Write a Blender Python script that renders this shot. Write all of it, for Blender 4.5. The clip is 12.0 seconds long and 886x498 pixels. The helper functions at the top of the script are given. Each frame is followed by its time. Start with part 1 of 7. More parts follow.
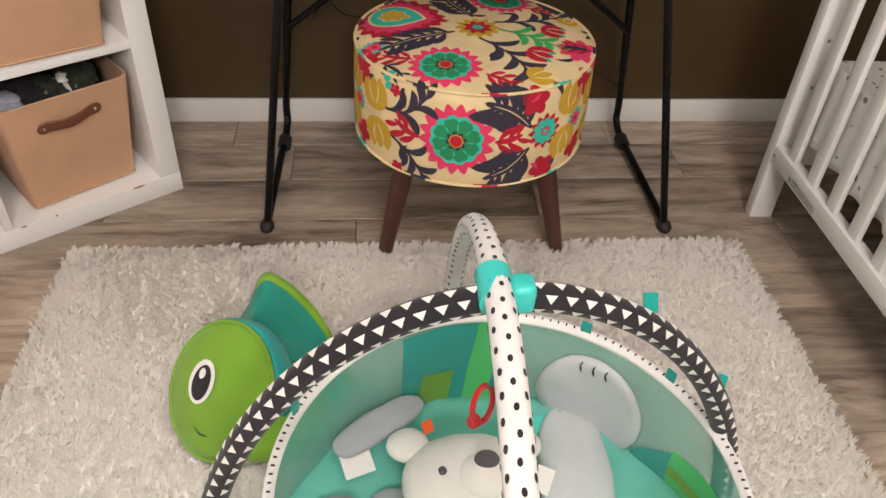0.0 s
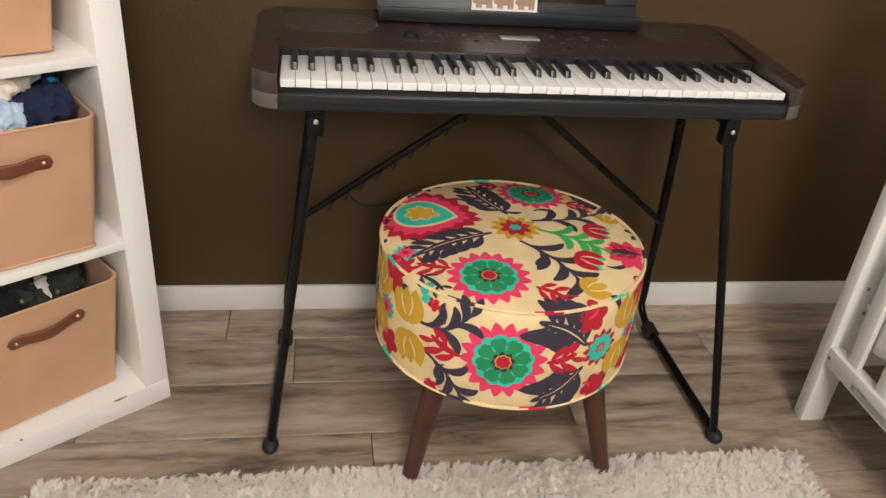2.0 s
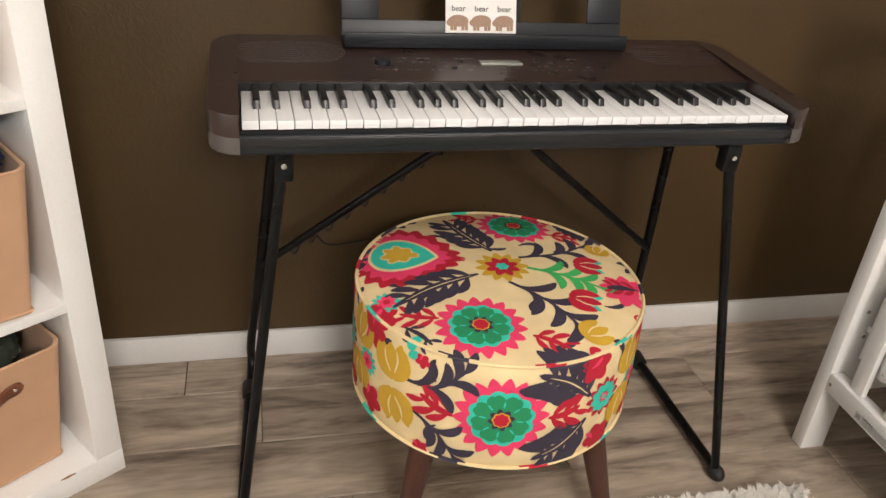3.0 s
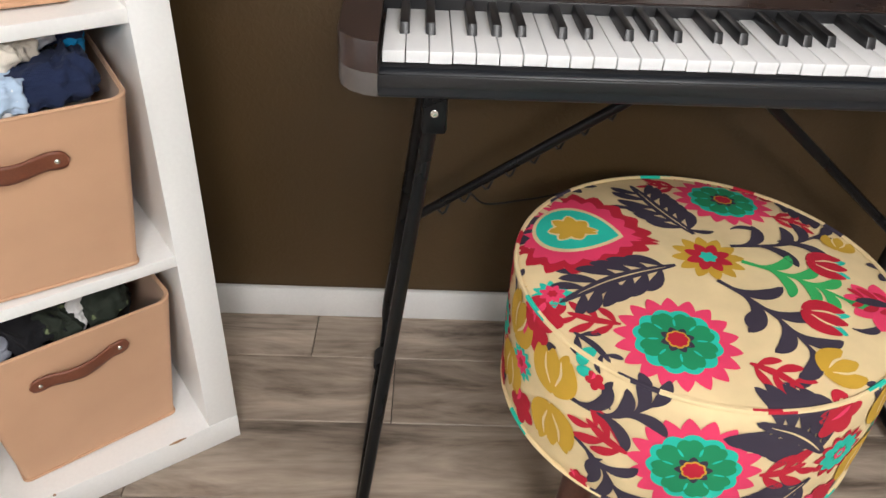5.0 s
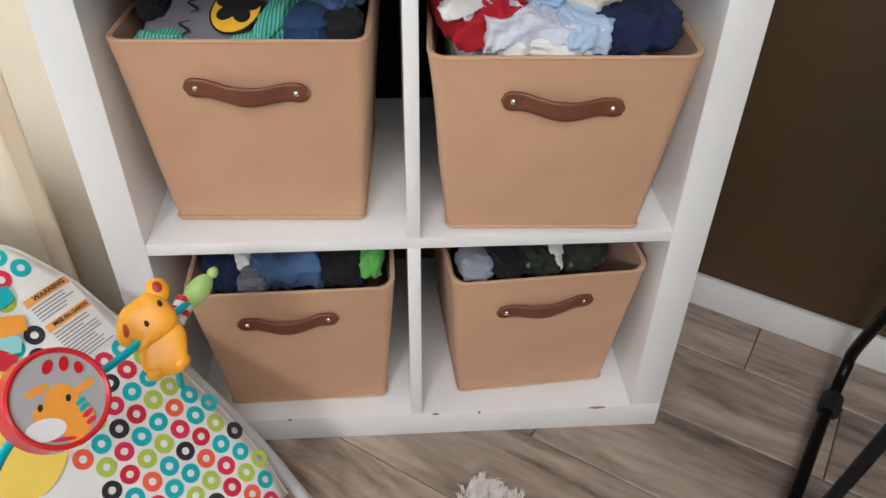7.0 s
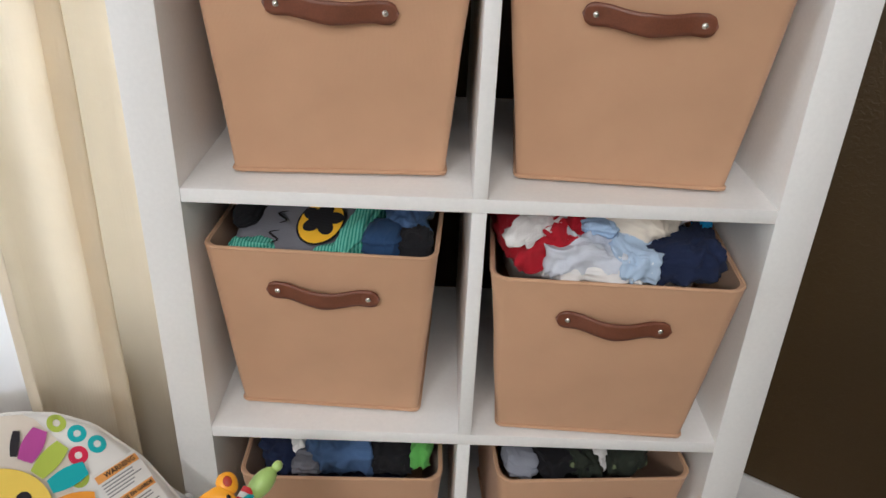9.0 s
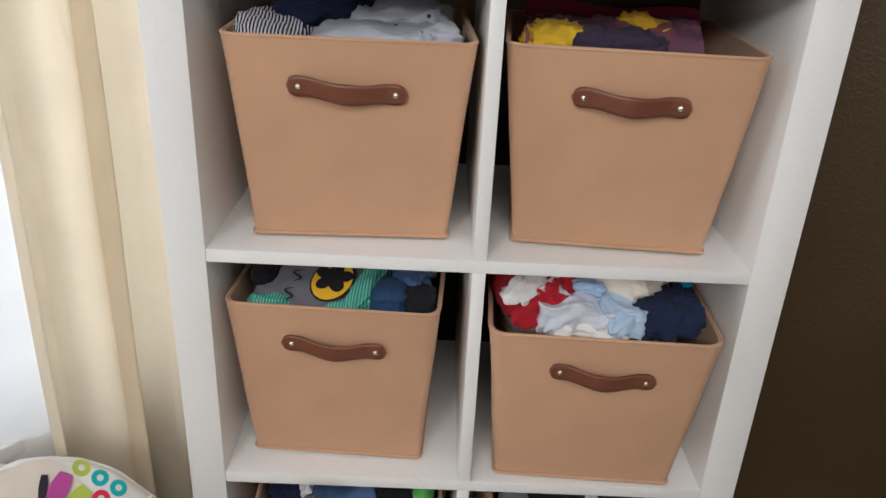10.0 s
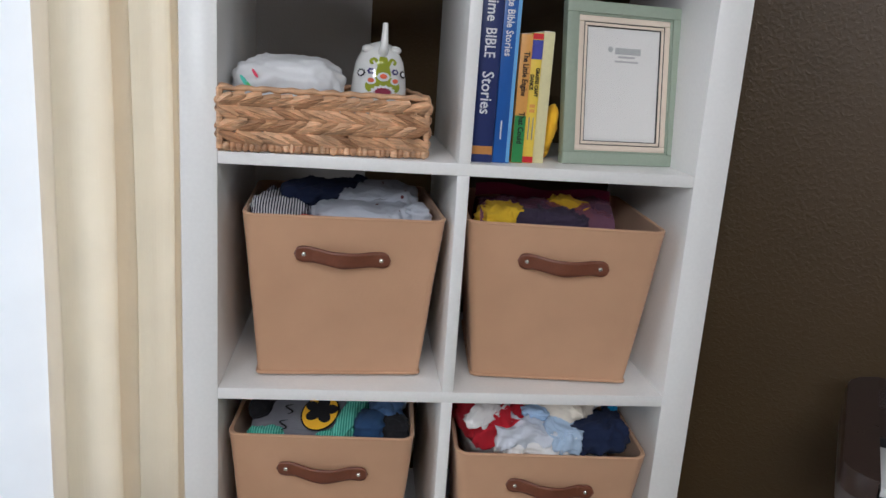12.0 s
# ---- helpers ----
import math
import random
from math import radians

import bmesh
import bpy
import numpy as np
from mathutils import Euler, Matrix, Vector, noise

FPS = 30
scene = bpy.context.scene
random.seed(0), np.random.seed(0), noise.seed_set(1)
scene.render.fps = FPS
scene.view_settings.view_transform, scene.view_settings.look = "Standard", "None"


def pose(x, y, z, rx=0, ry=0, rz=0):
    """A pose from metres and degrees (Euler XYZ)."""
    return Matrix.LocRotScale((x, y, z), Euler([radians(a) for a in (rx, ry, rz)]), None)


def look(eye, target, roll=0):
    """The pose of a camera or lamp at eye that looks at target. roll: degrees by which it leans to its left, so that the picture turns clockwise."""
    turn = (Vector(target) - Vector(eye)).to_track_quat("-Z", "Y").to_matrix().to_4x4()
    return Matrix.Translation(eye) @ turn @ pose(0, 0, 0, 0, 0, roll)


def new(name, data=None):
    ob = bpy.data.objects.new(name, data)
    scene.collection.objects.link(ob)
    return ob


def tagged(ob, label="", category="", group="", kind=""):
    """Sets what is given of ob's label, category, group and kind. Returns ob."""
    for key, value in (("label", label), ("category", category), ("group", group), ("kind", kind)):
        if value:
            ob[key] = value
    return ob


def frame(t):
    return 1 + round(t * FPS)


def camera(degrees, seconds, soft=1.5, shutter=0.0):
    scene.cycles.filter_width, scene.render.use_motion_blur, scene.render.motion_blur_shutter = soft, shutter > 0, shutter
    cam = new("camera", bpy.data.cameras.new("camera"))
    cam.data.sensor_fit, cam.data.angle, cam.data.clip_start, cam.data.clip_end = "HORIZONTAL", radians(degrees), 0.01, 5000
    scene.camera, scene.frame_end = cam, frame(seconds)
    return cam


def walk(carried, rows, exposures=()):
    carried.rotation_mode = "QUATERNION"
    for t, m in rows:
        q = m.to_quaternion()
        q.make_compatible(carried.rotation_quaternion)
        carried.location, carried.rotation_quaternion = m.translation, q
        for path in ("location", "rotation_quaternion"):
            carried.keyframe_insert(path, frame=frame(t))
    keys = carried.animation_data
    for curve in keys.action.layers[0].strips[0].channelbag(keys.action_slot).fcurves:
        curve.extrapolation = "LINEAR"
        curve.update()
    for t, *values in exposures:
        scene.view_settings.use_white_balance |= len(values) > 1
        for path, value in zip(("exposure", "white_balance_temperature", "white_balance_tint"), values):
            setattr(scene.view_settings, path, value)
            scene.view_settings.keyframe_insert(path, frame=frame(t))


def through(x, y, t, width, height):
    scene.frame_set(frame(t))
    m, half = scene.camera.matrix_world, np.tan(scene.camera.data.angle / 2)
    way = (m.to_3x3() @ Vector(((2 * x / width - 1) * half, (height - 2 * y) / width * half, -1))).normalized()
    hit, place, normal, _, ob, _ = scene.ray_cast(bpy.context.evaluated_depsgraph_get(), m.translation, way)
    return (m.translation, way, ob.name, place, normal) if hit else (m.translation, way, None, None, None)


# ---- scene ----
cam = camera(59.8, 12.0)
PATH = [
    (0, (0.79, -1.945, 1.136), (0.97, -0.416, -0.141), 3.4),
    (0.5, (0.794, -1.93, 1.171), (0.918, -0.291, 0.031), 4.5),
    (1, (0.764, -1.87, 1.185), (0.875, -0.174, 0.13), 5.9),
    (1.5, (0.698, -1.771, 1.169), (0.864, -0.057, 0.152), 5.6),
    (2, (0.649, -1.674, 1.158), (0.957, 0.03, 0.156), 5.2),
    (2.5, (0.617, -1.595, 1.153), (1.039, 0.095, 0.171), 5.0),
    (2.7, (0.609, -1.567, 1.156), (1.05, 0.125, 0.185), 4.8),
    (4.5, (0.662, -1.296, 1.063), (0.922, 0.334, -0.065), 4.1),
    (5, (0.631, -1.244, 1.056), (0.682, 0.386, -0.101), 2.9),
    (5.5, (0.585, -1.212, 1.046), (0.407, 0.388, -0.141), 2.2),
    (6, (0.539, -1.197, 1.032), (0.102, 0.326, -0.188), 1.5),
    (6.5, (0.495, -1.202, 1.023), (-0.158, 0.215, -0.229), 0.9),
    (7, (0.44, -1.22, 1.019), (-0.363, 0.12, -0.23), 0.8),
    (7.5, (0.396, -1.22, 1.038), (-0.509, 0.115, -0.144), 1.1),
    (7.7, (0.374, -1.22, 1.048), (-0.535, 0.146, -0.095), 1.8),
    (9.5, (0.438, -1.273, 1.148), (-0.573, 0.204, 0.254), 2.6),
    (10, (0.449, -1.312, 1.167), (-0.567, 0.199, 0.339), 2.9),
    (10.5, (0.455, -1.383, 1.179), (-0.539, 0.193, 0.451), 3.3),
    (11, (0.466, -1.457, 1.198), (-0.49, 0.186, 0.575), 3.7),
    (11.5, (0.479, -1.508, 1.225), (-0.446, 0.183, 0.69), 4.2),
    (12, (0.497, -1.537, 1.25), (-0.419, 0.176, 0.773), 4.0),
]
EXPOSURES = [(0.0, -0.42, 6050, 15), (1.0, -0.32, 6060, 13), (2.5, -0.11, 6050, 12), (5.0, 0.02, 5540, 10), (6.5, -0.18, 5440, 10), (7.5, -0.60, 5310, 10), (9.5, -0.71, 5480, 10), (12.0, -0.97, 5190, 10)]
walk(cam, [(t, look(eye, target, roll)) for t, eye, target, roll in PATH], EXPOSURES)


# ---- light ----
world = bpy.data.worlds.new("sky")
scene.world = world
world.use_nodes = True
wn = world.node_tree.nodes
sky = wn.new("ShaderNodeTexSky")
sky.sky_type, sky.sun_disc = "NISHITA", False
sky.sun_elevation, sky.sun_rotation = radians(42), radians(250)
world.node_tree.links.new(sky.outputs[0], wn["Background"].inputs[0])
wn["Background"].inputs[1].default_value = 0.12


def lamp(name, kind, m, energy, color, size=1.0, size_y=None):
    data = bpy.data.lights.new(name, kind)
    data.energy, data.color = energy, color
    if kind == "AREA":
        data.shape = "RECTANGLE" if size_y else "DISK"
        data.size = size
        if size_y:
            data.size_y = size_y
    ob = new(name, data)
    ob.matrix_world = m
    return ob


# daylight that fills the window opening, an unseen ceiling lamp and an added overhead fill
lamp("window_light", "AREA", look((-0.80, -1.40, 1.26), (1.0, -1.40, 1.26)), 30, (1.0, 0.985, 0.95), 1.56, 1.66)
lamp("unseen_overhead_light", "AREA", look((0.95, -3.85, 2.38), (0.85, -0.60, 0.45)), 105, (1.0, 0.885, 0.745), 0.80)
# added fill that lifts the floor and rug, no fixture known here
lamp("unseen_overhead_light", "AREA", look((1.15, -1.95, 2.40), (1.05, -1.30, 0.0)), 44, (1.0, 0.885, 0.745), 1.10)


# ---- materials ----
def shader(name):
    m = bpy.data.materials.new(name)
    m.use_nodes = True
    return m, m.node_tree.nodes, m.node_tree.links, m.node_tree.nodes["Principled BSDF"]


def mat(name, color, rough=0.6, metal=0.0, var=0.12, scale=6.0, fine=180.0, bump=0.15, dist=0.0006, sheen=0.0, coat=0.0, each=0.0):
    """A surface with slow stains, fine grain and relief."""
    m, n, l, b = shader(name)
    co = n.new("ShaderNodeTexCoord")
    big, small = n.new("ShaderNodeTexNoise"), n.new("ShaderNodeTexNoise")
    big.inputs["Scale"].default_value, big.inputs["Detail"].default_value = scale, 4
    small.inputs["Scale"].default_value, small.inputs["Detail"].default_value = fine, 3
    for t in (big, small):
        l.new(co.outputs["Object"], t.inputs["Vector"])
    add = n.new("ShaderNodeMath")
    add.operation = "ADD"
    l.new(big.outputs["Fac"], add.inputs[0])
    l.new(small.outputs["Fac"], add.inputs[1])
    rng = n.new("ShaderNodeMapRange")
    rng.inputs[1].default_value, rng.inputs[2].default_value = 0.6, 1.4
    rng.inputs[3].default_value, rng.inputs[4].default_value = 1 - var, 1 + var
    l.new(add.outputs[0], rng.inputs[0])
    hsv = n.new("ShaderNodeHueSaturation")
    hsv.inputs["Color"].default_value = (*color, 1)
    if each:
        info = n.new("ShaderNodeObjectInfo")
        r2 = n.new("ShaderNodeMapRange")
        r2.inputs[3].default_value, r2.inputs[4].default_value = 1 - each, 1 + each
        l.new(info.outputs["Random"], r2.inputs[0])
        mul = n.new("ShaderNodeMath")
        mul.operation = "MULTIPLY"
        l.new(rng.outputs[0], mul.inputs[0])
        l.new(r2.outputs[0], mul.inputs[1])
        l.new(mul.outputs[0], hsv.inputs["Value"])
    else:
        l.new(rng.outputs[0], hsv.inputs["Value"])
    l.new(hsv.outputs[0], b.inputs["Base Color"])
    rr = n.new("ShaderNodeMapRange")
    rr.inputs[3].default_value, rr.inputs[4].default_value = max(rough - 0.08, 0.02), min(rough + 0.08, 1)
    l.new(big.outputs["Fac"], rr.inputs[0])
    l.new(rr.outputs[0], b.inputs["Roughness"])
    b.inputs["Metallic"].default_value = metal
    b.inputs["Sheen Weight"].default_value = sheen
    b.inputs["Coat Weight"].default_value = coat
    if bump:
        bp = n.new("ShaderNodeBump")
        bp.inputs["Strength"].default_value, bp.inputs["Distance"].default_value = bump, dist
        l.new(small.outputs["Fac"], bp.inputs["Height"])
        l.new(bp.outputs[0], b.inputs["Normal"])
    return m


def weave_mat(name, color, pitch=900.0, rough=0.9, var=0.1, bump=0.35, sheen=0.25, through=0.0, see=0.0, warm=None):
    """Cloth with threads both ways; through: light let through; see: open share of the weave."""
    m, n, l, b = shader(name)
    co = n.new("ShaderNodeTexCoord")
    waves = []
    for axis in ("X", "Y", "Z"):
        w = n.new("ShaderNodeTexWave")
        w.wave_type, w.bands_direction = "BANDS", axis
        w.inputs["Scale"].default_value, w.inputs["Distortion"].default_value = pitch / 6.283, 1.2
        w.inputs["Detail"].default_value = 1
        l.new(co.outputs["Object"], w.inputs["Vector"])
        waves.append(w)
    mx = n.new("ShaderNodeMath")
    mx.operation = "ADD"
    l.new(waves[0].outputs["Fac"], mx.inputs[0])
    l.new(waves[2].outputs["Fac"], mx.inputs[1])
    big = n.new("ShaderNodeTexNoise")
    big.inputs["Scale"].default_value, big.inputs["Detail"].default_value = 14, 6
    l.new(co.outputs["Object"], big.inputs["Vector"])
    rng = n.new("ShaderNodeMapRange")
    rng.inputs[1].default_value, rng.inputs[2].default_value = 0.3, 0.7
    rng.inputs[3].default_value, rng.inputs[4].default_value = 1 - var, 1 + var
    l.new(big.outputs["Fac"], rng.inputs[0])
    hsv = n.new("ShaderNodeHueSaturation")
    hsv.inputs["Color"].default_value = (*color, 1)
    l.new(rng.outputs[0], hsv.inputs["Value"])
    l.new(hsv.outputs[0], b.inputs["Base Color"])
    b.inputs["Roughness"].default_value, b.inputs["Sheen Weight"].default_value = rough, sheen
    bp = n.new("ShaderNodeBump")
    bp.inputs["Strength"].default_value, bp.inputs["Distance"].default_value = bump, 0.0004
    l.new(mx.outputs[0], bp.inputs["Height"])
    l.new(bp.outputs[0], b.inputs["Normal"])
    out = n["Material Output"]
    last = b
    if through:
        tr = n.new("ShaderNodeBsdfTranslucent")
        tr.inputs["Color"].default_value = (*(warm or color), 1)
        mix = n.new("ShaderNodeMixShader")
        mix.inputs[0].default_value = through
        l.new(last.outputs[0], mix.inputs[1])
        l.new(tr.outputs[0], mix.inputs[2])
        last = mix
    if see:
        tp = n.new("ShaderNodeBsdfTransparent")
        mix = n.new("ShaderNodeMixShader")
        mix.inputs[0].default_value = see
        l.new(last.outputs[0], mix.inputs[1])
        l.new(tp.outputs[0], mix.inputs[2])
        last = mix
    l.new(last.outputs[0], out.inputs["Surface"])
    return m


def stripe_mat(name, a, c, pitch=0.012, axis="X", share=0.5):
    """Knitted stripes in two colours."""
    m, n, l, b = shader(name)
    co = n.new("ShaderNodeTexCoord")
    w = n.new("ShaderNodeTexWave")
    w.wave_type, w.bands_direction = "BANDS", axis
    w.inputs["Scale"].default_value, w.inputs["Distortion"].default_value = 0.314 / pitch, 0.6
    l.new(co.outputs["Object"], w.inputs["Vector"])
    r = n.new("ShaderNodeValToRGB")
    r.color_ramp.elements[0].position, r.color_ramp.elements[0].color = share - 0.05, (*a, 1)
    r.color_ramp.elements[1].position, r.color_ramp.elements[1].color = share + 0.05, (*c, 1)
    l.new(w.outputs["Fac"], r.inputs[0])
    l.new(r.outputs[0], b.inputs["Base Color"])
    nz = n.new("ShaderNodeTexNoise")
    nz.inputs["Scale"].default_value = 500
    l.new(co.outputs["Object"], nz.inputs["Vector"])
    bp = n.new("ShaderNodeBump")
    bp.inputs["Strength"].default_value, bp.inputs["Distance"].default_value = 0.3, 0.0005
    l.new(nz.outputs["Fac"], bp.inputs["Height"])
    l.new(bp.outputs[0], b.inputs["Normal"])
    b.inputs["Roughness"].default_value = 0.9
    return m


def spot_mat(name, base, spots, scale=60.0, cut=0.34):
    """Cloth printed with small scattered blots."""
    m, n, l, b = shader(name)
    co = n.new("ShaderNodeTexCoord")
    v = n.new("ShaderNodeTexVoronoi")
    v.inputs["Scale"].default_value = scale
    nz = n.new("ShaderNodeTexNoise")
    nz.inputs["Scale"].default_value, nz.inputs["Detail"].default_value = scale * 2.2, 2
    l.new(co.outputs["Object"], v.inputs["Vector"])
    l.new(co.outputs["Object"], nz.inputs["Vector"])
    ad = n.new("ShaderNodeMath")
    ad.operation = "MULTIPLY_ADD"
    l.new(nz.outputs["Fac"], ad.inputs[0])
    ad.inputs[1].default_value = 0.5
    l.new(v.outputs["Distance"], ad.inputs[2])
    r = n.new("ShaderNodeValToRGB")
    r.color_ramp.elements[0].position, r.color_ramp.elements[0].color = cut + 0.14, (*spots, 1)
    r.color_ramp.elements[1].position, r.color_ramp.elements[1].color = cut + 0.18, (*base, 1)
    l.new(ad.outputs[0], r.inputs[0])
    l.new(r.outputs[0], b.inputs["Base Color"])
    b.inputs["Roughness"].default_value = 0.9
    return m


def plank_mat(name):
    """Grey-brown wood laminate with long grain and knots; each plank differs."""
    m, n, l, b = shader(name)
    co, info = n.new("ShaderNodeTexCoord"), n.new("ShaderNodeObjectInfo")
    mp = n.new("ShaderNodeMapping")
    mp.inputs["Scale"].default_value = (1.7, 9.0, 9.0)
    off = n.new("ShaderNodeVectorMath")
    off.operation = "SCALE"
    off.inputs[0].default_value = (37.0, 11.0, 5.0)
    l.new(info.outputs["Random"], off.inputs["Scale"])
    l.new(off.outputs[0], mp.inputs["Location"])
    l.new(co.outputs["Object"], mp.inputs["Vector"])
    g1, g2, g3 = (n.new("ShaderNodeTexNoise") for _ in range(3))
    g1.inputs["Scale"].default_value, g1.inputs["Detail"].default_value, g1.inputs["Distortion"].default_value = 1.0, 9, 2.2
    g2.inputs["Scale"].default_value, g2.inputs["Detail"].default_value = 10.0, 6
    g3.inputs["Scale"].default_value, g3.inputs["Detail"].default_value = 0.45, 3
    g1.inputs["Roughness"].default_value = 0.66
    for g in (g1, g2, g3):
        l.new(mp.outputs[0], g.inputs["Vector"])
    r = n.new("ShaderNodeValToRGB")
    e = r.color_ramp.elements
    e[0].position, e[0].color = 0.26, (0.105, 0.078, 0.058, 1)
    e[1].position, e[1].color = 0.72, (0.56, 0.465, 0.37, 1)
    k = e.new(0.47)
    k.color = (0.345, 0.278, 0.216, 1)
    # arched growth rings
    ring = n.new("ShaderNodeTexWave")
    ring.wave_type, ring.bands_direction = "BANDS", "Y"
    for key, val in (("Scale", 0.55), ("Distortion", 15.0), ("Detail", 3.0), ("Detail Scale", 0.32), ("Detail Roughness", 0.6)):
        ring.inputs[key].default_value = val
    l.new(mp.outputs[0], ring.inputs["Vector"])
    grow = n.new("ShaderNodeMath")
    grow.operation = "MULTIPLY_ADD"
    l.new(ring.outputs["Fac"], grow.inputs[0])
    grow.inputs[1].default_value = 0.085
    l.new(g1.outputs["Fac"], grow.inputs[2])
    mixf = n.new("ShaderNodeMath")
    mixf.operation = "MULTIPLY_ADD"
    l.new(g2.outputs["Fac"], mixf.inputs[0])
    mixf.inputs[1].default_value = 0.30
    sub = n.new("ShaderNodeMath")
    sub.operation = "SUBTRACT"
    l.new(grow.outputs[0], sub.inputs[0])
    sub.inputs[1].default_value = 0.195
    l.new(sub.outputs[0], mixf.inputs[2])
    l.new(mixf.outputs[0], r.inputs[0])
    hsv = n.new("ShaderNodeHueSaturation")
    l.new(r.outputs[0], hsv.inputs["Color"])
    rv = n.new("ShaderNodeMapRange")
    rv.inputs[3].default_value, rv.inputs[4].default_value = 0.82, 1.25
    l.new(info.outputs["Random"], rv.inputs[0])
    mul = n.new("ShaderNodeMath")
    mul.operation = "MULTIPLY"
    l.new(rv.outputs[0], mul.inputs[0])
    r3 = n.new("ShaderNodeMapRange")
    r3.inputs[1].default_value, r3.inputs[2].default_value = 0.3, 0.7
    r3.inputs[3].default_value, r3.inputs[4].default_value = 0.85, 1.15
    l.new(g3.outputs["Fac"], r3.inputs[0])
    l.new(r3.outputs[0], mul.inputs[1])
    l.new(mul.outputs[0], hsv.inputs["Value"])
    l.new(hsv.outputs[0], b.inputs["Base Color"])
    b.inputs["Roughness"].default_value = 0.42
    bp = n.new("ShaderNodeBump")
    bp.inputs["Strength"].default_value, bp.inputs["Distance"].default_value = 0.25, 0.0005
    l.new(mixf.outputs[0], bp.inputs["Height"])
    l.new(bp.outputs[0], b.inputs["Normal"])
    return m


def wall_mat(name, color, rough=0.55):
    """Painted plaster with a knocked-down, orange-peel texture."""
    m, n, l, b = shader(name)
    co = n.new("ShaderNodeTexCoord")
    v, nz, big = n.new("ShaderNodeTexNoise"), n.new("ShaderNodeTexNoise"), n.new("ShaderNodeTexNoise")
    v.inputs["Scale"].default_value, v.inputs["Detail"].default_value, v.inputs["Distortion"].default_value = 110, 3, 0.8
    nz.inputs["Scale"].default_value, nz.inputs["Detail"].default_value = 420, 2
    big.inputs["Scale"].default_value, big.inputs["Detail"].default_value = 2.2, 4
    for t in (v, nz, big):
        l.new(co.outputs["Object"], t.inputs["Vector"])
    rg = n.new("ShaderNodeMapRange")
    rg.inputs[1].default_value, rg.inputs[2].default_value = 0.45, 0.62
    l.new(v.outputs["Fac"], rg.inputs[0])
    ad = n.new("ShaderNodeMath")
    ad.operation = "MULTIPLY_ADD"
    l.new(nz.outputs["Fac"], ad.inputs[0])
    ad.inputs[1].default_value = 0.25
    l.new(rg.outputs[0], ad.inputs[2])
    bp = n.new("ShaderNodeBump")
    bp.inputs["Strength"].default_value, bp.inputs["Distance"].default_value = 0.30, 0.0010
    l.new(ad.outputs[0], bp.inputs["Height"])
    l.new(bp.outputs[0], b.inputs["Normal"])
    rv = n.new("ShaderNodeMapRange")
    rv.inputs[3].default_value, rv.inputs[4].default_value = 0.88, 1.12
    l.new(big.outputs["Fac"], rv.inputs[0])
    hsv = n.new("ShaderNodeHueSaturation")
    hsv.inputs["Color"].default_value = (*color, 1)
    l.new(rv.outputs[0], hsv.inputs["Value"])
    l.new(hsv.outputs[0], b.inputs["Base Color"])
    b.inputs["Roughness"].default_value = rough
    return m


def clear_mat(name, tint=(1, 1, 1), rough=0.05, see=0.8):
    """Thin clear film or pane: mostly see-through with a glossy skin."""
    m, n, l, b = shader(name)
    b.inputs["Base Color"].default_value = (*tint, 1)
    b.inputs["Roughness"].default_value = rough
    tp = n.new("ShaderNodeBsdfTransparent")
    tp.inputs["Color"].default_value = (*tint, 1)
    mix = n.new("ShaderNodeMixShader")
    mix.inputs[0].default_value = see
    l.new(b.outputs[0], mix.inputs[1])
    l.new(tp.outputs[0], mix.inputs[2])
    l.new(mix.outputs[0], n["Material Output"].inputs["Surface"])
    return m


M_WALL = wall_mat("brown_wall_paint", (0.067, 0.0395, 0.0125), 0.46)
M_WALL2 = wall_mat("pale_wall_paint", (0.60, 0.58, 0.56))
M_CEIL = wall_mat("ceiling_paint", (0.78, 0.76, 0.72), 0.8)
M_TRIM = mat("white_trim_paint", (0.80, 0.79, 0.77), 0.38, var=0.04, bump=0.05)
M_PLANK = plank_mat("laminate_planks")
M_JOINT = mat("plank_joint", (0.03, 0.025, 0.02), 0.8)
M_SHELF = mat("white_shelf_lacquer", (0.87, 0.865, 0.845), 0.33, var=0.035, scale=3, bump=0.04)
M_CHIP = mat("bare_chipboard", (0.30, 0.17, 0.08), 0.9)
M_FELT = weave_mat("tan_felt", (0.585, 0.352, 0.208), 1500, 0.95, 0.04, 0.25, 0.12)
M_LEATHER = mat("brown_leather", (0.17, 0.055, 0.026), 0.42, var=0.22, scale=30, fine=500, bump=0.25)
M_STEEL = mat("nickel_rivet", (0.75, 0.72, 0.66), 0.22, 1.0, var=0.05, bump=0)
M_BLACKSTEEL = mat("black_powder_coat", (0.006, 0.006, 0.0065), 0.28, var=0.15, bump=0.05)
M_BLACKSTEEL.node_tree.nodes["Principled BSDF"].inputs["Specular IOR Level"].default_value = 0.22
M_RUBBER = mat("black_rubber", (0.014, 0.013, 0.013), 0.62, var=0.15)
M_WALNUT = mat("dark_walnut_stain", (0.070, 0.026, 0.016), 0.38, var=0.3, scale=24, fine=260, bump=0.1)
M_KBODY = mat("dark_brown_plastic", (0.034, 0.020, 0.016), 0.30, var=0.25, scale=18, fine=300, bump=0.1)
M_KBASE = mat("blue_black_plastic", (0.009, 0.011, 0.015), 0.42, var=0.1)
M_KCAP = mat("grey_plastic", (0.085, 0.074, 0.067), 0.42, var=0.08)
M_WKEY = mat("white_key", (0.80, 0.80, 0.80), 0.25, var=0.02, bump=0)
M_BKEY = mat("black_key", (0.012, 0.012, 0.013), 0.35, var=0.1, bump=0.05)
M_KPRINT = mat("panel_print", (0.42, 0.38, 0.34), 0.5, bump=0)
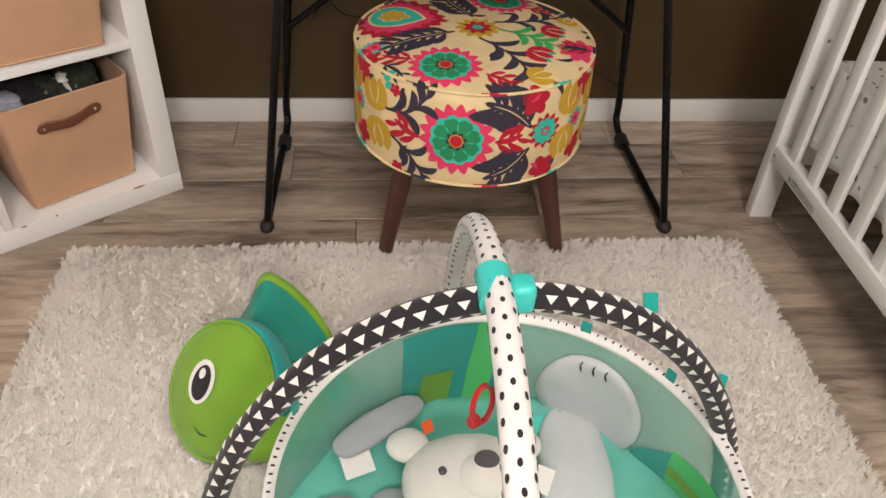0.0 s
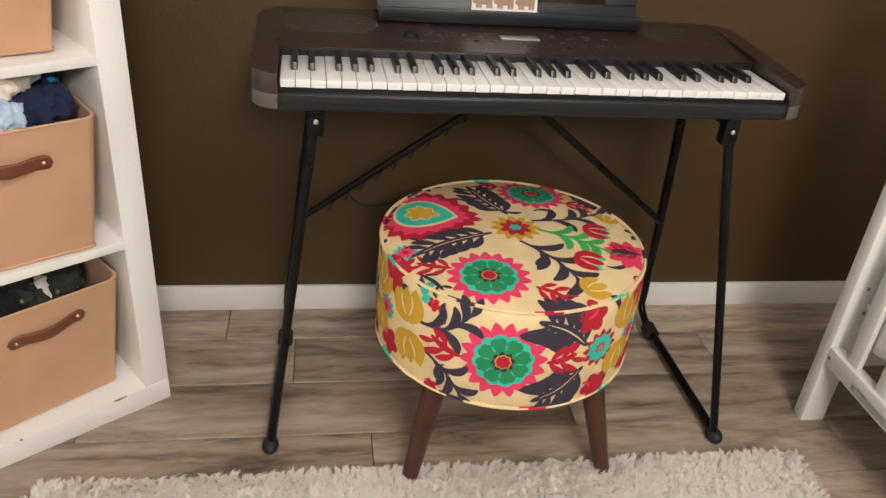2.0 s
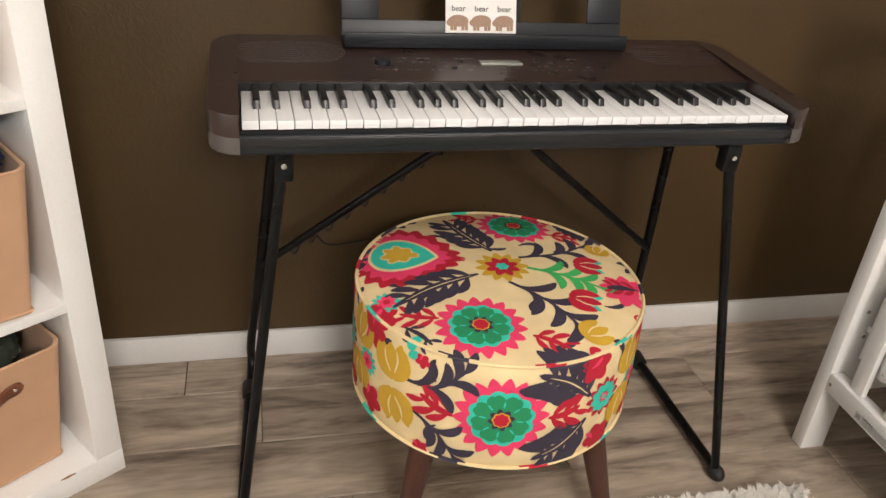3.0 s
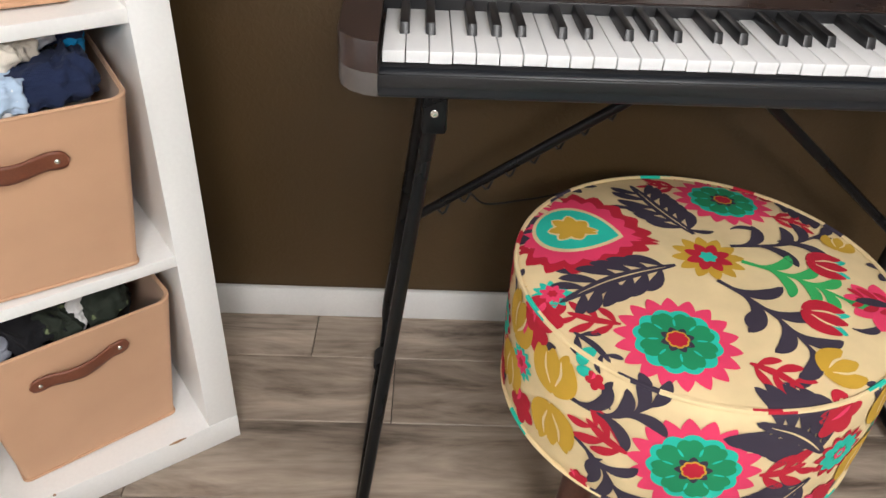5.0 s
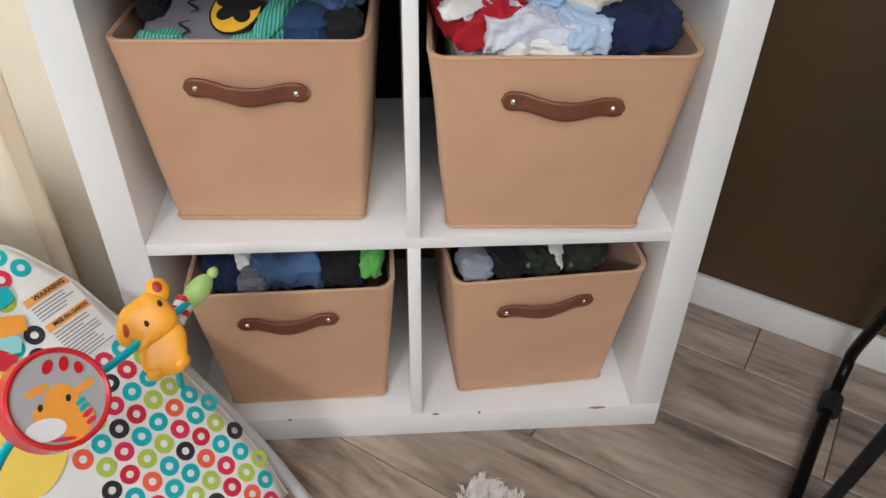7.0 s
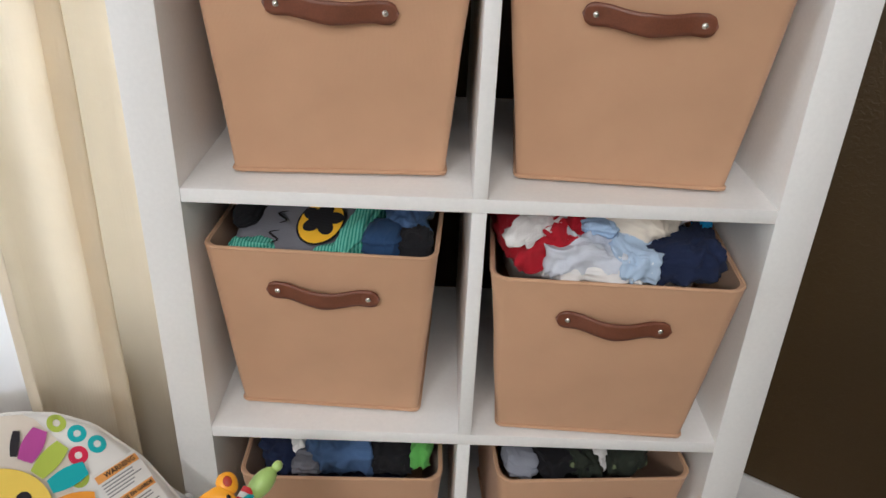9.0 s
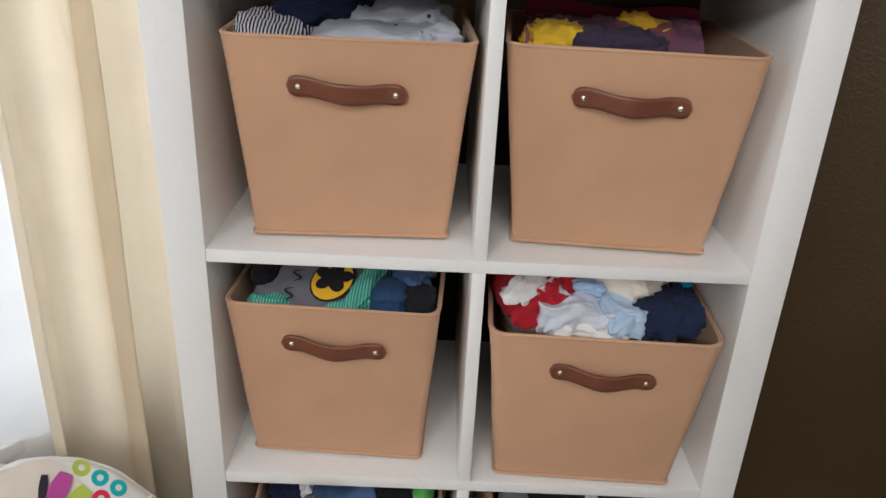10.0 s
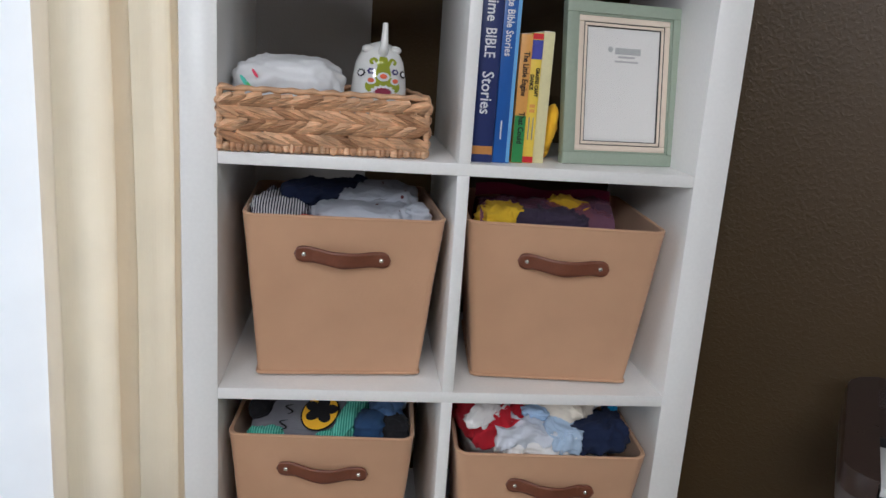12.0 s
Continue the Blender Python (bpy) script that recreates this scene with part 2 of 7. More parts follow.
M_LCD = mat("display", (0.30, 0.31, 0.28), 0.2, bump=0)
M_PAPER = mat("white_card", (0.82, 0.80, 0.77), 0.7, var=0.02, bump=0.05)
M_TAUPE = mat("taupe_print", (0.36, 0.24, 0.17), 0.8, bump=0)
M_INK = mat("black_ink", (0.015, 0.014, 0.014), 0.7, bump=0)
M_GREYINK = mat("grey_ink", (0.30, 0.30, 0.30), 0.7, bump=0)
M_RUG = weave_mat("cream_shag", (0.98, 0.96, 0.93), 300, 0.95, 0.05, 0.0, 0.1, 0.50, 0.0, (0.98, 0.95, 0.90))
M_RUGBASE = mat("rug_backing", (0.94, 0.915, 0.865), 0.95, var=0.06, scale=30, bump=0.4, dist=0.002)
M_CRIB = mat("white_crib_paint", (0.82, 0.81, 0.79), 0.35, var=0.03, bump=0.04)


# ---- building blocks ----
def thing(name, label, category, m=Matrix(), group="", kind=""):
    ob = new(name)
    ob.empty_display_size = 0.05
    ob.matrix_world = m
    return tagged(ob, label, category, group, kind)


def finish(name, bm, materials, smooth=True, angle=38):
    bmesh.ops.recalc_face_normals(bm, faces=bm.faces)
    me = bpy.data.meshes.new(name)
    bm.to_mesh(me)
    bm.free()
    for m in materials if isinstance(materials, (list, tuple)) else [materials]:
        me.materials.append(m)
    if smooth:
        me.polygons.foreach_set("use_smooth", [True] * len(me.polygons))
        me.set_sharp_from_angle(angle=radians(angle))
    return me


def part(name, bm, materials, parent=None, label="", smooth=True, angle=38):
    ob = new(name, finish(name, bm, materials, smooth, angle))
    if parent is not None:
        ob.parent = parent
    return tagged(ob, label)


def solid(ob, thickness, offset=0.0):
    s = ob.modifiers.new("thickness", "SOLIDIFY")
    s.thickness, s.offset = thickness, offset
    return ob


def box(bm, lo, hi, bevel=0.0, seg=2, m=None):
    """A block between two corners, its edges rounded."""
    lo, hi = Vector(lo), Vector(hi)
    r = bmesh.ops.create_cube(bm, size=1.0)
    vs = r["verts"]
    for v in vs:
        v.co = Vector((lo[i] + (v.co[i] + 0.5) * (hi[i] - lo[i]) for i in range(3)))
    if bevel:
        es = list({e for v in vs for e in v.link_edges})
        out = bmesh.ops.bevel(bm, geom=es, offset=bevel, segments=seg, affect="EDGES", profile=0.5)
        vs = list({v for f in out["faces"] for v in f.verts} | {v for v in vs if v.is_valid})
    if m is not None:
        bmesh.ops.transform(bm, matrix=m, verts=vs)
    return bm


def blk(lo, hi, bevel=0.002, seg=2):
    return box(bmesh.new(), lo, hi, bevel, seg)


def tube(bm, pts, radius, seg=10, closed=False, caps=True, squash=1.0):
    """A round bar along points; radius: a number or a function of 0..1."""
    pts = [Vector(p) for p in pts]
    n = len(pts)
    rings, up = [], None
    for i, p in enumerate(pts):
        a, c = pts[(i - 1) % n if closed else max(i - 1, 0)], pts[(i + 1) % n if closed else min(i + 1, n - 1)]
        t = (c - a).normalized()
        if up is None:
            up = t.orthogonal().normalized()
        up = (up - t * up.dot(t)).normalized()
        side = t.cross(up)
        r = radius(i / max(n - 1, 1)) if callable(radius) else radius
        rings.append([bm.verts.new(p + (up * math.cos(k) + side * math.sin(k) * squash) * r) for k in (2 * math.pi * j / seg for j in range(seg))])
    for i in range(n if closed else n - 1):
        a, c = rings[i], rings[(i + 1) % n]
        for j in range(seg):
            bm.faces.new((a[j], a[(j + 1) % seg], c[(j + 1) % seg], c[j]))
    if caps and not closed:
        bm.faces.new(rings[0][::-1])
        bm.faces.new(rings[-1])
    return bm


def curve_pts(ctrl, n=8):
    """A smooth line through control points."""
    c = [Vector(p) for p in ctrl]
    c = [2 * c[0] - c[1]] + c + [2 * c[-1] - c[-2]]
    out = []
    for i in range(1, len(c) - 2):
        for k in range(n):
            t = k / n
            a, b, d, e = c[i - 1], c[i], c[i + 1], c[i + 2]
            out.append(0.5 * (2 * b + (d - a) * t + (2 * a - 5 * b + 4 * d - e) * t * t + (3 * b - a - 3 * d + e) * t ** 3))
    return out + [c[-2]]


def lathe(bm, profile, seg=48):
    rings = []
    for r, z in profile:
        rings.append([bm.verts.new((max(r, 1e-5) * math.cos(k), max(r, 1e-5) * math.sin(k), z)) for k in (2 * math.pi * j / seg for j in range(seg))])
    for a, c in zip(rings, rings[1:]):
        for j in range(seg):
            bm.faces.new((a[j], a[(j + 1) % seg], c[(j + 1) % seg], c[j]))
    bm.faces.new(rings[0][::-1])
    bm.faces.new(rings[-1])
    return bm


def sheet(bm, fn, nu, nv, mi=0, wrap=False):
    """A surface from fn(u, v), u and v in 0..1."""
    g = [[bm.verts.new(fn(i / nu, j / nv)) for j in range(nv + 1)] for i in range(nu + (0 if wrap else 1))]
    for i in range(nu):
        for j in range(nv):
            f = bm.faces.new((g[i][j], g[(i + 1) % len(g)][j], g[(i + 1) % len(g)][j + 1], g[i][j + 1]))
            f.material_index = mi
    return bm


def blob(bm, m, amp=0.0, freq=8.0, sub=3, seed=0.0, power=1.0, mi=0):
    """A lumpy rounded body: a sphere moved by m and creased by noise."""
    r = bmesh.ops.create_icosphere(bm, subdivisions=sub, radius=1.0)
    for v in r["verts"]:
        d = v.co.copy()
        if power != 1.0:
            d = Vector(math.copysign(abs(x) ** power, x) for x in d)
        w = m @ d
        if amp:
            nn = v.co.normalized()
            k = noise.noise(Vector((w.x * freq + seed, w.y * freq, w.z * freq * 1.7)))
            k2 = noise.noise(Vector((w.x * freq * 2.7, w.y * freq * 2.7 + seed, w.z * freq * 2.7)))
            w += (m.to_3x3() @ nn).normalized() * amp * (k + 0.5 * k2)
        v.co = w
    if mi:
        for f in {f for v in r["verts"] for f in v.link_faces}:
            f.material_index = mi
    return bm


# flat printed shapes, laid on a surface by put(s, t, height)
def disc_print(bm, put, s, t, radius, mi, h, turn=0.0, waves=0, depth=0.0, sx=1.0, sy=1.0, rings=3, seg=40, sharp=1.0):
    c = bm.verts.new(put(s, t, h))
    last = None
    ct, st = math.cos(turn), math.sin(turn)
    for k in range(1, rings + 1):
        ring = []
        for j in range(seg):
            a = 2 * math.pi * j / seg
            r = radius * k / rings
            if waves:
                r *= 1 - depth * (1 - abs(math.cos(a * waves / 2)) ** sharp)
            x, y = r * math.cos(a) * sx, r * math.sin(a) * sy
            ring.append(bm.verts.new(put(s + x * ct - y * st, t + x * st + y * ct, h)))
        for j in range(seg):
            q = (j + 1) % seg
            f = bm.faces.new((c, ring[j], ring[q])) if last is None else bm.faces.new((last[j], ring[j], ring[q], last[q]))
            f.material_index = mi
        last = ring


def ring_print(bm, put, s, t, r0, r1, mi, h, sx=1.0, seg=20):
    a = [bm.verts.new(put(s + r0 * sx * math.cos(k), t + r0 * math.sin(k), h)) for k in (2 * math.pi * j / seg for j in range(seg))]
    b = [bm.verts.new(put(s + r1 * sx * math.cos(k), t + r1 * math.sin(k), h)) for k in (2 * math.pi * j / seg for j in range(seg))]
    for j in range(seg):
        bm.faces.new((a[j], b[j], b[(j + 1) % seg], a[(j + 1) % seg])).material_index = mi


def stroke_print(bm, put, ctrl, width, mi, h, n=5, profile=None):
    """A leaf or stem: a strip along a smooth line, its half-width by profile(0..1)."""
    pts = curve_pts([(x, y, 0) for x, y in ctrl], n)
    prof = profile or (lambda k: math.sin(math.pi * min(k * 0.92 + 0.06, 1)) ** 0.7)
    rows = []
    for i, p in enumerate(pts):
        d = (pts[min(i + 1, len(pts) - 1)] - pts[max(i - 1, 0)]).normalized()
        w = width * prof(i / (len(pts) - 1)) + 0.0002
        rows.append([bm.verts.new(put(p.x - d.y * w * k, p.y + d.x * w * k, h)) for k in (-1, 0, 1)])
    for a, c in zip(rows, rows[1:]):
        for k in (0, 1):
            bm.faces.new((a[k], a[k + 1], c[k + 1], c[k])).material_index = mi


def quad_print(bm, put, pts, mi, h, n=4):
    """A four-cornered printed patch that follows the surface."""
    a, b, c, d = [Vector((x, y, 0)) for x, y in pts]
    g = [[bm.verts.new(put(*((a.lerp(b, i / n)).lerp(d.lerp(c, i / n), j / n)).xy, h)) for j in range(n + 1)] for i in range(n + 1)]
    for i in range(n):
        for j in range(n):
            bm.faces.new((g[i][j], g[i + 1][j], g[i + 1][j + 1], g[i][j + 1])).material_index = mi


def lettering(text, size, material, parent, m, bold=0.0, squeeze=1.0):
    """Words as thin raised letters on the plane of m."""
    cu = bpy.data.curves.new("lettering", "FONT")
    cu.body, cu.size, cu.align_x, cu.align_y, cu.offset, cu.extrude, cu.resolution_u = text, size, "CENTER", "CENTER", bold, 0.0001, 2
    tmp = new("lettering", cu)
    me = bpy.data.meshes.new_from_object(tmp.evaluated_get(bpy.context.evaluated_depsgraph_get()))
    bpy.data.objects.remove(tmp)
    me.materials.clear()
    me.materials.append(material)
    ob = new("lettering", me)
    ob.parent = parent
    ob.matrix_local = m @ Matrix.Diagonal((squeeze, 1, 1, 1))
    return ob


# ---- structure ----
X0, X1, Y0, Y1, H = -0.553, 2.75, -4.90, 0.0, 2.45
SHELF = pose(0, -0.56, 0, 0, 0, 34.9)


def setting(name, bm, material, label, category, smooth=False):
    return tagged(part(name, bm, material, None, label, smooth), label, category, kind="structure")


setting("wall_back", blk((X0 - 0.15, 0, 0), (X1 + 0.12, 0.12, H), 0), M_WALL, "dark brown painted wall with fine plaster texture", "wall")
WIN = (-2.15, -0.64, 0.44, 2.10)
wl = bmesh.new()
box(wl, (X0 - 0.15, Y0, 0), (X0, WIN[0], H))
box(wl, (X0 - 0.15, WIN[1], 0), (X0, 0.0, H))
box(wl, (X0 - 0.15, WIN[0], 0), (X0, WIN[1], WIN[2]))
box(wl, (X0 - 0.15, WIN[0], WIN[3]), (X0, WIN[1], H))
setting("wall_window", wl, M_WALL2, "pale painted wall with a window opening", "wall")
setting("wall_right", blk((X1, Y0, 0), (X1 + 0.12, 0, H), 0), M_WALL2, "pale painted plain wall", "wall")
setting("wall_rear", blk((X0 - 0.15, Y0 - 0.12, 0), (X1 + 0.12, Y0, H), 0), M_WALL2, "pale painted plain wall", "wall")
setting("ceiling", blk((X0 - 0.15, Y0 - 0.12, H), (X1 + 0.12, 0.12, H + 0.1), 0), M_CEIL, "white painted ceiling", "ceiling")
setting("baseboard", blk((X0 + 0.014, -0.013, 0.0), (X1, -0.0005, 0.071), 0.003), M_TRIM, "white painted wooden baseboard along brown wall", "baseboard", True)
setting("baseboard", blk((X0, Y0, 0.0), (X0 + 0.013, -0.0005, 0.071), 0.003), M_TRIM, "white painted wooden baseboard under the window", "baseboard", True)
win = thing("window_1", "white framed window with clear panes behind curtains", "window", kind="structure")
for lo, hi in (((X0 - 0.11, WIN[0], WIN[2]), (X0 - 0.06, WIN[0] + 0.05, WIN[3])), ((X0 - 0.11, WIN[1] - 0.05, WIN[2]), (X0 - 0.06, WIN[1], WIN[3])),
               ((X0 - 0.11, WIN[0] + 0.05, WIN[2]), (X0 - 0.06, WIN[1] - 0.05, WIN[2] + 0.05)), ((X0 - 0.11, WIN[0] + 0.05, WIN[3] - 0.05), (X0 - 0.06, WIN[1] - 0.05, WIN[3])),
               ((X0 - 0.105, -1.49, WIN[2] + 0.05), (X0 - 0.065, -1.44, WIN[3] - 0.05))):
    part("window_frame", blk(lo, hi, 0.004), M_TRIM, win)
part("window_sill", blk((X0 - 0.06, WIN[0] - 0.03, WIN[2] - 0.025), (X0 + 0.03, WIN[1] + 0.03, WIN[2]), 0.004), M_TRIM, win)
M_GLASS = clear_mat("window_glass", (1, 1, 1), 0.02, 0.92)
for lo, hi in (((X0 - 0.088, WIN[0] + 0.05, WIN[2] + 0.05), (X0 - 0.082, -1.49, WIN[3] - 0.05)), ((X0 - 0.088, -1.44, WIN[2] + 0.05), (X0 - 0.082, WIN[1] - 0.05, WIN[3] - 0.05))):
    pane = part("pane", blk(lo, hi, 0), M_GLASS, win, smooth=False)
    pane.visible_shadow = False


# ---- shelf unit in the corner ----
OW, T0, T1, CELL, DEP = 0.39375, 0.05, 0.0175, 0.335, 0.39
unit = thing("shelf_unit", "white lacquered eight-cube shelf standing across the room corner", "shelf", SHELF)
part("side_panel", blk((-OW, 0, T0), (-OW + T0, DEP, 1.4425), 0.0012), M_SHELF, unit)
part("side_panel", blk((OW - T0, 0, T0), (OW, DEP, 1.4425), 0.0012), M_SHELF, unit)
part("bottom_panel", blk((-OW, -0.001, 0), (OW, DEP, T0), 0.0015), M_SHELF, unit)
part("top_panel", blk((-OW, 0, 1.4425), (OW, DEP, 1.4925), 0.0015), M_SHELF, unit)
FLOORS = [T0 + k * (CELL + T1) for k in range(4)]
for k in (1, 2, 3):
    z = FLOORS[k] - T1
    part("shelf_board", blk((-OW + T0, 0.0006, z), (OW - T0, DEP, z + T1), 0.0008), M_SHELF, unit)
for k in range(4):
    part("divider", blk((-T1 / 2, 0.0, FLOORS[k]), (T1 / 2, DEP, FLOORS[k] + CELL), 0.0008), M_SHELF, unit)
for x, w in ((0.03, 0.012), (0.29, 0.03), (0.10, 0.004), (-0.20, 0.006)):
    c = bmesh.new()
    blob(c, Matrix.Translation((x, -0.0012, T0 - 0.0015)) @ Matrix.Diagonal((w / 2, 0.0012, 0.0022, 1)), 0.001, 200, 2, x)
    part("chipped_edge", c, M_CHIP, unit, "chip in the lacquer")


# ---- felt bins ----
def bin_form(u, z, w0, w1, d0, d1, h, inset=0.0):
    """A point of the tapered wall; u runs once round, the front first."""
    k = z / h
    w, d = (w0 + (w1 - w0) * k) / 2 - inset, d0 + (d1 - d0) * k
    yf = (d0 - d) * 0.72 + inset
    yb = yf + d - 2 * inset
    r = 0.007 + 0.010 * k
    ring = []
    for cx, cy, a0 in ((w - r, yf + r, -90), (w - r, yb - r, 0), (-w + r, yb - r, 90), (-w + r, yf + r, 180)):
        ring += [(cx + r * math.cos(radians(a0 + q)), cy + r * math.sin(radians(a0 + q))) for q in (0, 30, 60, 90)]
    return ring[u]


def storage_bin(m, w0, w1, h, seed, label, sag=0.0, strap_set=(0.0, 0.0)):
    ob = thing("storage_bin", label, "storage bin", m, "felt storage bins")
    rnd = random.Random(seed)
    d0, d1 = 0.26, 0.315

    def rough(x, y, z):
        k = 0.0035 * noise.noise(Vector((x * 7 + seed, y * 7, z * 6))) * min(z / h * 2, 1)
        top = (z / h) ** 3
        return Vector((x + k, y + k * 1.3, z - sag * top * max(0, 1 - (x / (w1 / 2)) ** 2) * (1 if y < 0.05 else 0.3) + 0.004 * top * noise.noise(Vector((x * 9, y * 9, seed)))))

    bm = bmesh.new()
    rings = []
    levels = [0.004, 0.012] + [h * k / 9 for k in range(1, 10)]
    for z in levels:
        rings.append([bm.verts.new(rough(*bin_form(u, z, w0, w1, d0, d1, h), z)) for u in range(16)])
    for z in levels[::-1][:-1]:
        rings.append([bm.verts.new(rough(*bin_form(u, z, w0, w1, d0, d1, h, 0.005), z)) for u in range(16)])
    for a, c in zip(rings, rings[1:]):
        for j in range(16):
            bm.faces.new((a[j], a[(j + 1) % 16], c[(j + 1) % 16], c[j]))
    bm.faces.new(rings[0][::-1])
    bm.faces.new(rings[-1])
    part("body", bm, M_FELT, ob, angle=50)
    for z, r, nm in ((0.006, 0.0028, "bottom_piping"), (h - 0.001, 0.0027, "top_hem")):
        t = bmesh.new()
        loop = [rough(*bin_form(u, min(z, h), w0, w1, d0, d1, h, 0.0015 if z > 0.1 else -0.0005), min(z, h)) for u in range(16)]
        fine = []
        for a, c in zip(loop, loop[1:] + loop[:1]):
            fine += [a, a.lerp(c, 0.5)]
        tube(t, fine, r, 6, True)
        part(nm, t, M_FELT, ob)
    # leather strap with two rivets
    zc = h * 0.775
    k = zc / h
    yf = (d0 - (d0 + (d1 - d0) * k)) * 0.72
    slope = (d1 - d0) * 0.72 / h
    bow, (skew, tilt) = rnd.uniform(0.003, 0.006), strap_set

    def strap(u, v):
        s = (u - 0.5) * 2
        x = s * 0.071
        e = abs(s)
        half = 0.0125 * (math.sqrt(max(0, 1 - ((e - 0.80) / 0.20) ** 2)) if e > 0.80 else 1.0 - 0.10 * math.sin(e / 0.8 * math.pi))
        drop = -bow * math.cos(min(e / 0.62, 1) * math.pi / 2) ** 1.3
        out = 0.0025 + 0.009 * math.cos(min(e / 0.66, 1) * math.pi / 2) ** 1.2
        z = zc + (v - 0.5) * 2 * half + drop + x * tilt
        return Vector((x + skew, yf - out - slope * (z - zc) - 0.003, z))
    hb = sheet(bmesh.new(), strap, 36, 5)
    handle = solid(part("handle", hb, M_LEATHER, ob, "brown leather strap handle"), 0.0028)
    for s in (-1, 1):
        rb = bmesh.new()
        p = Vector((s * 0.0565 + skew, yf - 0.0085, zc + s * 0.0565 * tilt))
        lathe(rb, [(0.0001, 0.0018), (0.0014, 0.0016), (0.0027, 0.0008), (0.0034, 0.0), (0.0034, -0.002)], 14)
        bmesh.ops.transform(rb, matrix=Matrix.Translation(p) @ pose(0, 0, 0, 90), verts=rb.verts)
        part("rivet", rb, M_STEEL, handle, "nickel rivet")
    return ob


BINS = {}
STRAPS = {"1L": (-0.0019, -0.06), "1R": (-0.0012, -0.05), "2L": (0.0031, -0.05), "2R": (0.0023, -0.07), "3L": (-0.0095, 0.03), "3R": (-0.0035, 0.09)}
for key, row, cx, yf, yaw, w0, w1, h, lab, sag in (
    ("1L", 2, -0.167, 0.055, 2.4, 0.250, 0.298, 0.262, "tan felt bin full of grey and striped baby clothes", 0.004),
    ("1R", 2, 0.169, 0.053, -4.2, 0.248, 0.302, 0.264, "tan felt bin holding a clear zip bag", 0.003),
    ("2L", 1, -0.188, 0.049, -2.8, 0.245, 0.288, 0.270, "tan felt bin with grey and teal baby clothes", 0.003),
    ("2R", 1, 0.170, 0.013, -2.8, 0.249, 0.303, 0.262, "tan felt bin overfull with red, white and navy clothes", 0.006),
    ("3L", 0, -0.170, 0.037, 1.2, 0.243, 0.284, 0.270, "tan felt bin with rolled jeans and dark clothes", 0.012),
    ("3R", 0, 0.189, 0.050, 4.5, 0.236, 0.284, 0.272, "tan felt bin with dark and camouflage clothes", 0.014),
):
    BINS[key] = (SHELF @ pose(cx, yf, FLOORS[row] + 0.0002, 0, 0, yaw), h)
    storage_bin(BINS[key][0], w0, w1, h, row * 7 + cx * 10, lab, sag, STRAPS[key])


# ---- stool ----
def srgb(r, g, b):
    return tuple((c / 255 / 12.92 if c <= 10 else ((c / 255 + 0.055) / 1.055) ** 2.4) for c in (r, g, b))


def cloth(name, rgb, **kw):
    return weave_mat(name, srgb(*rgb), 1700, 0.85, 0.10, 0.2, 0.0, **kw)


SM = [cloth("cream_cotton", (234, 210, 160)), cloth("pink_print", (232, 60, 104)), cloth("crimson_print", (186, 22, 48)), cloth("teal_print", (60, 196, 172)),
      cloth("green_print", (40, 142, 92)), cloth("mustard_print", (206, 164, 44)), cloth("navy_print", (58, 50, 66)), cloth("leaf_green_print", (66, 176, 92))]
CREAM, PINK, CRIM, TEAL, GREEN, MUST, NAVY, LEAF = range(8)
SR, SZ0, SZ1 = 0.255, 0.226, 0.442
stool = thing("stool", "round stool in bright floral cotton with dark splayed legs", "stool", pose(1.012, -0.408, 0))
sb = bmesh.new()
prof = [(0.0001, SZ0), (0.20, SZ0 - 0.002), (SR - 0.012, SZ0), (SR - 0.002, SZ0 + 0.008)]
prof += [(SR + 0.003 * math.sin(math.pi * k / 8), SZ0 + 0.012 + (SZ1 - SZ0 - 0.022) * k / 8) for k in range(9)]
crown = lambda r: SZ1 + 0.013 * max(0, 1 - (r / (SR - 0.004)) ** 2) - 0.004 * (r / SR) ** 8
prof += [(r, crown(r)) for r in [SR - 0.004, SR - 0.009] + [(SR - 0.016) * (1 - k / 14) for k in range(14)] + [0.0001]]
lathe(sb, prof, 72)
cushion = part("cushion", sb, SM[CREAM], stool, "floral printed cotton drum cushion", angle=60)
for z, r in ((SZ1 - 0.003, SR - 0.001), (SZ0 + 0.006, SR)):
    t = bmesh.new()
    tube(t, [(r * math.cos(k), r * math.sin(k), z) for k in (2 * math.pi * j / 96 for j in range(96))], 0.0034, 6, True)
    for i, f in enumerate(t.faces):
        f.material_index = (0, 0, 0, 4, 0, 0, 0, 1, 0, 0, 0, 2, 0)[(i // 13) % 13]
    part("piping", t, [SM[CREAM], SM[CRIM], SM[TEAL], SM[PINK], SM[NAVY]], cushion)


def top_put(s, t, h):
    r = math.hypot(s, t)
    if r > SR - 0.004:
        k = (SR + 0.003) / r
        return Vector((s * k, t * k, SZ1 - 0.004 - (r - SR + 0.004)))
    return Vector((s, t, crown(r) + 0.0008 + h * 0.00035))


def side_put(s, z, h):
    a = s / SR
    if z > SZ1 - 0.004:
        r = SR - 0.006 - (z - SZ1 + 0.004)
        return Vector((r * math.cos(a), r * math.sin(a), crown(r) + 0.0008 + h * 0.00035))
    k = (z - SZ0) / (SZ1 - SZ0)
    r = SR + 0.003 * math.sin(math.pi * min(max(k, 0), 1)) + 0.0008 + h * 0.00035
    return Vector((r * math.cos(a), r * math.sin(a), z))


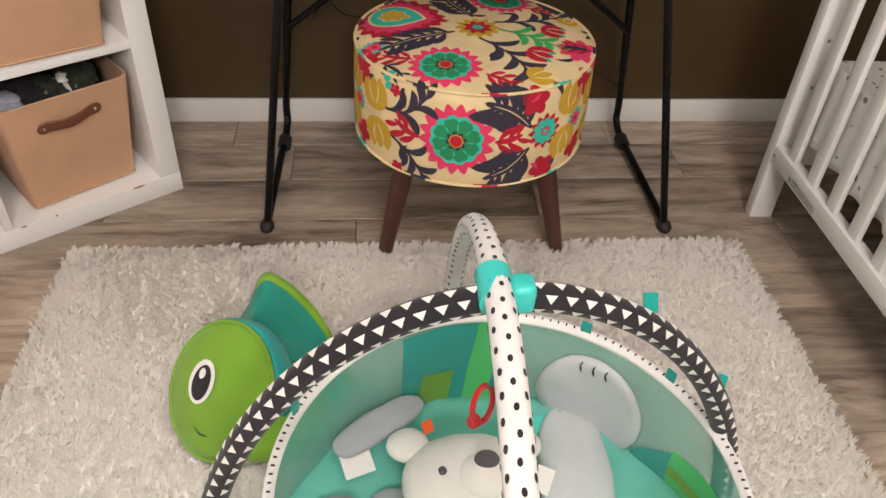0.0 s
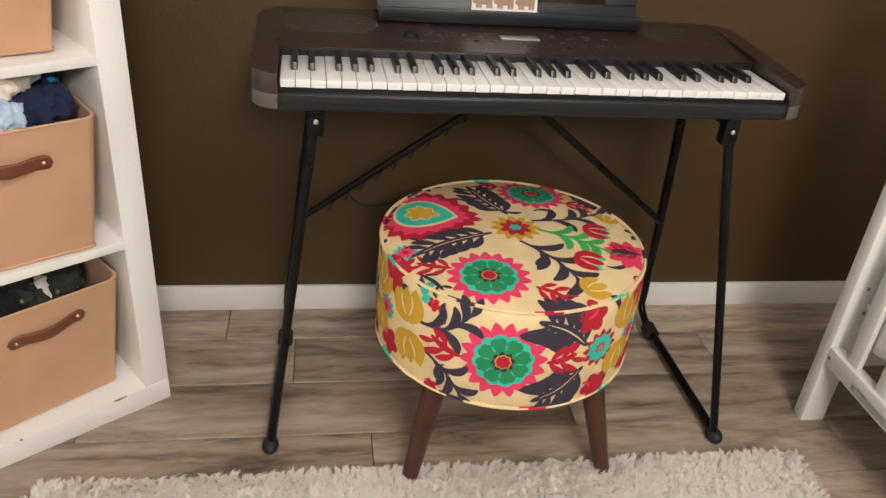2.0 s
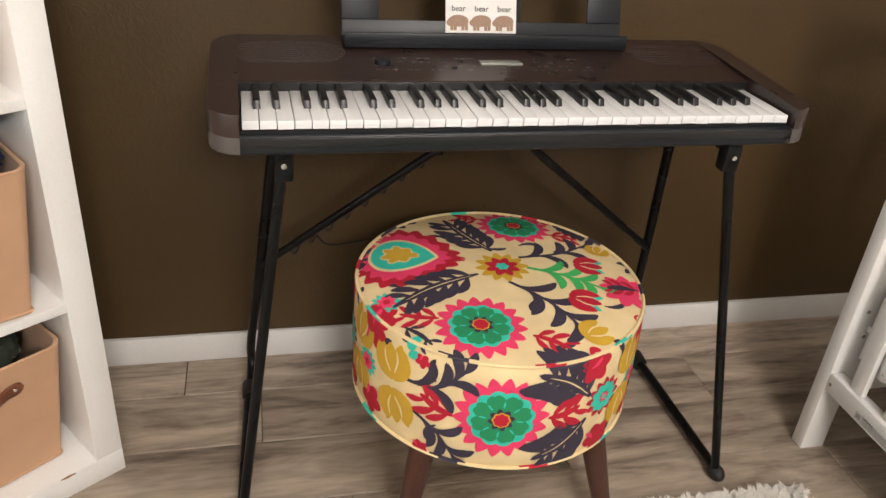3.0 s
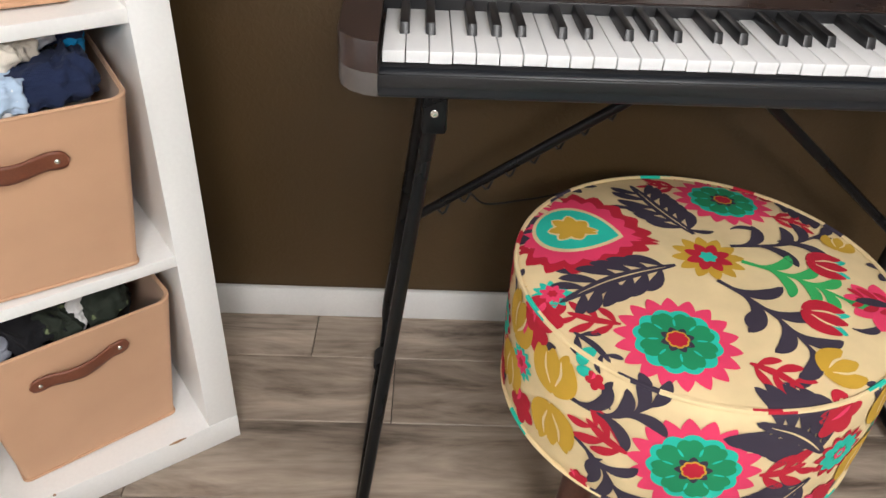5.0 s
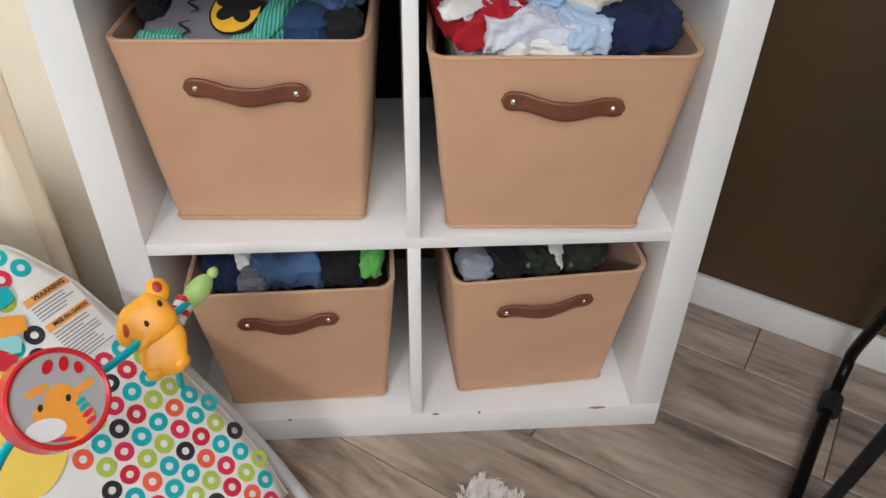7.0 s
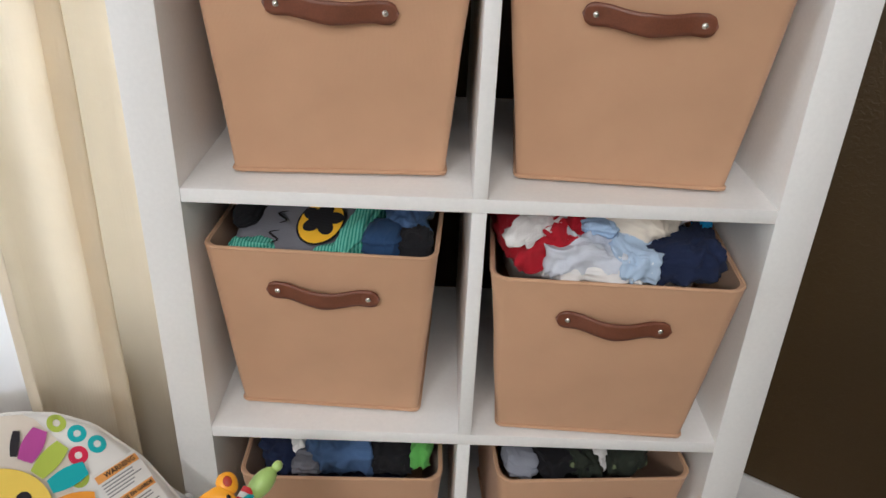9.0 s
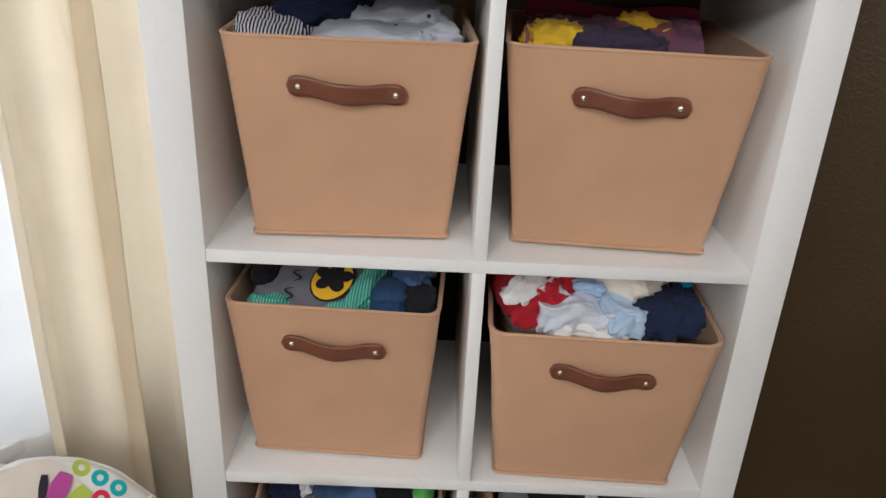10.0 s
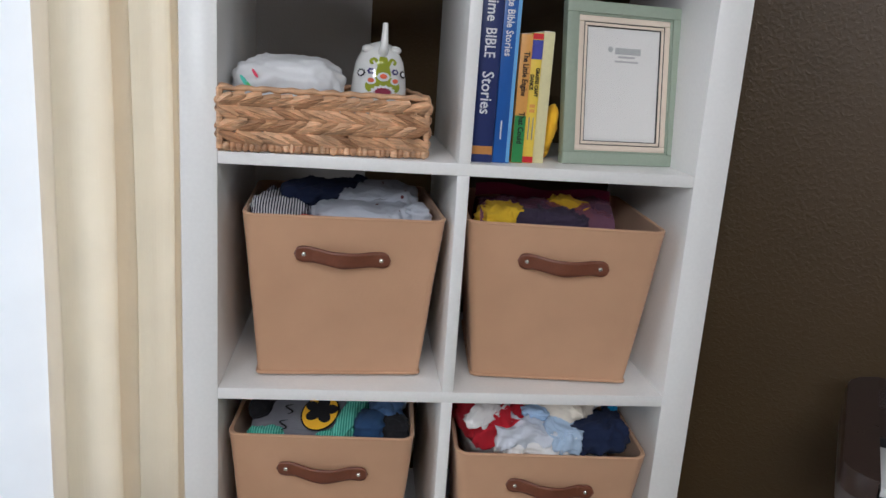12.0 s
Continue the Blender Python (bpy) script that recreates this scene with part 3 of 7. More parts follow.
def petal_print(bm, put, s, t, r, mi, h, petals, depth, turn=0.0, sy=1.0, point=1.25, seg=8):
    """A flower disc whose petals end in soft points."""
    n = petals * seg
    c = bm.verts.new(put(s, t, h))
    last = None
    for k in (0.4, 0.72, 1.0):
        ring = []
        for j in range(n):
            w = abs(2 * ((j / seg) % 1.0) - 1)
            q = r * k * (1 - depth * w ** point * k)
            a = turn + 2 * math.pi * (j / n)
            ring.append(bm.verts.new(put(s + q * math.cos(a - math.pi / petals), t + q * sy * math.sin(a - math.pi / petals), h)))
        for j in range(n):
            q = (j + 1) % n
            f = bm.faces.new((c, ring[j], ring[q])) if last is None else bm.faces.new((last[j], ring[j], ring[q], last[q]))
            f.material_index = mi
        last = ring


def hook(bm, put, p, ang, ln, curl, w, mi, h):
    """A curled leaflet, thin at the stem, full beyond its middle, ending in a point."""
    pts, q, a = [p], Vector(p), ang
    for _ in range(4):
        q = q + Vector((math.cos(a), math.sin(a))) * ln / 4
        pts.append(tuple(q))
        a += curl / 4
    stroke_print(bm, put, pts, w, mi, h, 4, lambda k: 0.16 + 0.84 * math.sin(math.pi * min(k, 1.0) ** 1.35) ** 0.9 if k < 0.96 else 0.0)


def big_flower(bm, put, s, t, r, sy=1.0):
    petal_print(bm, put, s, t, r, PINK, 1, 18, 0.20, 0.1, sy)
    disc_print(bm, put, s, t, r * 0.70, TEAL, 2, 0.2, 12, 0.10, 1, sy, 3, 72)
    for j in range(8):
        a = 2 * math.pi * (j + 0.4) / 8
        for d in (-0.15, 0.15):
            disc_print(bm, put, s + r * 0.43 * math.cos(a + d), t + r * 0.43 * sy * math.sin(a + d), r * 0.150, GREEN, 3 + (d > 0) * 0.4, a, 0, 0, 1.25, 0.86, 2, 16)
    disc_print(bm, put, s, t, r * 0.41, GREEN, 4, 0.0, 8, 0.16, 1, sy, 2, 48)
    for j in range(8):
        a = 2 * math.pi * (j + 0.9) / 8
        stroke_print(bm, put, [(s + r * q * math.cos(a), t + r * q * sy * math.sin(a)) for q in (0.30, 0.38, 0.46)], r * 0.018, TEAL, 4.5, 3)
    petal_print(bm, put, s, t, r * 0.28, NAVY, 5, 8, 0.30, 0.2, sy)
    disc_print(bm, put, s, t, r * 0.195, MUST, 6, 0.0, 8, 0.12, 1, sy, 2, 32)
    disc_print(bm, put, s, t, r * 0.165, CRIM, 7, 0.0, 8, 0.14, 1, sy, 2, 32)


def frond(bm, put, a, c, width, mi=NAVY, bend=0.0, h=1, lobes=6, vein=True):
    """A ragged acanthus leaf: hooked lobes along a bent midrib, root first."""
    a, c = Vector((*a, 0)), Vector((*c, 0))
    d = c - a
    q = Vector((-d.y, d.x, 0)).normalized()
    line = curve_pts([a, (a + c) / 2 + q * bend, c], 12)
    at = lambda k: line[min(int(k * (len(line) - 1)), len(line) - 1)]
    for i in range(lobes):
        k = 0.10 + 0.66 * i / max(lobes - 1, 1)
        env = math.sin(math.pi * (0.30 + 0.55 * k)) * width
        for sgn in (-1, 1):
            p = at(min(k + 0.04 * (sgn > 0), 1))
            u = (at(min(k + 0.1, 1)) - at(max(k - 0.1, 0)))
            hook(bm, put, tuple(p.xy), math.atan2(u.y, u.x) + sgn * 1.00, env * 1.50, -sgn * 0.70, env * 0.225, mi, h + 0.12 * i)
    stroke_print(bm, put, [tuple(at(k).xy) for k in (0, 0.25, 0.5, 0.75, 1.0)], width * 0.19, mi, h + 0.8, 5, lambda k: 0.30 + 0.75 * math.sin(math.pi * min(k, 1)) ** 0.8 if k < 0.97 else 0)
    if vein:
        stroke_print(bm, put, [tuple(at(k).xy) for k in (0.12, 0.35, 0.6, 0.84)], width * 0.022, CREAM, h + 1.2, 5)


def vine(bm, put, a, c, bend, mi=NAVY, leaves=((0.12, 1), (0.24, -1), (0.38, 1), (0.52, -1), (0.66, 1), (0.80, -1)), size=0.046, h=1, stem=0.0030):
    """A stem that carries long curled leaflets on both sides and one at its end."""
    a, c = Vector((*a, 0)), Vector((*c, 0))
    d = c - a
    q = Vector((-d.y, d.x, 0)).normalized()
    line = curve_pts([a, (a + c) / 2 + q * bend, c], 12)
    at = lambda k: line[min(int(k * (len(line) - 1)), len(line) - 1)]
    stroke_print(bm, put, [tuple(at(k).xy) for k in (0, 0.3, 0.6, 1.0)], stem, mi, h, 6, lambda k: 1.1 - 0.4 * k)
    for k, sgn in leaves:
        u = at(min(k + 0.1, 1)) - at(max(k - 0.1, 0))
        hook(bm, put, tuple(at(k).xy), math.atan2(u.y, u.x) + sgn * 0.25, size * (1.45 - 0.45 * k), sgn * 1.75, size * 0.165, mi, h + 0.3)
    u = at(1.0) - at(0.85)
    hook(bm, put, tuple(at(0.93).xy), math.atan2(u.y, u.x), size * 0.80, 0.9, size * 0.15, mi, h + 0.3)


def tulip(bm, put, s, t, ang, size, mi=CRIM, inner=TEAL):
    """Three pointed petals over two coloured tips, with pale lines."""
    for k in (-0.75, 0.75):
        hook(bm, put, (s + size * 0.45 * math.cos(ang), t + size * 0.45 * math.sin(ang)), ang + k, size * 0.7, -k * 0.6, size * 0.12, inner, 1)
    for k in (-0.60, 0.60, 0):
        stroke_print(bm, put, [(s, t), (s + size * 0.5 * math.cos(ang + k * 1.3), t + size * 0.5 * math.sin(ang + k * 1.3)), (s + size * math.cos(ang + k * 0.75), t + size * math.sin(ang + k * 0.75))], size * 0.23, mi, 2 if k else 2.5, 5)
    for k in (-0.35, 0.35):
        stroke_print(bm, put, [(s + size * 0.2 * math.cos(ang + k), t + size * 0.2 * math.sin(ang + k)), (s + size * 0.55 * math.cos(ang + k * 1.1), t + size * 0.55 * math.sin(ang + k * 1.1)), (s + size * 0.85 * math.cos(ang + k * 0.7), t + size * 0.85 * math.sin(ang + k * 0.7))], size * 0.030, CREAM, 3, 4)


def small_flower(bm, put, s, t, r, outer, mid, core, sy=1.0):
    petal_print(bm, put, s, t, r, outer, 1, 12, 0.30, 0, sy)
    petal_print(bm, put, s, t, r * 0.66, mid, 2, 8, 0.35, 0.3, sy)
    petal_print(bm, put, s, t, r * 0.26, core, 3, 6, 0.30, 0, sy)


def rose(bm, put, s, t, r, turn=0.0):
    """A crimson head of broad petals with a pink fold."""
    for k in range(5):
        a = turn + k * 2 * math.pi / 5
        disc_print(bm, put, s + r * 0.45 * math.cos(a), t + r * 0.45 * math.sin(a), r * 0.55, CRIM, 1 + 0.1 * k, a, 0, 0, 1.15, 0.8, 2, 18)
    hook(bm, put, (s - r * 0.4, t), turn, r * 0.9, 1.0, r * 0.14, PINK, 2)


pb = bmesh.new()
big_flower(pb, top_put, -0.076, -0.154, 0.076)
big_flower(pb, top_put, 0.076, 0.172, 0.075)
small_flower(pb, top_put, 0.006, 0.010, 0.050, MUST, CRIM, TEAL)
# heart-shaped medallion with a toothed border, its tip towards the middle
for mi, h, ln, wd, off, teeth in ((CRIM, 1, 0.104, 0.108, 0.0, 0.16), (PINK, 2, 0.085, 0.088, -0.006, 0.16), (CREAM, 3, 0.064, 0.058, -0.012, 0.0), (TEAL, 4, 0.058, 0.051, -0.013, 0.0), (CREAM, 5, 0.038, 0.034, -0.018, 0.25), (MUST, 6, 0.036, 0.031, -0.018, 0.35)):
    n, ax = 96, -0.30
    rings = []
    for q in (0.35, 0.7, 1.0):
        ring = []
        for j in range(n):
            a = 2 * math.pi * (j + 0.5) / n
            k = q * (1 - teeth * abs(2 * ((a * (9 if h < 3 else 4) / math.pi) % 1.0) - 1) ** 1.2 * q)
            x, y = off + ln * math.cos(a) * k, 1.28 * wd * math.sin(a) * abs(math.sin(a / 2)) ** 0.75 * k
            ring.append(pb.verts.new(top_put(-0.150 + x * math.cos(ax) - y * math.sin(ax), 0.072 + x * math.sin(ax) + y * math.cos(ax), h)))
        rings.append(ring)
    c0 = pb.verts.new(top_put(-0.150 + off * math.cos(ax), 0.072 + off * math.sin(ax), h))
    for j in range(n):
        w = (j + 1) % n
        pb.faces.new((c0, rings[0][j], rings[0][w])).material_index = mi
        for u, v in zip(rings, rings[1:]):
            pb.faces.new((u[j], v[j], v[w], u[w])).material_index = mi
frond(pb, top_put, (0.002, 0.066), (-0.058, 0.216), 0.042, bend=0.006)
hook(pb, top_put, (-0.004, 0.082), -0.6, 0.040, 1.2, 0.005, NAVY, 1)
frond(pb, top_put, (-0.044, -0.010), (-0.208, -0.084), 0.042, bend=-0.008)
vine(pb, top_put, (0.004, -0.040), (0.094, -0.192), 0.012, size=0.060)
hook(pb, top_put, (0.030, -0.100), -2.2, 0.036, 1.0, 0.0055, NAVY, 1)
vine(pb, top_put, (0.046, 0.040), (0.206, 0.096), -0.016, size=0.054)
vine(pb, top_put, (0.050, 0.004), (0.172, -0.070), 0.006, LEAF, ((0.16, 1), (0.22, -1), (0.40, 1), (0.46, -1), (0.62, 1), (0.70, -1)), 0.052, 1, 0.0034)
tulip(pb, top_put, 0.146, 0.014, -0.25, 0.052)
tulip(pb, top_put, 0.098, -0.092, -0.45, 0.054)
for a, c in (((-0.138, -0.126), (-0.200, -0.102)), ((0.000, -0.188), (0.052, -0.222)), ((0.137, 0.132), (0.190, 0.110)), ((0.014, 0.212), (-0.030, 0.224))):
    frond(pb, top_put, a, c, 0.026, CRIM, 0.003, 1, 3, False)
petal_print(pb, top_put, 0.214, -0.075, 0.052, PINK, 1, 9, 0.30)
frond(pb, top_put, (0.236, -0.070), (0.180, -0.060), 0.024, 2, 0.0, 2, 3, False)
hook(pb, top_put, (0.236, -0.072), 2.9, 0.060, 0.4, 0.008, NAVY, 4)
tulip(pb, top_put, 0.085, -0.196, 0.35, 0.050, MUST, CREAM)
tulip(pb, top_put, 0.205, 0.052, 1.1, 0.040, MUST, CREAM)
rose(pb, top_put, -0.232, -0.100, 0.032, 0.4)
small_flower(pb, top_put, -0.214, -0.066, 0.027, TEAL, PINK, CRIM)
frond(pb, top_put, (-0.196, -0.136), (-0.160, -0.186), 0.020, NAVY, 0.004, 1, 2, False)
disc_print(pb, top_put, -0.186, -0.170, 0.011, TEAL, 1, 0.4, 0, 0, 1.2, 0.8)
for x, y, a, ln, cu in ((0.060, 0.085, 0.5, 0.050, -1.6), (-0.070, 0.130, 2.4, 0.045, 1.4), (-0.120, -0.055, 3.0, 0.040, 1.5), (0.120, 0.060, 0.2, 0.045, -1.5), (0.150, -0.120, -0.3, 0.045, 1.4), (-0.165, -0.020, 3.4, 0.050, -1.4), (0.030, -0.215, -0.2, 0.04, 1.2)):
    hook(pb, top_put, (x, y), a, ln, cu, 0.0055, NAVY, 0.6)
# round the side
A = lambda deg: radians(deg) * SR
for deg in (-102.2, 18.0, 138.0):
    o = A(deg)
    big_flower(pb, side_put, o - 0.003, 0.338, 0.077, 1.05)
    frond(pb, side_put, (o - 0.078, 0.330), (o - 0.136, 0.352), 0.034, CRIM, 0.004, 1, 3, False)
    frond(pb, side_put, (o + 0.072, 0.338), (o + 0.128, 0.350), 0.032, CRIM, -0.004, 1, 3, False)
    vine(pb, side_put, (o - 0.168, 0.366), (o - 0.062, 0.422), -0.020, leaves=((0.15, 1), (0.35, -1), (0.45, 1), (0.66, -1), (0.75, 1)), size=0.052)
    vine(pb, side_put, (o - 0.158, 0.316), (o - 0.070, 0.242), 0.012, leaves=((0.25, -1), (0.42, 1), (0.55, -1), (0.75, 1)), size=0.050)
    frond(pb, side_put, (o + 0.146, 0.362), (o + 0.046, 0.424), 0.050, bend=-0.010)
    frond(pb, side_put, (o + 0.146, 0.316), (o + 0.054, 0.250), 0.046, bend=0.010)
    small_flower(pb, side_put, o + 0.180, 0.346, 0.040, CRIM, TEAL, PINK)
    disc_print(pb, side_put, o + 0.180, 0.346, 0.030, TEAL, 1.5, 0.2, 10, 0.2)
    small_flower(pb, side_put, o + 0.180, 0.346, 0.020, PINK, GREEN, TEAL)
    for x, z, a in ((o - 0.190, 0.352, 1.75), (o - 0.192, 0.330, -1.35), (o + 0.240, 0.366, 1.3), (o + 0.236, 0.336, -1.5)):
        tulip(pb, side_put, x, z, a, 0.066, MUST, MUST)
    for x, z, a in ((o + 0.150, 0.418, 0.3), (o + 0.186, 0.256, 2.0), (o - 0.250, 0.272, 1.0), (o - 0.246, 0.412, 4.0)):
        rose(pb, side_put, x, z, 0.030, a)
    for x, z, a, ln, cu in ((-0.105, 0.300, -2.4, 0.045, 1.3), (-0.110, 0.385, 2.2, 0.045, -1.4), (0.105, 0.300, -0.6, 0.04, -1.3), (0.215, 0.410, 1.6, 0.04, 1.4), (0.215, 0.285, -1.4, 0.045, -1.4), (-0.225, 0.300, -1.2, 0.04, 1.3), (-0.222, 0.390, 1.4, 0.04, -1.3)):
        hook(pb, side_put, (o + x, z), a, ln, cu, 0.0055, NAVY, 0.6)
    disc_print(pb, side_put, o - 0.152, 0.418, 0.010, TEAL, 1, 0.4, 0, 0, 1.2, 0.8)
    rose(pb, side_put, o - 0.136, 0.414, 0.013, 1.0)
    rose(pb, side_put, o - 0.130, 0.240, 0.014, 2.0)
    small_flower(pb, side_put, o - 0.262, 0.342, 0.028, TEAL, PINK, CRIM)
for v in pb.verts:
    v.co.z = min(max(v.co.z, SZ0 + 0.003), SZ1 + 0.03)
part("fabric_print", pb, SM, cushion, "suzani-style flowers, leaves and tulips", angle=80)
for sx, sy in ((-1, -1), (1, -1), (-1, 1), (1, 1)):
    lb = bmesh.new()
    tube(lb, [Vector((sx * 0.150, sy * 0.152, SZ0 + 0.004)).lerp(Vector((sx * 0.199, sy * 0.203, 0.0)), k / 6) for k in range(7)], lambda k: 0.0245 - 0.0095 * k, 18)
    for v in lb.verts:
        v.co.z = max(v.co.z, 0.0) if v.co.z < 0.02 else min(v.co.z, SZ0)
    part("leg", lb, M_WALNUT, stool, "dark walnut tapered leg", angle=50)


# ---- digital piano on its stand ----
piano = thing("keyboard_piano", "dark brown portable keyboard with white and black keys", "keyboard", pose(1.004, -0.352, 0.710, 0, 0, 1.1))
KX = 0.4235
bm = bmesh.new()
box(bm, (-0.430, -0.160, 0.016), (0.430, 0.165, 0.046), 0.006, 3)
part("base", bm, M_KBASE, piano, "blue-black lower case")
part("key_slot", blk((-0.425, -0.150, 0.0462), (0.425, 0.0, 0.050), 0), M_BKEY, piano, smooth=False)


def outline(inset=0.0):
    r = 0.045
    xs, y0, y1 = 0.469 - inset, -0.168 + inset, 0.170 - inset
    pts = []
    for cx, cy, a0, rr in ((xs - r, y0 + r, -90, r), (xs - 0.05, y1 - 0.05, 0, 0.05), (-xs + 0.05, y1 - 0.05, 90, 0.05), (-xs + r, y0 + r, 180, r)):
        pts += [(cx + rr * math.cos(radians(a0 + q)), cy + rr * math.sin(radians(a0 + q))) for q in (0, 22, 45, 68, 90)]
    return pts


def slab(bm, pts, z0, zfun, bevel=0.004):
    lo = [bm.verts.new((x, y, z0)) for x, y in pts]
    hi = [bm.verts.new((x * (1 - bevel), y * (1 - bevel), zfun(x, y))) for x, y in pts]
    mid = [bm.verts.new((x, y, zfun(x, y) - 0.003)) for x, y in pts]
    n = len(pts)
    for j in range(n):
        q = (j + 1) % n
        bm.faces.new((lo[j], lo[q], mid[q], mid[j]))
        bm.faces.new((mid[j], mid[q], hi[q], hi[j]))
    bm.faces.new(hi)
    bm.faces.new(lo[::-1])


# the case above the base: two ends and the sloping panel behind the keys
ztop = lambda x, y: 0.078 + 0.020 * max(0, (y + 0.03) / 0.2)
full = outline()
for sgn, name in ((-1, "end_block"), (1, "end_block")):
    pts = [p for p in full if p[0] * sgn > 0.425]
    if sgn > 0:
        pts = [(0.427, -0.168)] + pts + [(0.427, 0.170)]
    else:
        pts = [(-0.427, 0.170)] + pts + [(-0.427, -0.168)]
    c = bmesh.new()
    slab(c, pts, 0.046, ztop, 0.003)
    part(name, c, M_KBODY, piano)
    c = bmesh.new()
    slab(c, pts, 0.022, lambda x, y: 0.0455, 0.003)
    part("end_cap", c, M_KCAP, piano, "grey end cap")
c = bmesh.new()
sheetpts = [(-0.4268, -0.022), (0.4268, -0.022), (0.4268, 0.170), (-0.4268, 0.170)]
slab(c, sheetpts, 0.046, ztop, 0.001)
part("control_panel", c, M_KBODY, piano, "dark brown panel with buttons and print")
part("key_felt", blk((-0.4265, -0.0265, 0.060), (0.4265, -0.0225, 0.0775), 0.001), M_BKEY, piano)
# black strip stands in for the shaded gap between keys and base
part("gap_shade_strip", blk((-0.428, -0.1655, 0.030), (0.428, -0.1605, 0.044), 0.002), M_BKEY, piano)
wk = finish("white_key", box(blk((-0.01125, 0, -0.010), (0.01125, 0.128, 0.0), 0.0012), (-0.01125, 0.0, -0.0125), (0.01125, 0.004, -0.008), 0.0008), M_WKEY)
bkm = bmesh.new()
box(bkm, (-0.0058, 0, -0.008), (0.0058, 0.084, 0.0115), 0.0015)
for v in bkm.verts:
    if v.co.z > 0.005 and v.co.y < 0.01:
        v.co.y += 0.006
    if v.co.z > 0.005:
        v.co.x *= 0.82
bk = finish("black_key", bkm, M_BKEY)
pitch = 2 * KX / 36
for i in range(36):
    ob = new("white_key", wk)
    ob.parent = piano
    ob.matrix_local = pose(-KX + pitch * (i + 0.5), -0.153, 0.0645 + 0.0004 * math.sin(i * 2.3))
    if i % 7 in (0, 1, 3, 4, 5) and i < 35:
        ob = new("black_key", bk)
        ob.parent = piano
        ob.matrix_local = pose(-KX + pitch * (i + 1) + {0: -0.0018, 1: 0.0018, 3: -0.0022, 4: 0, 5: 0.0022}[i % 7], -0.108, 0.0645)


def panel_put(x, y, h):
    return Vector((x, y, ztop(x, y) + 0.0005 + h * 0.0003))


# loudspeaker slots at both ends
for cx in (-0.345, 0.345):
    g = bmesh.new()
    for k in range(11):
        y = 0.052 + k * 0.0085
        w = 0.085 * math.sqrt(max(0.05, 1 - ((k - 5) / 6.5) ** 2)) + 0.01
        box(g, (cx - w, y - 0.0016, ztop(0, y) - 0.001), (cx + w * 0.95, y + 0.0016, ztop(0, y) + 0.0016), 0.0006, 1)
    part("speaker_grille", g, M_KBODY, piano, "ribbed speaker grille")
pr = bmesh.new()
rnd = random.Random(5)
for row, y in enumerate((0.020, 0.036, 0.052, 0.068, 0.128, 0.140)):
    for k in range(30):
        x = -0.21 + k * 0.0125
        if abs(x - 0.0) < 0.045 and row < 5 or rnd.random() < 0.45:
            continue
        w = rnd.uniform(0.0022, 0.005)
        quad_print(pr, panel_put, [(x - w, y - 0.0007), (x + w, y - 0.0007), (x + w, y + 0.0007), (x - w, y + 0.0007)], 0, 0, 1)
tagged(part("panel_print", pr, M_KPRINT, piano, "rows of small print bars", smooth=False), kind="stuff")
for k in range(18):
    x = -0.20 + (k % 9) * 0.0165 + (0.25 if k > 8 else 0)
    y = 0.030 if k % 2 else 0.060
    part("button", box(bmesh.new(), (x - 0.0045, y - 0.003, ztop(x, y) - 0.001), (x + 0.0045, y + 0.003, ztop(x, y) + 0.0022), 0.001), M_KBASE, piano)
part("dial", lathe(bmesh.new(), [(0.013, 0.080), (0.013, 0.091), (0.011, 0.093), (0.0001, 0.093)], 24), M_KBASE, piano).location = (-0.20, 0.045, 0)
part("display", box(bmesh.new(), (-0.036, 0.040, ztop(0, 0.04)), (0.036, 0.062, ztop(0, 0.062) + 0.001), 0.0008), M_LCD, piano, "small grey display")
# music rest with two openings
rest = thing("music_rest", "black plastic music rest with cut-out openings", "music rest", piano.matrix_world @ pose(-0.002, 0.128, 0.0945))
part("ledge", blk((-0.253, -0.024, 0.0), (0.253, 0.006, 0.014), 0.003), M_KBASE, rest)
part("lip", blk((-0.253, -0.0265, 0.006), (0.253, -0.0215, 0.026), 0.002), M_KBASE, rest)
lean = pose(0, 0.004, 0.010, -17)
for lo, hi in (((-0.253, 0, 0.0), (0.253, 0.006, 0.030)), ((-0.253, 0, 0.150), (0.253, 0.006, 0.190)), ((-0.253, 0, 0.030), (-0.190, 0.006, 0.150)), ((0.188, 0, 0.030), (0.253, 0.006, 0.150)),
               ((-0.068, 0, 0.030), (0.062, 0.006, 0.150))):
    f = box(bmesh.new(), lo, hi, 0.0015)
    bmesh.ops.transform(f, matrix=lean, verts=f.verts)
    part("back_plate", f, M_KBASE, rest)
card = thing("greeting_card", "white card printed with three taupe bears and words", "card", rest.matrix_world @ lean @ pose(-0.012, -0.0035, 0.010))
part("sheet_of_card", blk((-0.0635, -0.0012, 0.0), (0.0635, 0.0008, 0.165), 0), M_PAPER, card, smooth=False)
cb = bmesh.new()
cp = lambda s, t, h: Vector((s, -0.0016 - h * 0.0002, t))
for x in (-0.041, 0.0, 0.041):
    disc_print(cb, cp, x, 0.020, 0.017, 0, 1, 0, 0, 0, 1.05, 0.58, 2, 24)
    disc_print(cb, cp, x - 0.014, 0.017, 0.0075, 0, 2, 0, 0, 0, 1, 0.8, 2, 16)
    for dx in (-0.012, -0.006, 0.008, 0.014):
        quad_print(cb, cp, [(x + dx - 0.0026, 0.004), (x + dx + 0.0026, 0.004), (x + dx + 0.003, 0.018), (x + dx - 0.003, 0.018)], 0, 3, 1)
part("card_print", cb, M_TAUPE, card, "plain taupe humps", smooth=False)
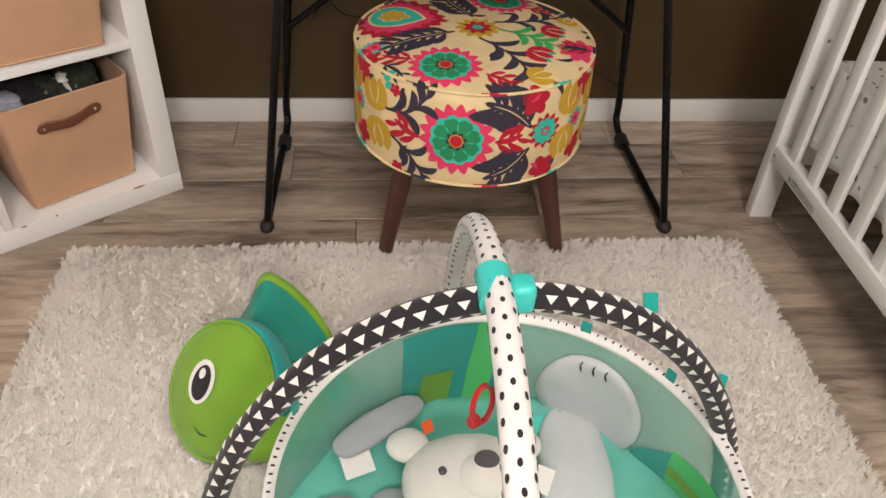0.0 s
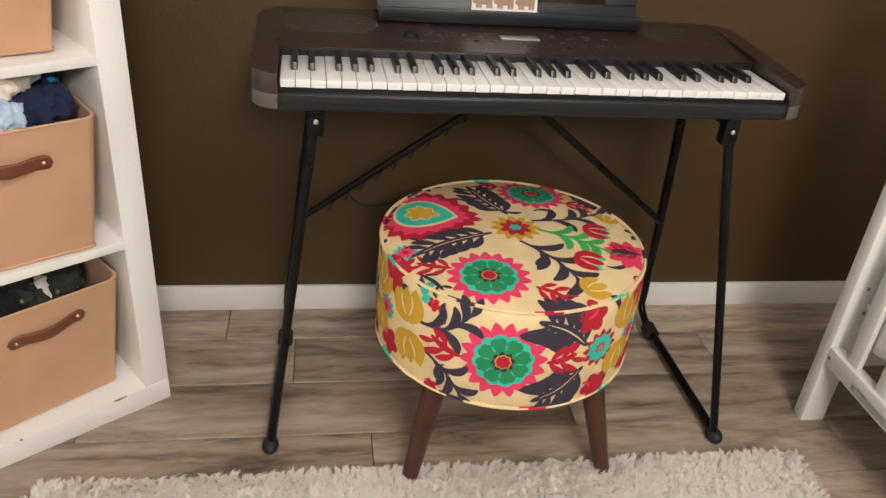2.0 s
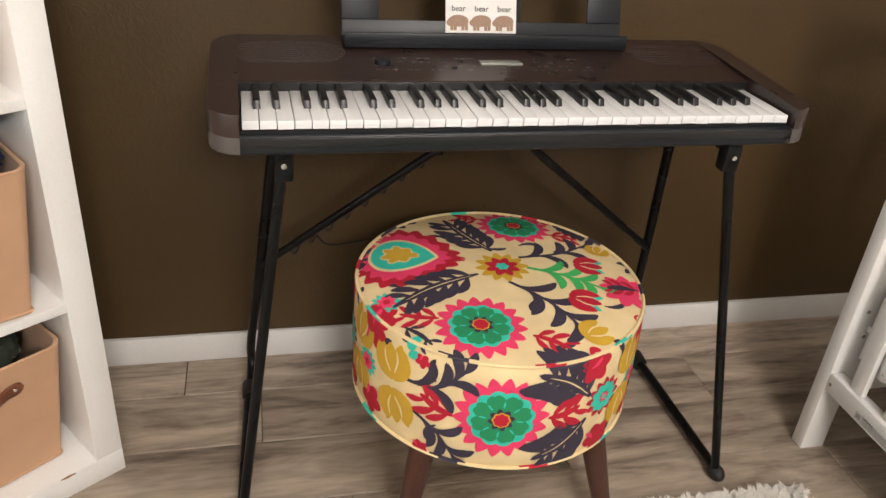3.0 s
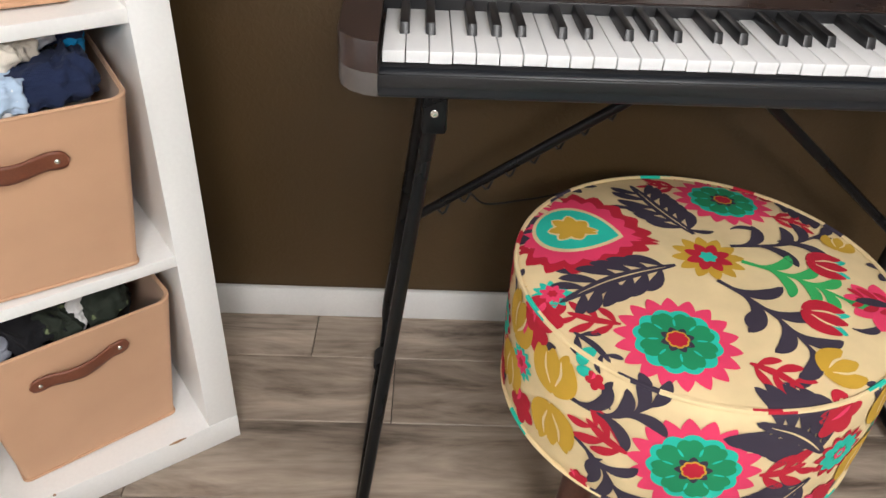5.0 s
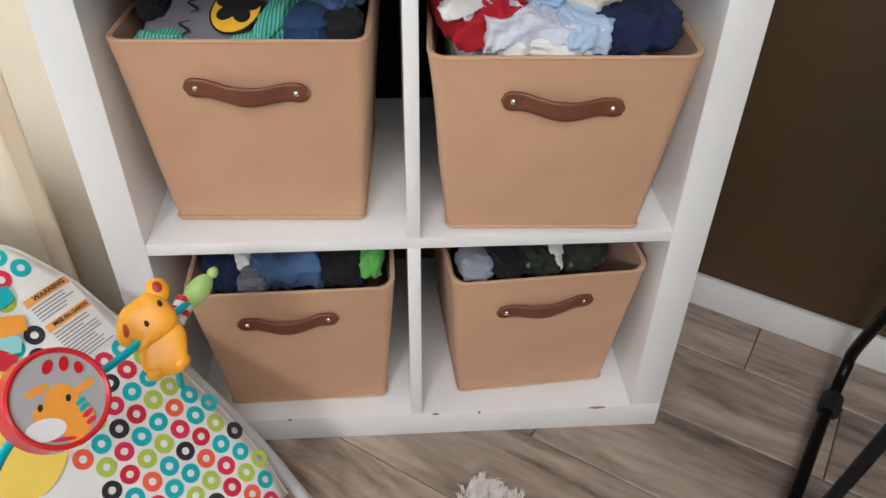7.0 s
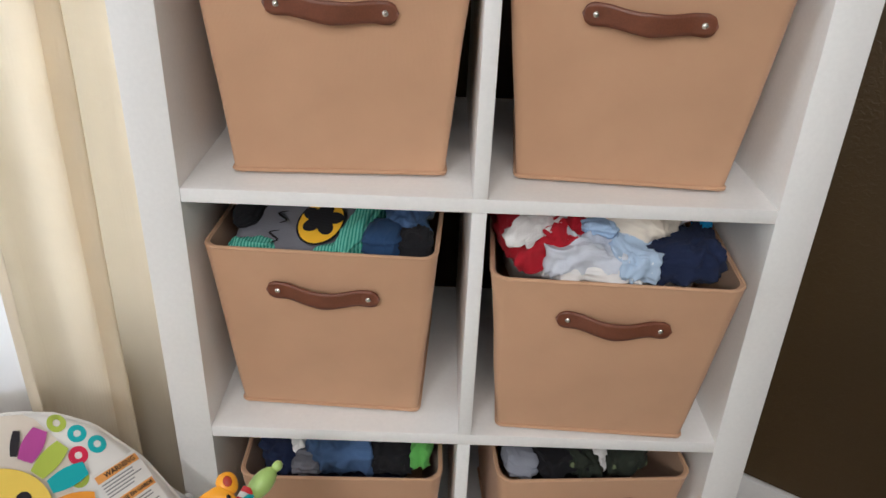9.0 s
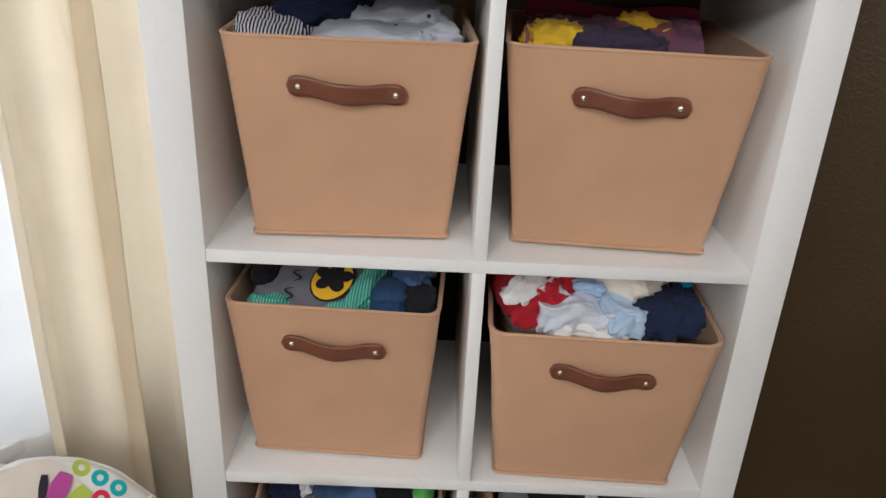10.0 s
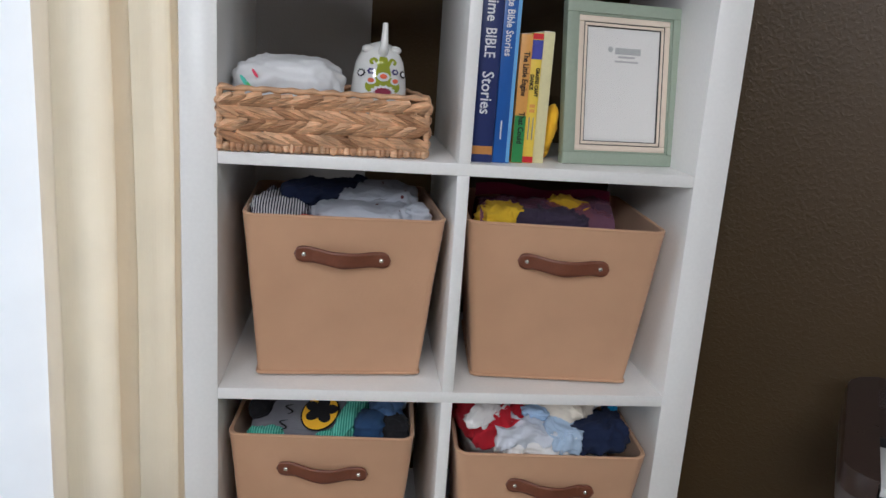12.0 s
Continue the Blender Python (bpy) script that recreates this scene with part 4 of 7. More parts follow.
for x in (-0.041, 0.0, 0.041):
    lettering("bear", 0.014, M_INK, card, pose(x, -0.0022, 0.040, 90))

stand = thing("keyboard_stand", "black folding steel keyboard stand", "stand", pose(0, 0, 0))
for side in (-1, 1):
    fx = 0.545 if side < 0 else 1.490
    tx = 0.638 if side < 0 else 1.352
    mid = 0.561 if side < 0 else 1.478
    f = bmesh.new()
    tube(f, [(fx, -0.507 if side < 0 else -0.528, 0.012), (tx, -0.482, 0.712)], 0.0088, 12)
    part("front_post", f, M_BLACKSTEEL, stand)
    r = bmesh.new()
    base = (fx, -0.507 if side < 0 else -0.528, 0.020)
    tube(r, curve_pts([base, (fx * 0.4 + mid * 0.6, -0.25, 0.026), (mid, -0.150, 0.030), (mid + 0.004 * -side, -0.100, 0.058), (mid * 0.93 + tx * 0.07, -0.104, 0.115), (mid * 0.6 + tx * 0.4, -0.175, 0.33), (tx * 0.97 + mid * 0.03, -0.292, 0.714)], 8), 0.0098, 12)
    part("bent_post", r, M_BLACKSTEEL, stand)
    k = bmesh.new()
    tube(k, [(mid, -0.185, 0.0275), (mid, -0.150, 0.030)], 0.0175, 12)
    part("collar", k, M_RUBBER, stand, "black locking collar")
    k = bmesh.new()
    blob(k, Matrix.Translation((base[0], base[1] - 0.002, 0.016)) @ Matrix.Diagonal((0.0165, 0.022, 0.016, 1)), 0, 1, 3)
    part("rubber_foot", k, M_RUBBER, stand)
    k = bmesh.new()
    box(k, (tx - 0.010, -0.494, 0.704), (tx + 0.010, -0.280, 0.7255), 0.003)
    part("top_bracket", k, M_RUBBER, stand)
    k = bmesh.new()
    box(k, (tx - 0.014, -0.4975, 0.675), (tx + 0.014, -0.470, 0.722), 0.005)
    part("clamp", k, M_BLACKSTEEL, stand, "steel clamp with bolt")
    k = bmesh.new()
    lathe(k, [(0.0042, 0.0), (0.0042, 0.002), (0.002, 0.003), (0.0001, 0.003)], 12)
    bmesh.ops.transform(k, matrix=pose(tx, -0.4985, 0.702, 90), verts=k.verts)
    part("bolt", k, M_STEEL, stand)
    b = bmesh.new()
    jx, jy = mid * 0.52 + tx * 0.48, -0.196
    tube(b, [(jx, jy, 0.362), (1.0, -0.300, 0.708)], 0.0078, 10)
    part("brace", b, M_BLACKSTEEL, stand)
part("cross_plate", blk((0.96, -0.32, 0.704), (1.04, -0.28, 0.7255), 0.003), M_RUBBER, stand)
cable = bmesh.new()
pts = []
a, c = Vector((0.640, -0.205, 0.385)), Vector((0.93, -0.275, 0.64))
for i in range(61):
    k = i / 60
    w = 9 * 2 * math.pi * k
    pts.append(a.lerp(c, k) + Vector((0.0, math.cos(w) * 0.0105, math.sin(w) * 0.0105)))
tube(cable, pts, 0.0019, 6)
tagged(part("power_cable", cable, M_RUBBER, None, angle=80), "thin black cable wound round the stand brace", "cable")
cable = bmesh.new()
tube(cable, curve_pts([(0.700, -0.215, 0.435), (0.735, -0.15, 0.375), (0.82, -0.08, 0.345), (0.98, -0.03, 0.345), (1.20, -0.02, 0.30), (1.5, -0.018, 0.11)], 10), 0.0018, 6)
tagged(part("power_cable", cable, M_RUBBER, None, angle=80), "thin black cable drooping towards the wall", "cable")
cable = bmesh.new()
tube(cable, curve_pts([(1.06, -0.24, 0.715), (1.15, -0.10, 0.655), (1.30, -0.08, 0.645), (1.45, -0.12, 0.66), (1.46, -0.20, 0.728)], 10), 0.0018, 6)
tagged(part("power_cable", cable, M_RUBBER, None, angle=80), "thin black cable hanging below the keyboard", "cable")


# ---- curtains at the window ----
M_LINEN = weave_mat("cream_linen", (0.93, 0.88, 0.785), 700, 0.95, 0.06, 0.5, 0.0, 0.62, 0.0, (0.985, 0.925, 0.80))
M_SHEER = weave_mat("white_voile", (0.90, 0.89, 0.87), 1400, 0.9, 0.03, 0.15, 0.0, 0.36, 0.03, (0.92, 0.90, 0.86))


def drape(y0, y1, x, folds, amp, z0, z1, seed, flare=0.0, lap=0.016, nu=220):
    """Cloth hung in deep uneven pleats; lap turns each pleat over its neighbour."""
    def fn(u, v):
        k = u * folds + 0.30 * noise.noise(Vector((u * folds * 0.9, seed, 0))) + 0.05 * noise.noise(Vector((u * 4, seed, v * 1.6)))
        ph = 2 * math.pi * k
        a = amp * (0.65 + 0.35 * (1 - v)) * (0.75 + 0.5 * noise.noise(Vector((math.floor(k) * 3.1, seed, v * 0.5))))
        w = math.sin(ph) + 0.22 * math.sin(2 * ph + 0.8)
        fine = 0.004 * noise.noise(Vector((u * 26, v * 1.1, seed))) + 0.0010 * noise.noise(Vector((u * 110, v * 3, seed)))
        return Vector((x + a * w + fine, y0 + (y1 - y0) * u * (1 + flare * (1 - v)) - lap * math.cos(ph + 0.7) + 0.004 * noise.noise(Vector((u * 9, v * 5, seed))), z0 + (z1 - z0) * v))
    return sheet(bmesh.new(), fn, nu, 46)


tagged(solid(part("curtain", drape(-0.575, -0.862, -0.462, 3.1, 0.048, 0.012, 2.28, 3.0, 0.06, 0.026), M_LINEN, None, angle=180), 0.0012), "cream linen curtain hanging in folds beside the shelf", "curtain")
tagged(part("sheer_curtain", drape(-0.800, -2.25, -0.517, 8.0, 0.020, 0.015, 2.28, 8.0, 0.0, 0.030, 300), M_SHEER, None, angle=180), "sheer white voile curtain lit by the window", "curtain")
rod = thing("curtain_rod", "slim metal curtain rod above the window", "curtain rod")
part("pole", tube(bmesh.new(), [(-0.50, -0.50, 2.30), (-0.50, -2.35, 2.30)], 0.010, 12), M_BLACKSTEEL, rod)
for y in (-0.56, -2.28):
    part("bracket", tube(bmesh.new(), [(X0, y, 2.30), (-0.50, y, 2.30)], 0.007, 8), M_BLACKSTEEL, rod)

# ---- crib ----
crib = thing("crib", "white painted wooden crib with slatted sides", "crib")
CX0, CX1, CY0, CY1, CT = 1.728, 2.462, -1.830, -0.446, 0.98
for x in (CX0, CX1 - 0.058):
    for y in (CY0, CY1 - 0.034):
        part("leg", blk((x, y, 0.0), (x + 0.058, y + 0.034, CT + 0.04), 0.004), M_CRIB, crib)
for y in (CY0 + 0.006, CY1 - 0.028):
    for z0, z1 in ((0.150, 0.245), (CT - 0.08, CT)):
        part("end_rail", blk((CX0 + 0.058, y, z0), (CX1 - 0.058, y + 0.022, z1), 0.003), M_CRIB, crib)
    for k in range(5):
        x = CX0 + 0.125 + k * 0.105
        part("slat", blk((x, y + 0.004, 0.245), (x + 0.034, y + 0.018, CT - 0.08), 0.003), M_CRIB, crib)
for x in (CX0 - 0.001, CX1 - 0.029):
    for z0, z1 in ((0.168, 0.213), (CT - 0.055, CT)):
        part("side_rail", blk((x, CY0 - 0.002, z0), (x + 0.030, CY1 - 0.036, z1), 0.004), M_CRIB, crib)
    y = CY1 - 0.082
    while y > CY0 + 0.06:
        part("slat", blk((x + 0.008, y - 0.034, 0.213), (x + 0.022, y, CT - 0.055), 0.003), M_CRIB, crib)
        y -= 0.0925
for x, z in ((1.758, 0.47), (1.778, 0.425), (1.760, 0.36), (1.772, 0.30)):
    k = bmesh.new()
    lathe(k, [(0.0042, 0.0), (0.0042, 0.0012), (0.0001, 0.0016)], 10)
    bmesh.ops.transform(k, matrix=pose(x, CY1 - 0.0342, z, 90), verts=k.verts)
    part("bolt_hole", k, M_GREYINK if z < 0.45 else M_STEEL, crib, "small hole for the mattress support")
k = bmesh.new()
lathe(k, [(0.004, 0.0), (0.004, 0.0012), (0.0001, 0.0016)], 10)
bmesh.ops.transform(k, matrix=pose(CX0 - 0.0008, CY1 - 0.045, 0.19, 0, -90), verts=k.verts)
part("bolt_head", k, M_STEEL, crib)
lab = bmesh.new()
rp = lambda s, t, h: Vector((CX0 - 0.0018 - h * 0.0004, s, t))
quad_print(lab, rp, [(-0.572, 0.174), (-0.700, 0.174), (-0.700, 0.192), (-0.572, 0.192)], 0, 0, 1)
for k in range(5):
    z = 0.177 + k * 0.0028
    quad_print(lab, rp, [(-0.592, z), (-0.696 + 0.008 * (k % 2), z), (-0.696 + 0.008 * (k % 2), z + 0.0012), (-0.592, z + 0.0012)], 1, 1, 1)
quad_print(lab, rp, [(-0.575, 0.178), (-0.587, 0.178), (-0.587, 0.189), (-0.575, 0.189)], 1, 1, 1)
part("warning_sticker", lab, [mat("grey_sticker", (0.55, 0.55, 0.54), 0.5, bump=0), M_GREYINK], crib, "grey printed sticker on the lower rail", smooth=False)
lettering("WARNING", 0.006, M_INK, crib, pose(CX0 - 0.0028, -0.606, 0.1905, 90, 0, -90))
M_SHEET = spot_mat("spotted_sheet", (0.76, 0.75, 0.73), (0.22, 0.21, 0.20), 34, 0.28)
bed = thing("crib_mattress", "crib mattress in a white sheet with grey leaf print", "mattress")
part("mattress", blk((CX0 + 0.036, CY0 + 0.04, 0.330), (CX1 - 0.036, CY1 - 0.05, 0.440), 0.02, 3), M_SHEET, bed)
part("support_board", blk((CX0 + 0.040, CY0 + 0.036, 0.316), (CX1 - 0.040, CY1 - 0.038, 0.3295), 0.002), M_CRIB, bed)


def skirt(u, v):
    y = CY1 - 0.055 + (CY0 + 0.10 - CY1) * u
    lo = 0.262 + 0.022 * noise.noise(Vector((y * 16, 0, 1)))
    z = 0.445 + (lo - 0.445) * v
    return Vector((CX0 + 0.033 + 0.006 * v * math.sin(y * 60 + 2 * math.sin(y * 21)) - 0.002 * v, y, z))


solid(part("sheet_edge", sheet(bmesh.new(), skirt, 140, 10), M_SHEET, bed, "loose hanging edge of the printed sheet", angle=180), 0.001)


# ---- baby gym with ball pit ----
def tone(name, rgb, **kw):
    return weave_mat(name, srgb(*rgb), 1300, 0.92, 0.06, 0.2, 0.2, **kw)


G_AQUA, G_TEAL, G_LIME = tone("aqua_fabric", (110, 192, 176)), tone("teal_fabric", (30, 160, 150)), tone("lime_fabric", (122, 168, 44))
G_WHITE, G_BLACK, G_GREY = tone("white_fabric", (238, 236, 232)), tone("black_fabric", (38, 33, 38)), tone("pale_grey_fabric", (206, 208, 210))
G_MIDGREY, G_GREEN, G_BEIGE = tone("grey_fabric", (170, 172, 178)), tone("bright_green_fabric", (80, 200, 110)), tone("beige_fabric", (216, 200, 176))
G_MESH = weave_mat("aqua_mesh", srgb(128, 212, 194), 2500, 0.8, 0.05, 0.3, 0.0, 0.25, 0.34)
G_TMESH = weave_mat("teal_mesh", srgb(40, 165, 150), 2500, 0.8, 0.05, 0.3, 0.0, 0.2, 0.22)
P_RED = mat("glossy_red_plastic", srgb(205, 30, 40), 0.25, var=0.04, bump=0)
P_ORANGE = tone("orange_ribbon", (240, 96, 40))
GC, GR, GZ = Vector((0.955, -1.405, 0.0)), 0.297, 0.300
gym = thing("play_gym", "round baby gym with crossed padded arches and mesh wall", "baby gym")
RUGZ = 0.030


def pit(u, v):
    a = 2 * math.pi * u
    r = 0.330 + (GR - 0.330) * v + 0.006 * math.sin(a * 9) * math.sin(math.pi * v) + 0.010 * noise.noise(Vector((math.cos(a) * 3, math.sin(a) * 3, v * 2)))
    return GC + Vector((r * math.cos(a), r * math.sin(a), RUGZ + 0.02 + (GZ - RUGZ - 0.02) * v))


part("mesh_wall", sheet(bmesh.new(), pit, 96, 8, 0, True), G_MESH, gym, "aqua mesh ball-pit wall", angle=180)
t = bmesh.new()
tube(t, [GC + Vector((GR * math.cos(k), GR * math.sin(k), GZ)) for k in (2 * math.pi * j / 96 for j in range(96))], 0.0085, 8, True, squash=0.7)
rim = part("rim_binding", t, G_WHITE, gym, "white binding with black dashes")
t = bmesh.new()
for j in range(150):
    a = 2 * math.pi * j / 150
    p = GC + Vector(((GR - 0.001) * math.cos(a), (GR - 0.001) * math.sin(a), GZ + 0.0082))
    box(t, (-0.0022, -0.0011, -0.0012), (0.0026, 0.0011, 0.0002), 0, 1, Matrix.Translation(p) @ pose(0, 0, 0, 0, 0, math.degrees(a)))
part("dash_print", t, G_BLACK, rim, smooth=False)
# floor mat, slightly quilted, rising to the wall


def mat_z(x, y):
    d = math.hypot(x - GC.x, y - GC.y) / 0.33
    return RUGZ + 0.020 + 0.030 * d ** 3 + 0.014 * noise.noise(Vector((x * 9, y * 9, 2.2))) + 0.010 * max(0, 1 - 5 * abs(noise.noise(Vector((x * 6, y * 6, 8.2))))) ** 2 + 0.005 * noise.noise(Vector((x * 26, y * 26, 5)))


m = bmesh.new()
sheet(m, lambda u, v: (lambda r, a: Vector((GC.x + r * math.cos(a), GC.y + r * math.sin(a), mat_z(GC.x + r * math.cos(a), GC.y + r * math.sin(a)))))(0.001 + 0.328 * v, 2 * math.pi * u), 72, 24, 0, True)
solid(part("padded_mat", m, G_AQUA, gym, "aqua quilted mat", angle=180), 0.02, -1)


def mat_put(s, t, h):
    return Vector((s, t, mat_z(s, t) + 0.002 + 0.0006 * h))


def wall_put(s, z, h):
    a = s
    k = (z - RUGZ - 0.02) / (GZ - RUGZ - 0.02)
    p = pit(a / (2 * math.pi) % 1.0, min(max(k, 0), 1))
    q = Vector((GC.x - p.x, GC.y - p.y, 0)).normalized()
    return p + q * (0.002 + 0.0008 * h)


# fabric panels sewn to the inside of the wall
w = bmesh.new()
quad_print(w, wall_put, [(1.95, 0.06), (1.45, 0.06), (1.50, 0.285), (2.00, 0.285)], 0, 0, 8)
quad_print(w, wall_put, [(1.62, 0.07), (1.42, 0.07), (1.44, 0.29), (1.58, 0.29)], 1, 1, 6)
quad_print(w, wall_put, [(1.88, 0.09), (1.70, 0.07), (1.68, 0.16), (1.86, 0.17)], 2, 2, 5)
quad_print(w, wall_put, [(0.45, 0.05), (-0.10, 0.05), (-0.10, 0.20), (0.42, 0.18)], 1, 1, 8)
quad_print(w, wall_put, [(0.43, 0.11), (-0.10, 0.12), (-0.10, 0.145), (0.42, 0.138)], 2, 2, 8)
quad_print(w, wall_put, [(0.70, 0.05), (0.44, 0.05), (0.42, 0.17), (0.62, 0.11)], 0, 1, 6)
part("sewn_panel", w, [G_TEAL, G_GREEN, G_LIME], gym, "teal and green sewn panels", angle=180)


def cushion_pad(name, cx, cy, sx, sy, sz, rot, material, parent, z=None, power=0.75, amp=0.004, label="", seed=0.0):
    b = bmesh.new()
    zz = mat_z(cx, cy) + sz * 0.6 if z is None else z
    blob(b, pose(cx, cy, zz, *rot) @ Matrix.Diagonal((sx, sy, sz, 1)), amp, 22, 4, seed, power)
    return part(name, b, material, parent, label, angle=180)


# soft pieces sewn to the mat
fl = bmesh.new()
disc_print(fl, wall_put, 0.93, 0.150, 1.0, 0, 7, 0, 0, 0, 0.30, 0.112, 5, 40)
for q in (0.86, 0.93, 1.00):
    stroke_print(fl, wall_put, [(q, 0.225), (q + 0.01, 0.238), (q, 0.250)], 0.004, 1, 9, 4)
solid(part("grey_flap", fl, [G_GREY, G_BLACK], gym, "pale grey rounded paw flap", angle=180), 0.006)
cushion_pad("grey_leg", 1.105, -1.265, 0.060, 0.150, 0.020, (0, 6, -6), G_GREY, gym, label="pale grey padded leg")
cushion_pad("grey_fold", 0.795, -1.180, 0.085, 0.026, 0.012, (10, 0, 35), G_MIDGREY, gym, 0.135, label="grey fold with stitched claws")
cushion_pad("grey_ear", 0.735, -1.330, 0.045, 0.060, 0.022, (0, 0, 20), G_MIDGREY, gym, label="grey padded ear")
cushion_pad("grey_body", 0.800, -1.330, 0.050, 0.080, 0.018, (0, 0, -30), G_MIDGREY, gym)
s = bmesh.new()
quad_print(s, mat_put, [(1.020, -1.215), (1.105, -1.215), (1.105, -1.130), (1.000, -1.140)], 0, 6, 6)
part("aqua_patch", s, tone("bright_aqua_fabric", (92, 204, 190)), gym, angle=180)
for cx, cy, zz, ang in ((0.760, -1.235, 0.115, 20), (1.035, -1.275, 0.115, -28)):
    s = box(bmesh.new(), (-0.024, -0.020, -0.0006), (0.024, 0.020, 0.0006), 0, 1, pose(cx, cy, zz, 28, 0, ang))
    for k in range(4):
        box(s, (-0.018, -0.014 + k * 0.006, 0.0007), (0.014, -0.012 + k * 0.006, 0.0009), 0, 1, pose(cx, cy, zz, 28, 0, ang))
    part("care_label", s, M_PAPER, gym, "white sewn care label with print", smooth=False)
for a in (1.03, 0.55, 2.72, 2.05):
    k = box(bmesh.new(), (-0.008, -0.002, -0.006), (0.008, 0.002, 0.020), 0.001, 1, Matrix.Translation(GC + Vector((GR * math.cos(a), GR * math.sin(a), GZ + 0.004))) @ pose(0, 0, 0, 0, 0, math.degrees(a) + 90))
    part("ribbon_tag", k, G_TEAL, gym, "teal ribbon loop")


def arch(center, ax, a, b, n=64):
    """A half ellipse over center along the direction ax."""
    return [center + ax * (a * math.cos(math.pi * (1 - k / n))) + Vector((0, 0, RUGZ + (b - RUGZ) * math.sin(math.pi * (1 - k / n)))) for k in range(n + 1)]


def arch_put(line, radius):
    ln = [0.0]
    for p, q in zip(line, line[1:]):
        ln.append(ln[-1] + (q - p).length)

    def put(s, ang, h):
        s = min(max(s, 0.0), ln[-1] - 1e-6)
        i = max(k for k in range(len(ln)) if ln[k] <= s)
        i = min(i, len(line) - 2)
        f = (s - ln[i]) / (ln[i + 1] - ln[i])
        p, d = line[i].lerp(line[i + 1], f), (line[i + 1] - line[i]).normalized()
        side = d.cross(Vector((0, 0, 1))).normalized()
        up = side.cross(d)
        return p + (up * math.cos(ang) + side * math.sin(ang)) * (radius + 0.0006 + 0.0003 * h)
    return put, ln[-1]


line = arch(Vector((0.930, -1.352, 0)), Vector((0.998, 0.06, 0)), 0.380, 0.572)
black = part("black_arch", tube(bmesh.new(), line, 0.0168, 18), G_BLACK, gym, "black padded arch printed with white triangles", angle=180)
put, total = arch_put(line, 0.0168)
tri = bmesh.new()
n = int(total / 0.0225)
for i in range(n):
    for j in range(5):
        s0, an = (i + 0.5 * (j % 2) + 0.5) * total / n, (j - 2) * 0.95
        a0 = 0.30
        flip = 1 if (i + j) % 2 else 1
        w = 0.0072
        vs = [tri.verts.new(put(s0 - w, an - 0.24, 1)), tri.verts.new(put(s0 + w, an - 0.24, 1)), tri.verts.new(put(s0, an + 0.34, 1)), tri.verts.new(put(s0, an - 0.24, 1.5))]
        tri.faces.new((vs[0], vs[3], vs[2]))
        tri.faces.new((vs[3], vs[1], vs[2]))
part("triangle_print", tri, G_WHITE, black, smooth=False)
line = arch(Vector((0.918, -1.405, 0)), Vector((0.03, 1.0, 0)), 0.497, 0.592)
white = part("white_arch", tube(bmesh.new(), line, 0.0158, 18), G_WHITE, gym, "white padded arch printed with black dashes", angle=180)
put, total = arch_put(line, 0.0158)
ds = bmesh.new()
rnd = random.Random(8)
n = int(total / 0.024)
for i in range(n):
    for j in range(7):
        s0, an = (i + 0.5 * (j % 2) + 0.5) * total / n, (j - 3) * 0.80 + rnd.uniform(-0.1, 0.1)
        tilt = rnd.uniform(-0.25, 0.25)
        pts = [(0.0042 * math.cos(k), 0.17 * math.sin(k)) for k in (2 * math.pi * q / 8 for q in range(8))]
        c = ds.verts.new(put(s0, an, 1.4))
        ring = [ds.verts.new(put(s0 + x + y * tilt * 0.012, an + y, 1)) for x, y in pts]
        for q in range(8):
            ds.faces.new((c, ring[q], ring[(q + 1) % 8]))
part("dash_print", ds, G_BLACK, white, smooth=False)
k = bmesh.new()
tube(k, [Vector((0.918, -1.352 + d, 0.585)) for d in (-0.024, -0.008, 0.008, 0.024)], lambda q: 0.0200, 18)
P_AQUA = mat("aqua_plastic", srgb(72, 208, 200), 0.35, var=0.04, bump=0)
part("arch_clip", k, P_AQUA, gym, "aqua plastic clip joining both arches")
k = bmesh.new()
box(k, (0.932, -1.372, 0.562), (0.960, -1.340, 0.600), 0.008, 3)
part("clip_button", k, P_AQUA, gym)
for s, sx in ((0.67, 1), (0.80, 1)):
    p = arch(Vector((0.930, -1.352, 0)), Vector((0.998, 0.06, 0)), 0.380, 0.572)[int(s * 64)]
    k = box(bmesh.new(), (-0.009, -0.0012, 0.0), (0.009, 0.0012, 0.024), 0.001, 1, Matrix.Translation(p + Vector((0, 0.012, 0.012))) @ pose(0, 0, 0, -35, 0, -25 if s > 0.7 else 0))
    part("ribbon_tag", k, G_TEAL, gym, "teal ribbon loop")

# teething ring hanging from the white arch
k = bmesh.new()
ring = [Vector((0.900 + 0.011 * math.cos(a), -1.442 + 0.004 * math.cos(a), 0.505 + 0.030 * math.sin(a))) for a in (2 * math.pi * j / 24 for j in range(24))]
tube(k, ring, 0.0032, 8, True)
toy = thing("hanging_toy", "red plastic ring toy hanging from the arch", "toy")
part("ring", k, P_RED, toy)
part("strap", tube(bmesh.new(), [(0.9065, -1.440, 0.535), (0.914, -1.440, 0.575)], 0.0065, 8, squash=0.4), G_TEAL, toy, "teal fabric loop")
k = bmesh.new()
blob(k, Matrix.Translation((0.893, -1.442, 0.478)) @ Matrix.Diagonal((0.008, 0.006, 0.012, 1)), 0, 1, 2)
part("charm", k, P_RED, toy)

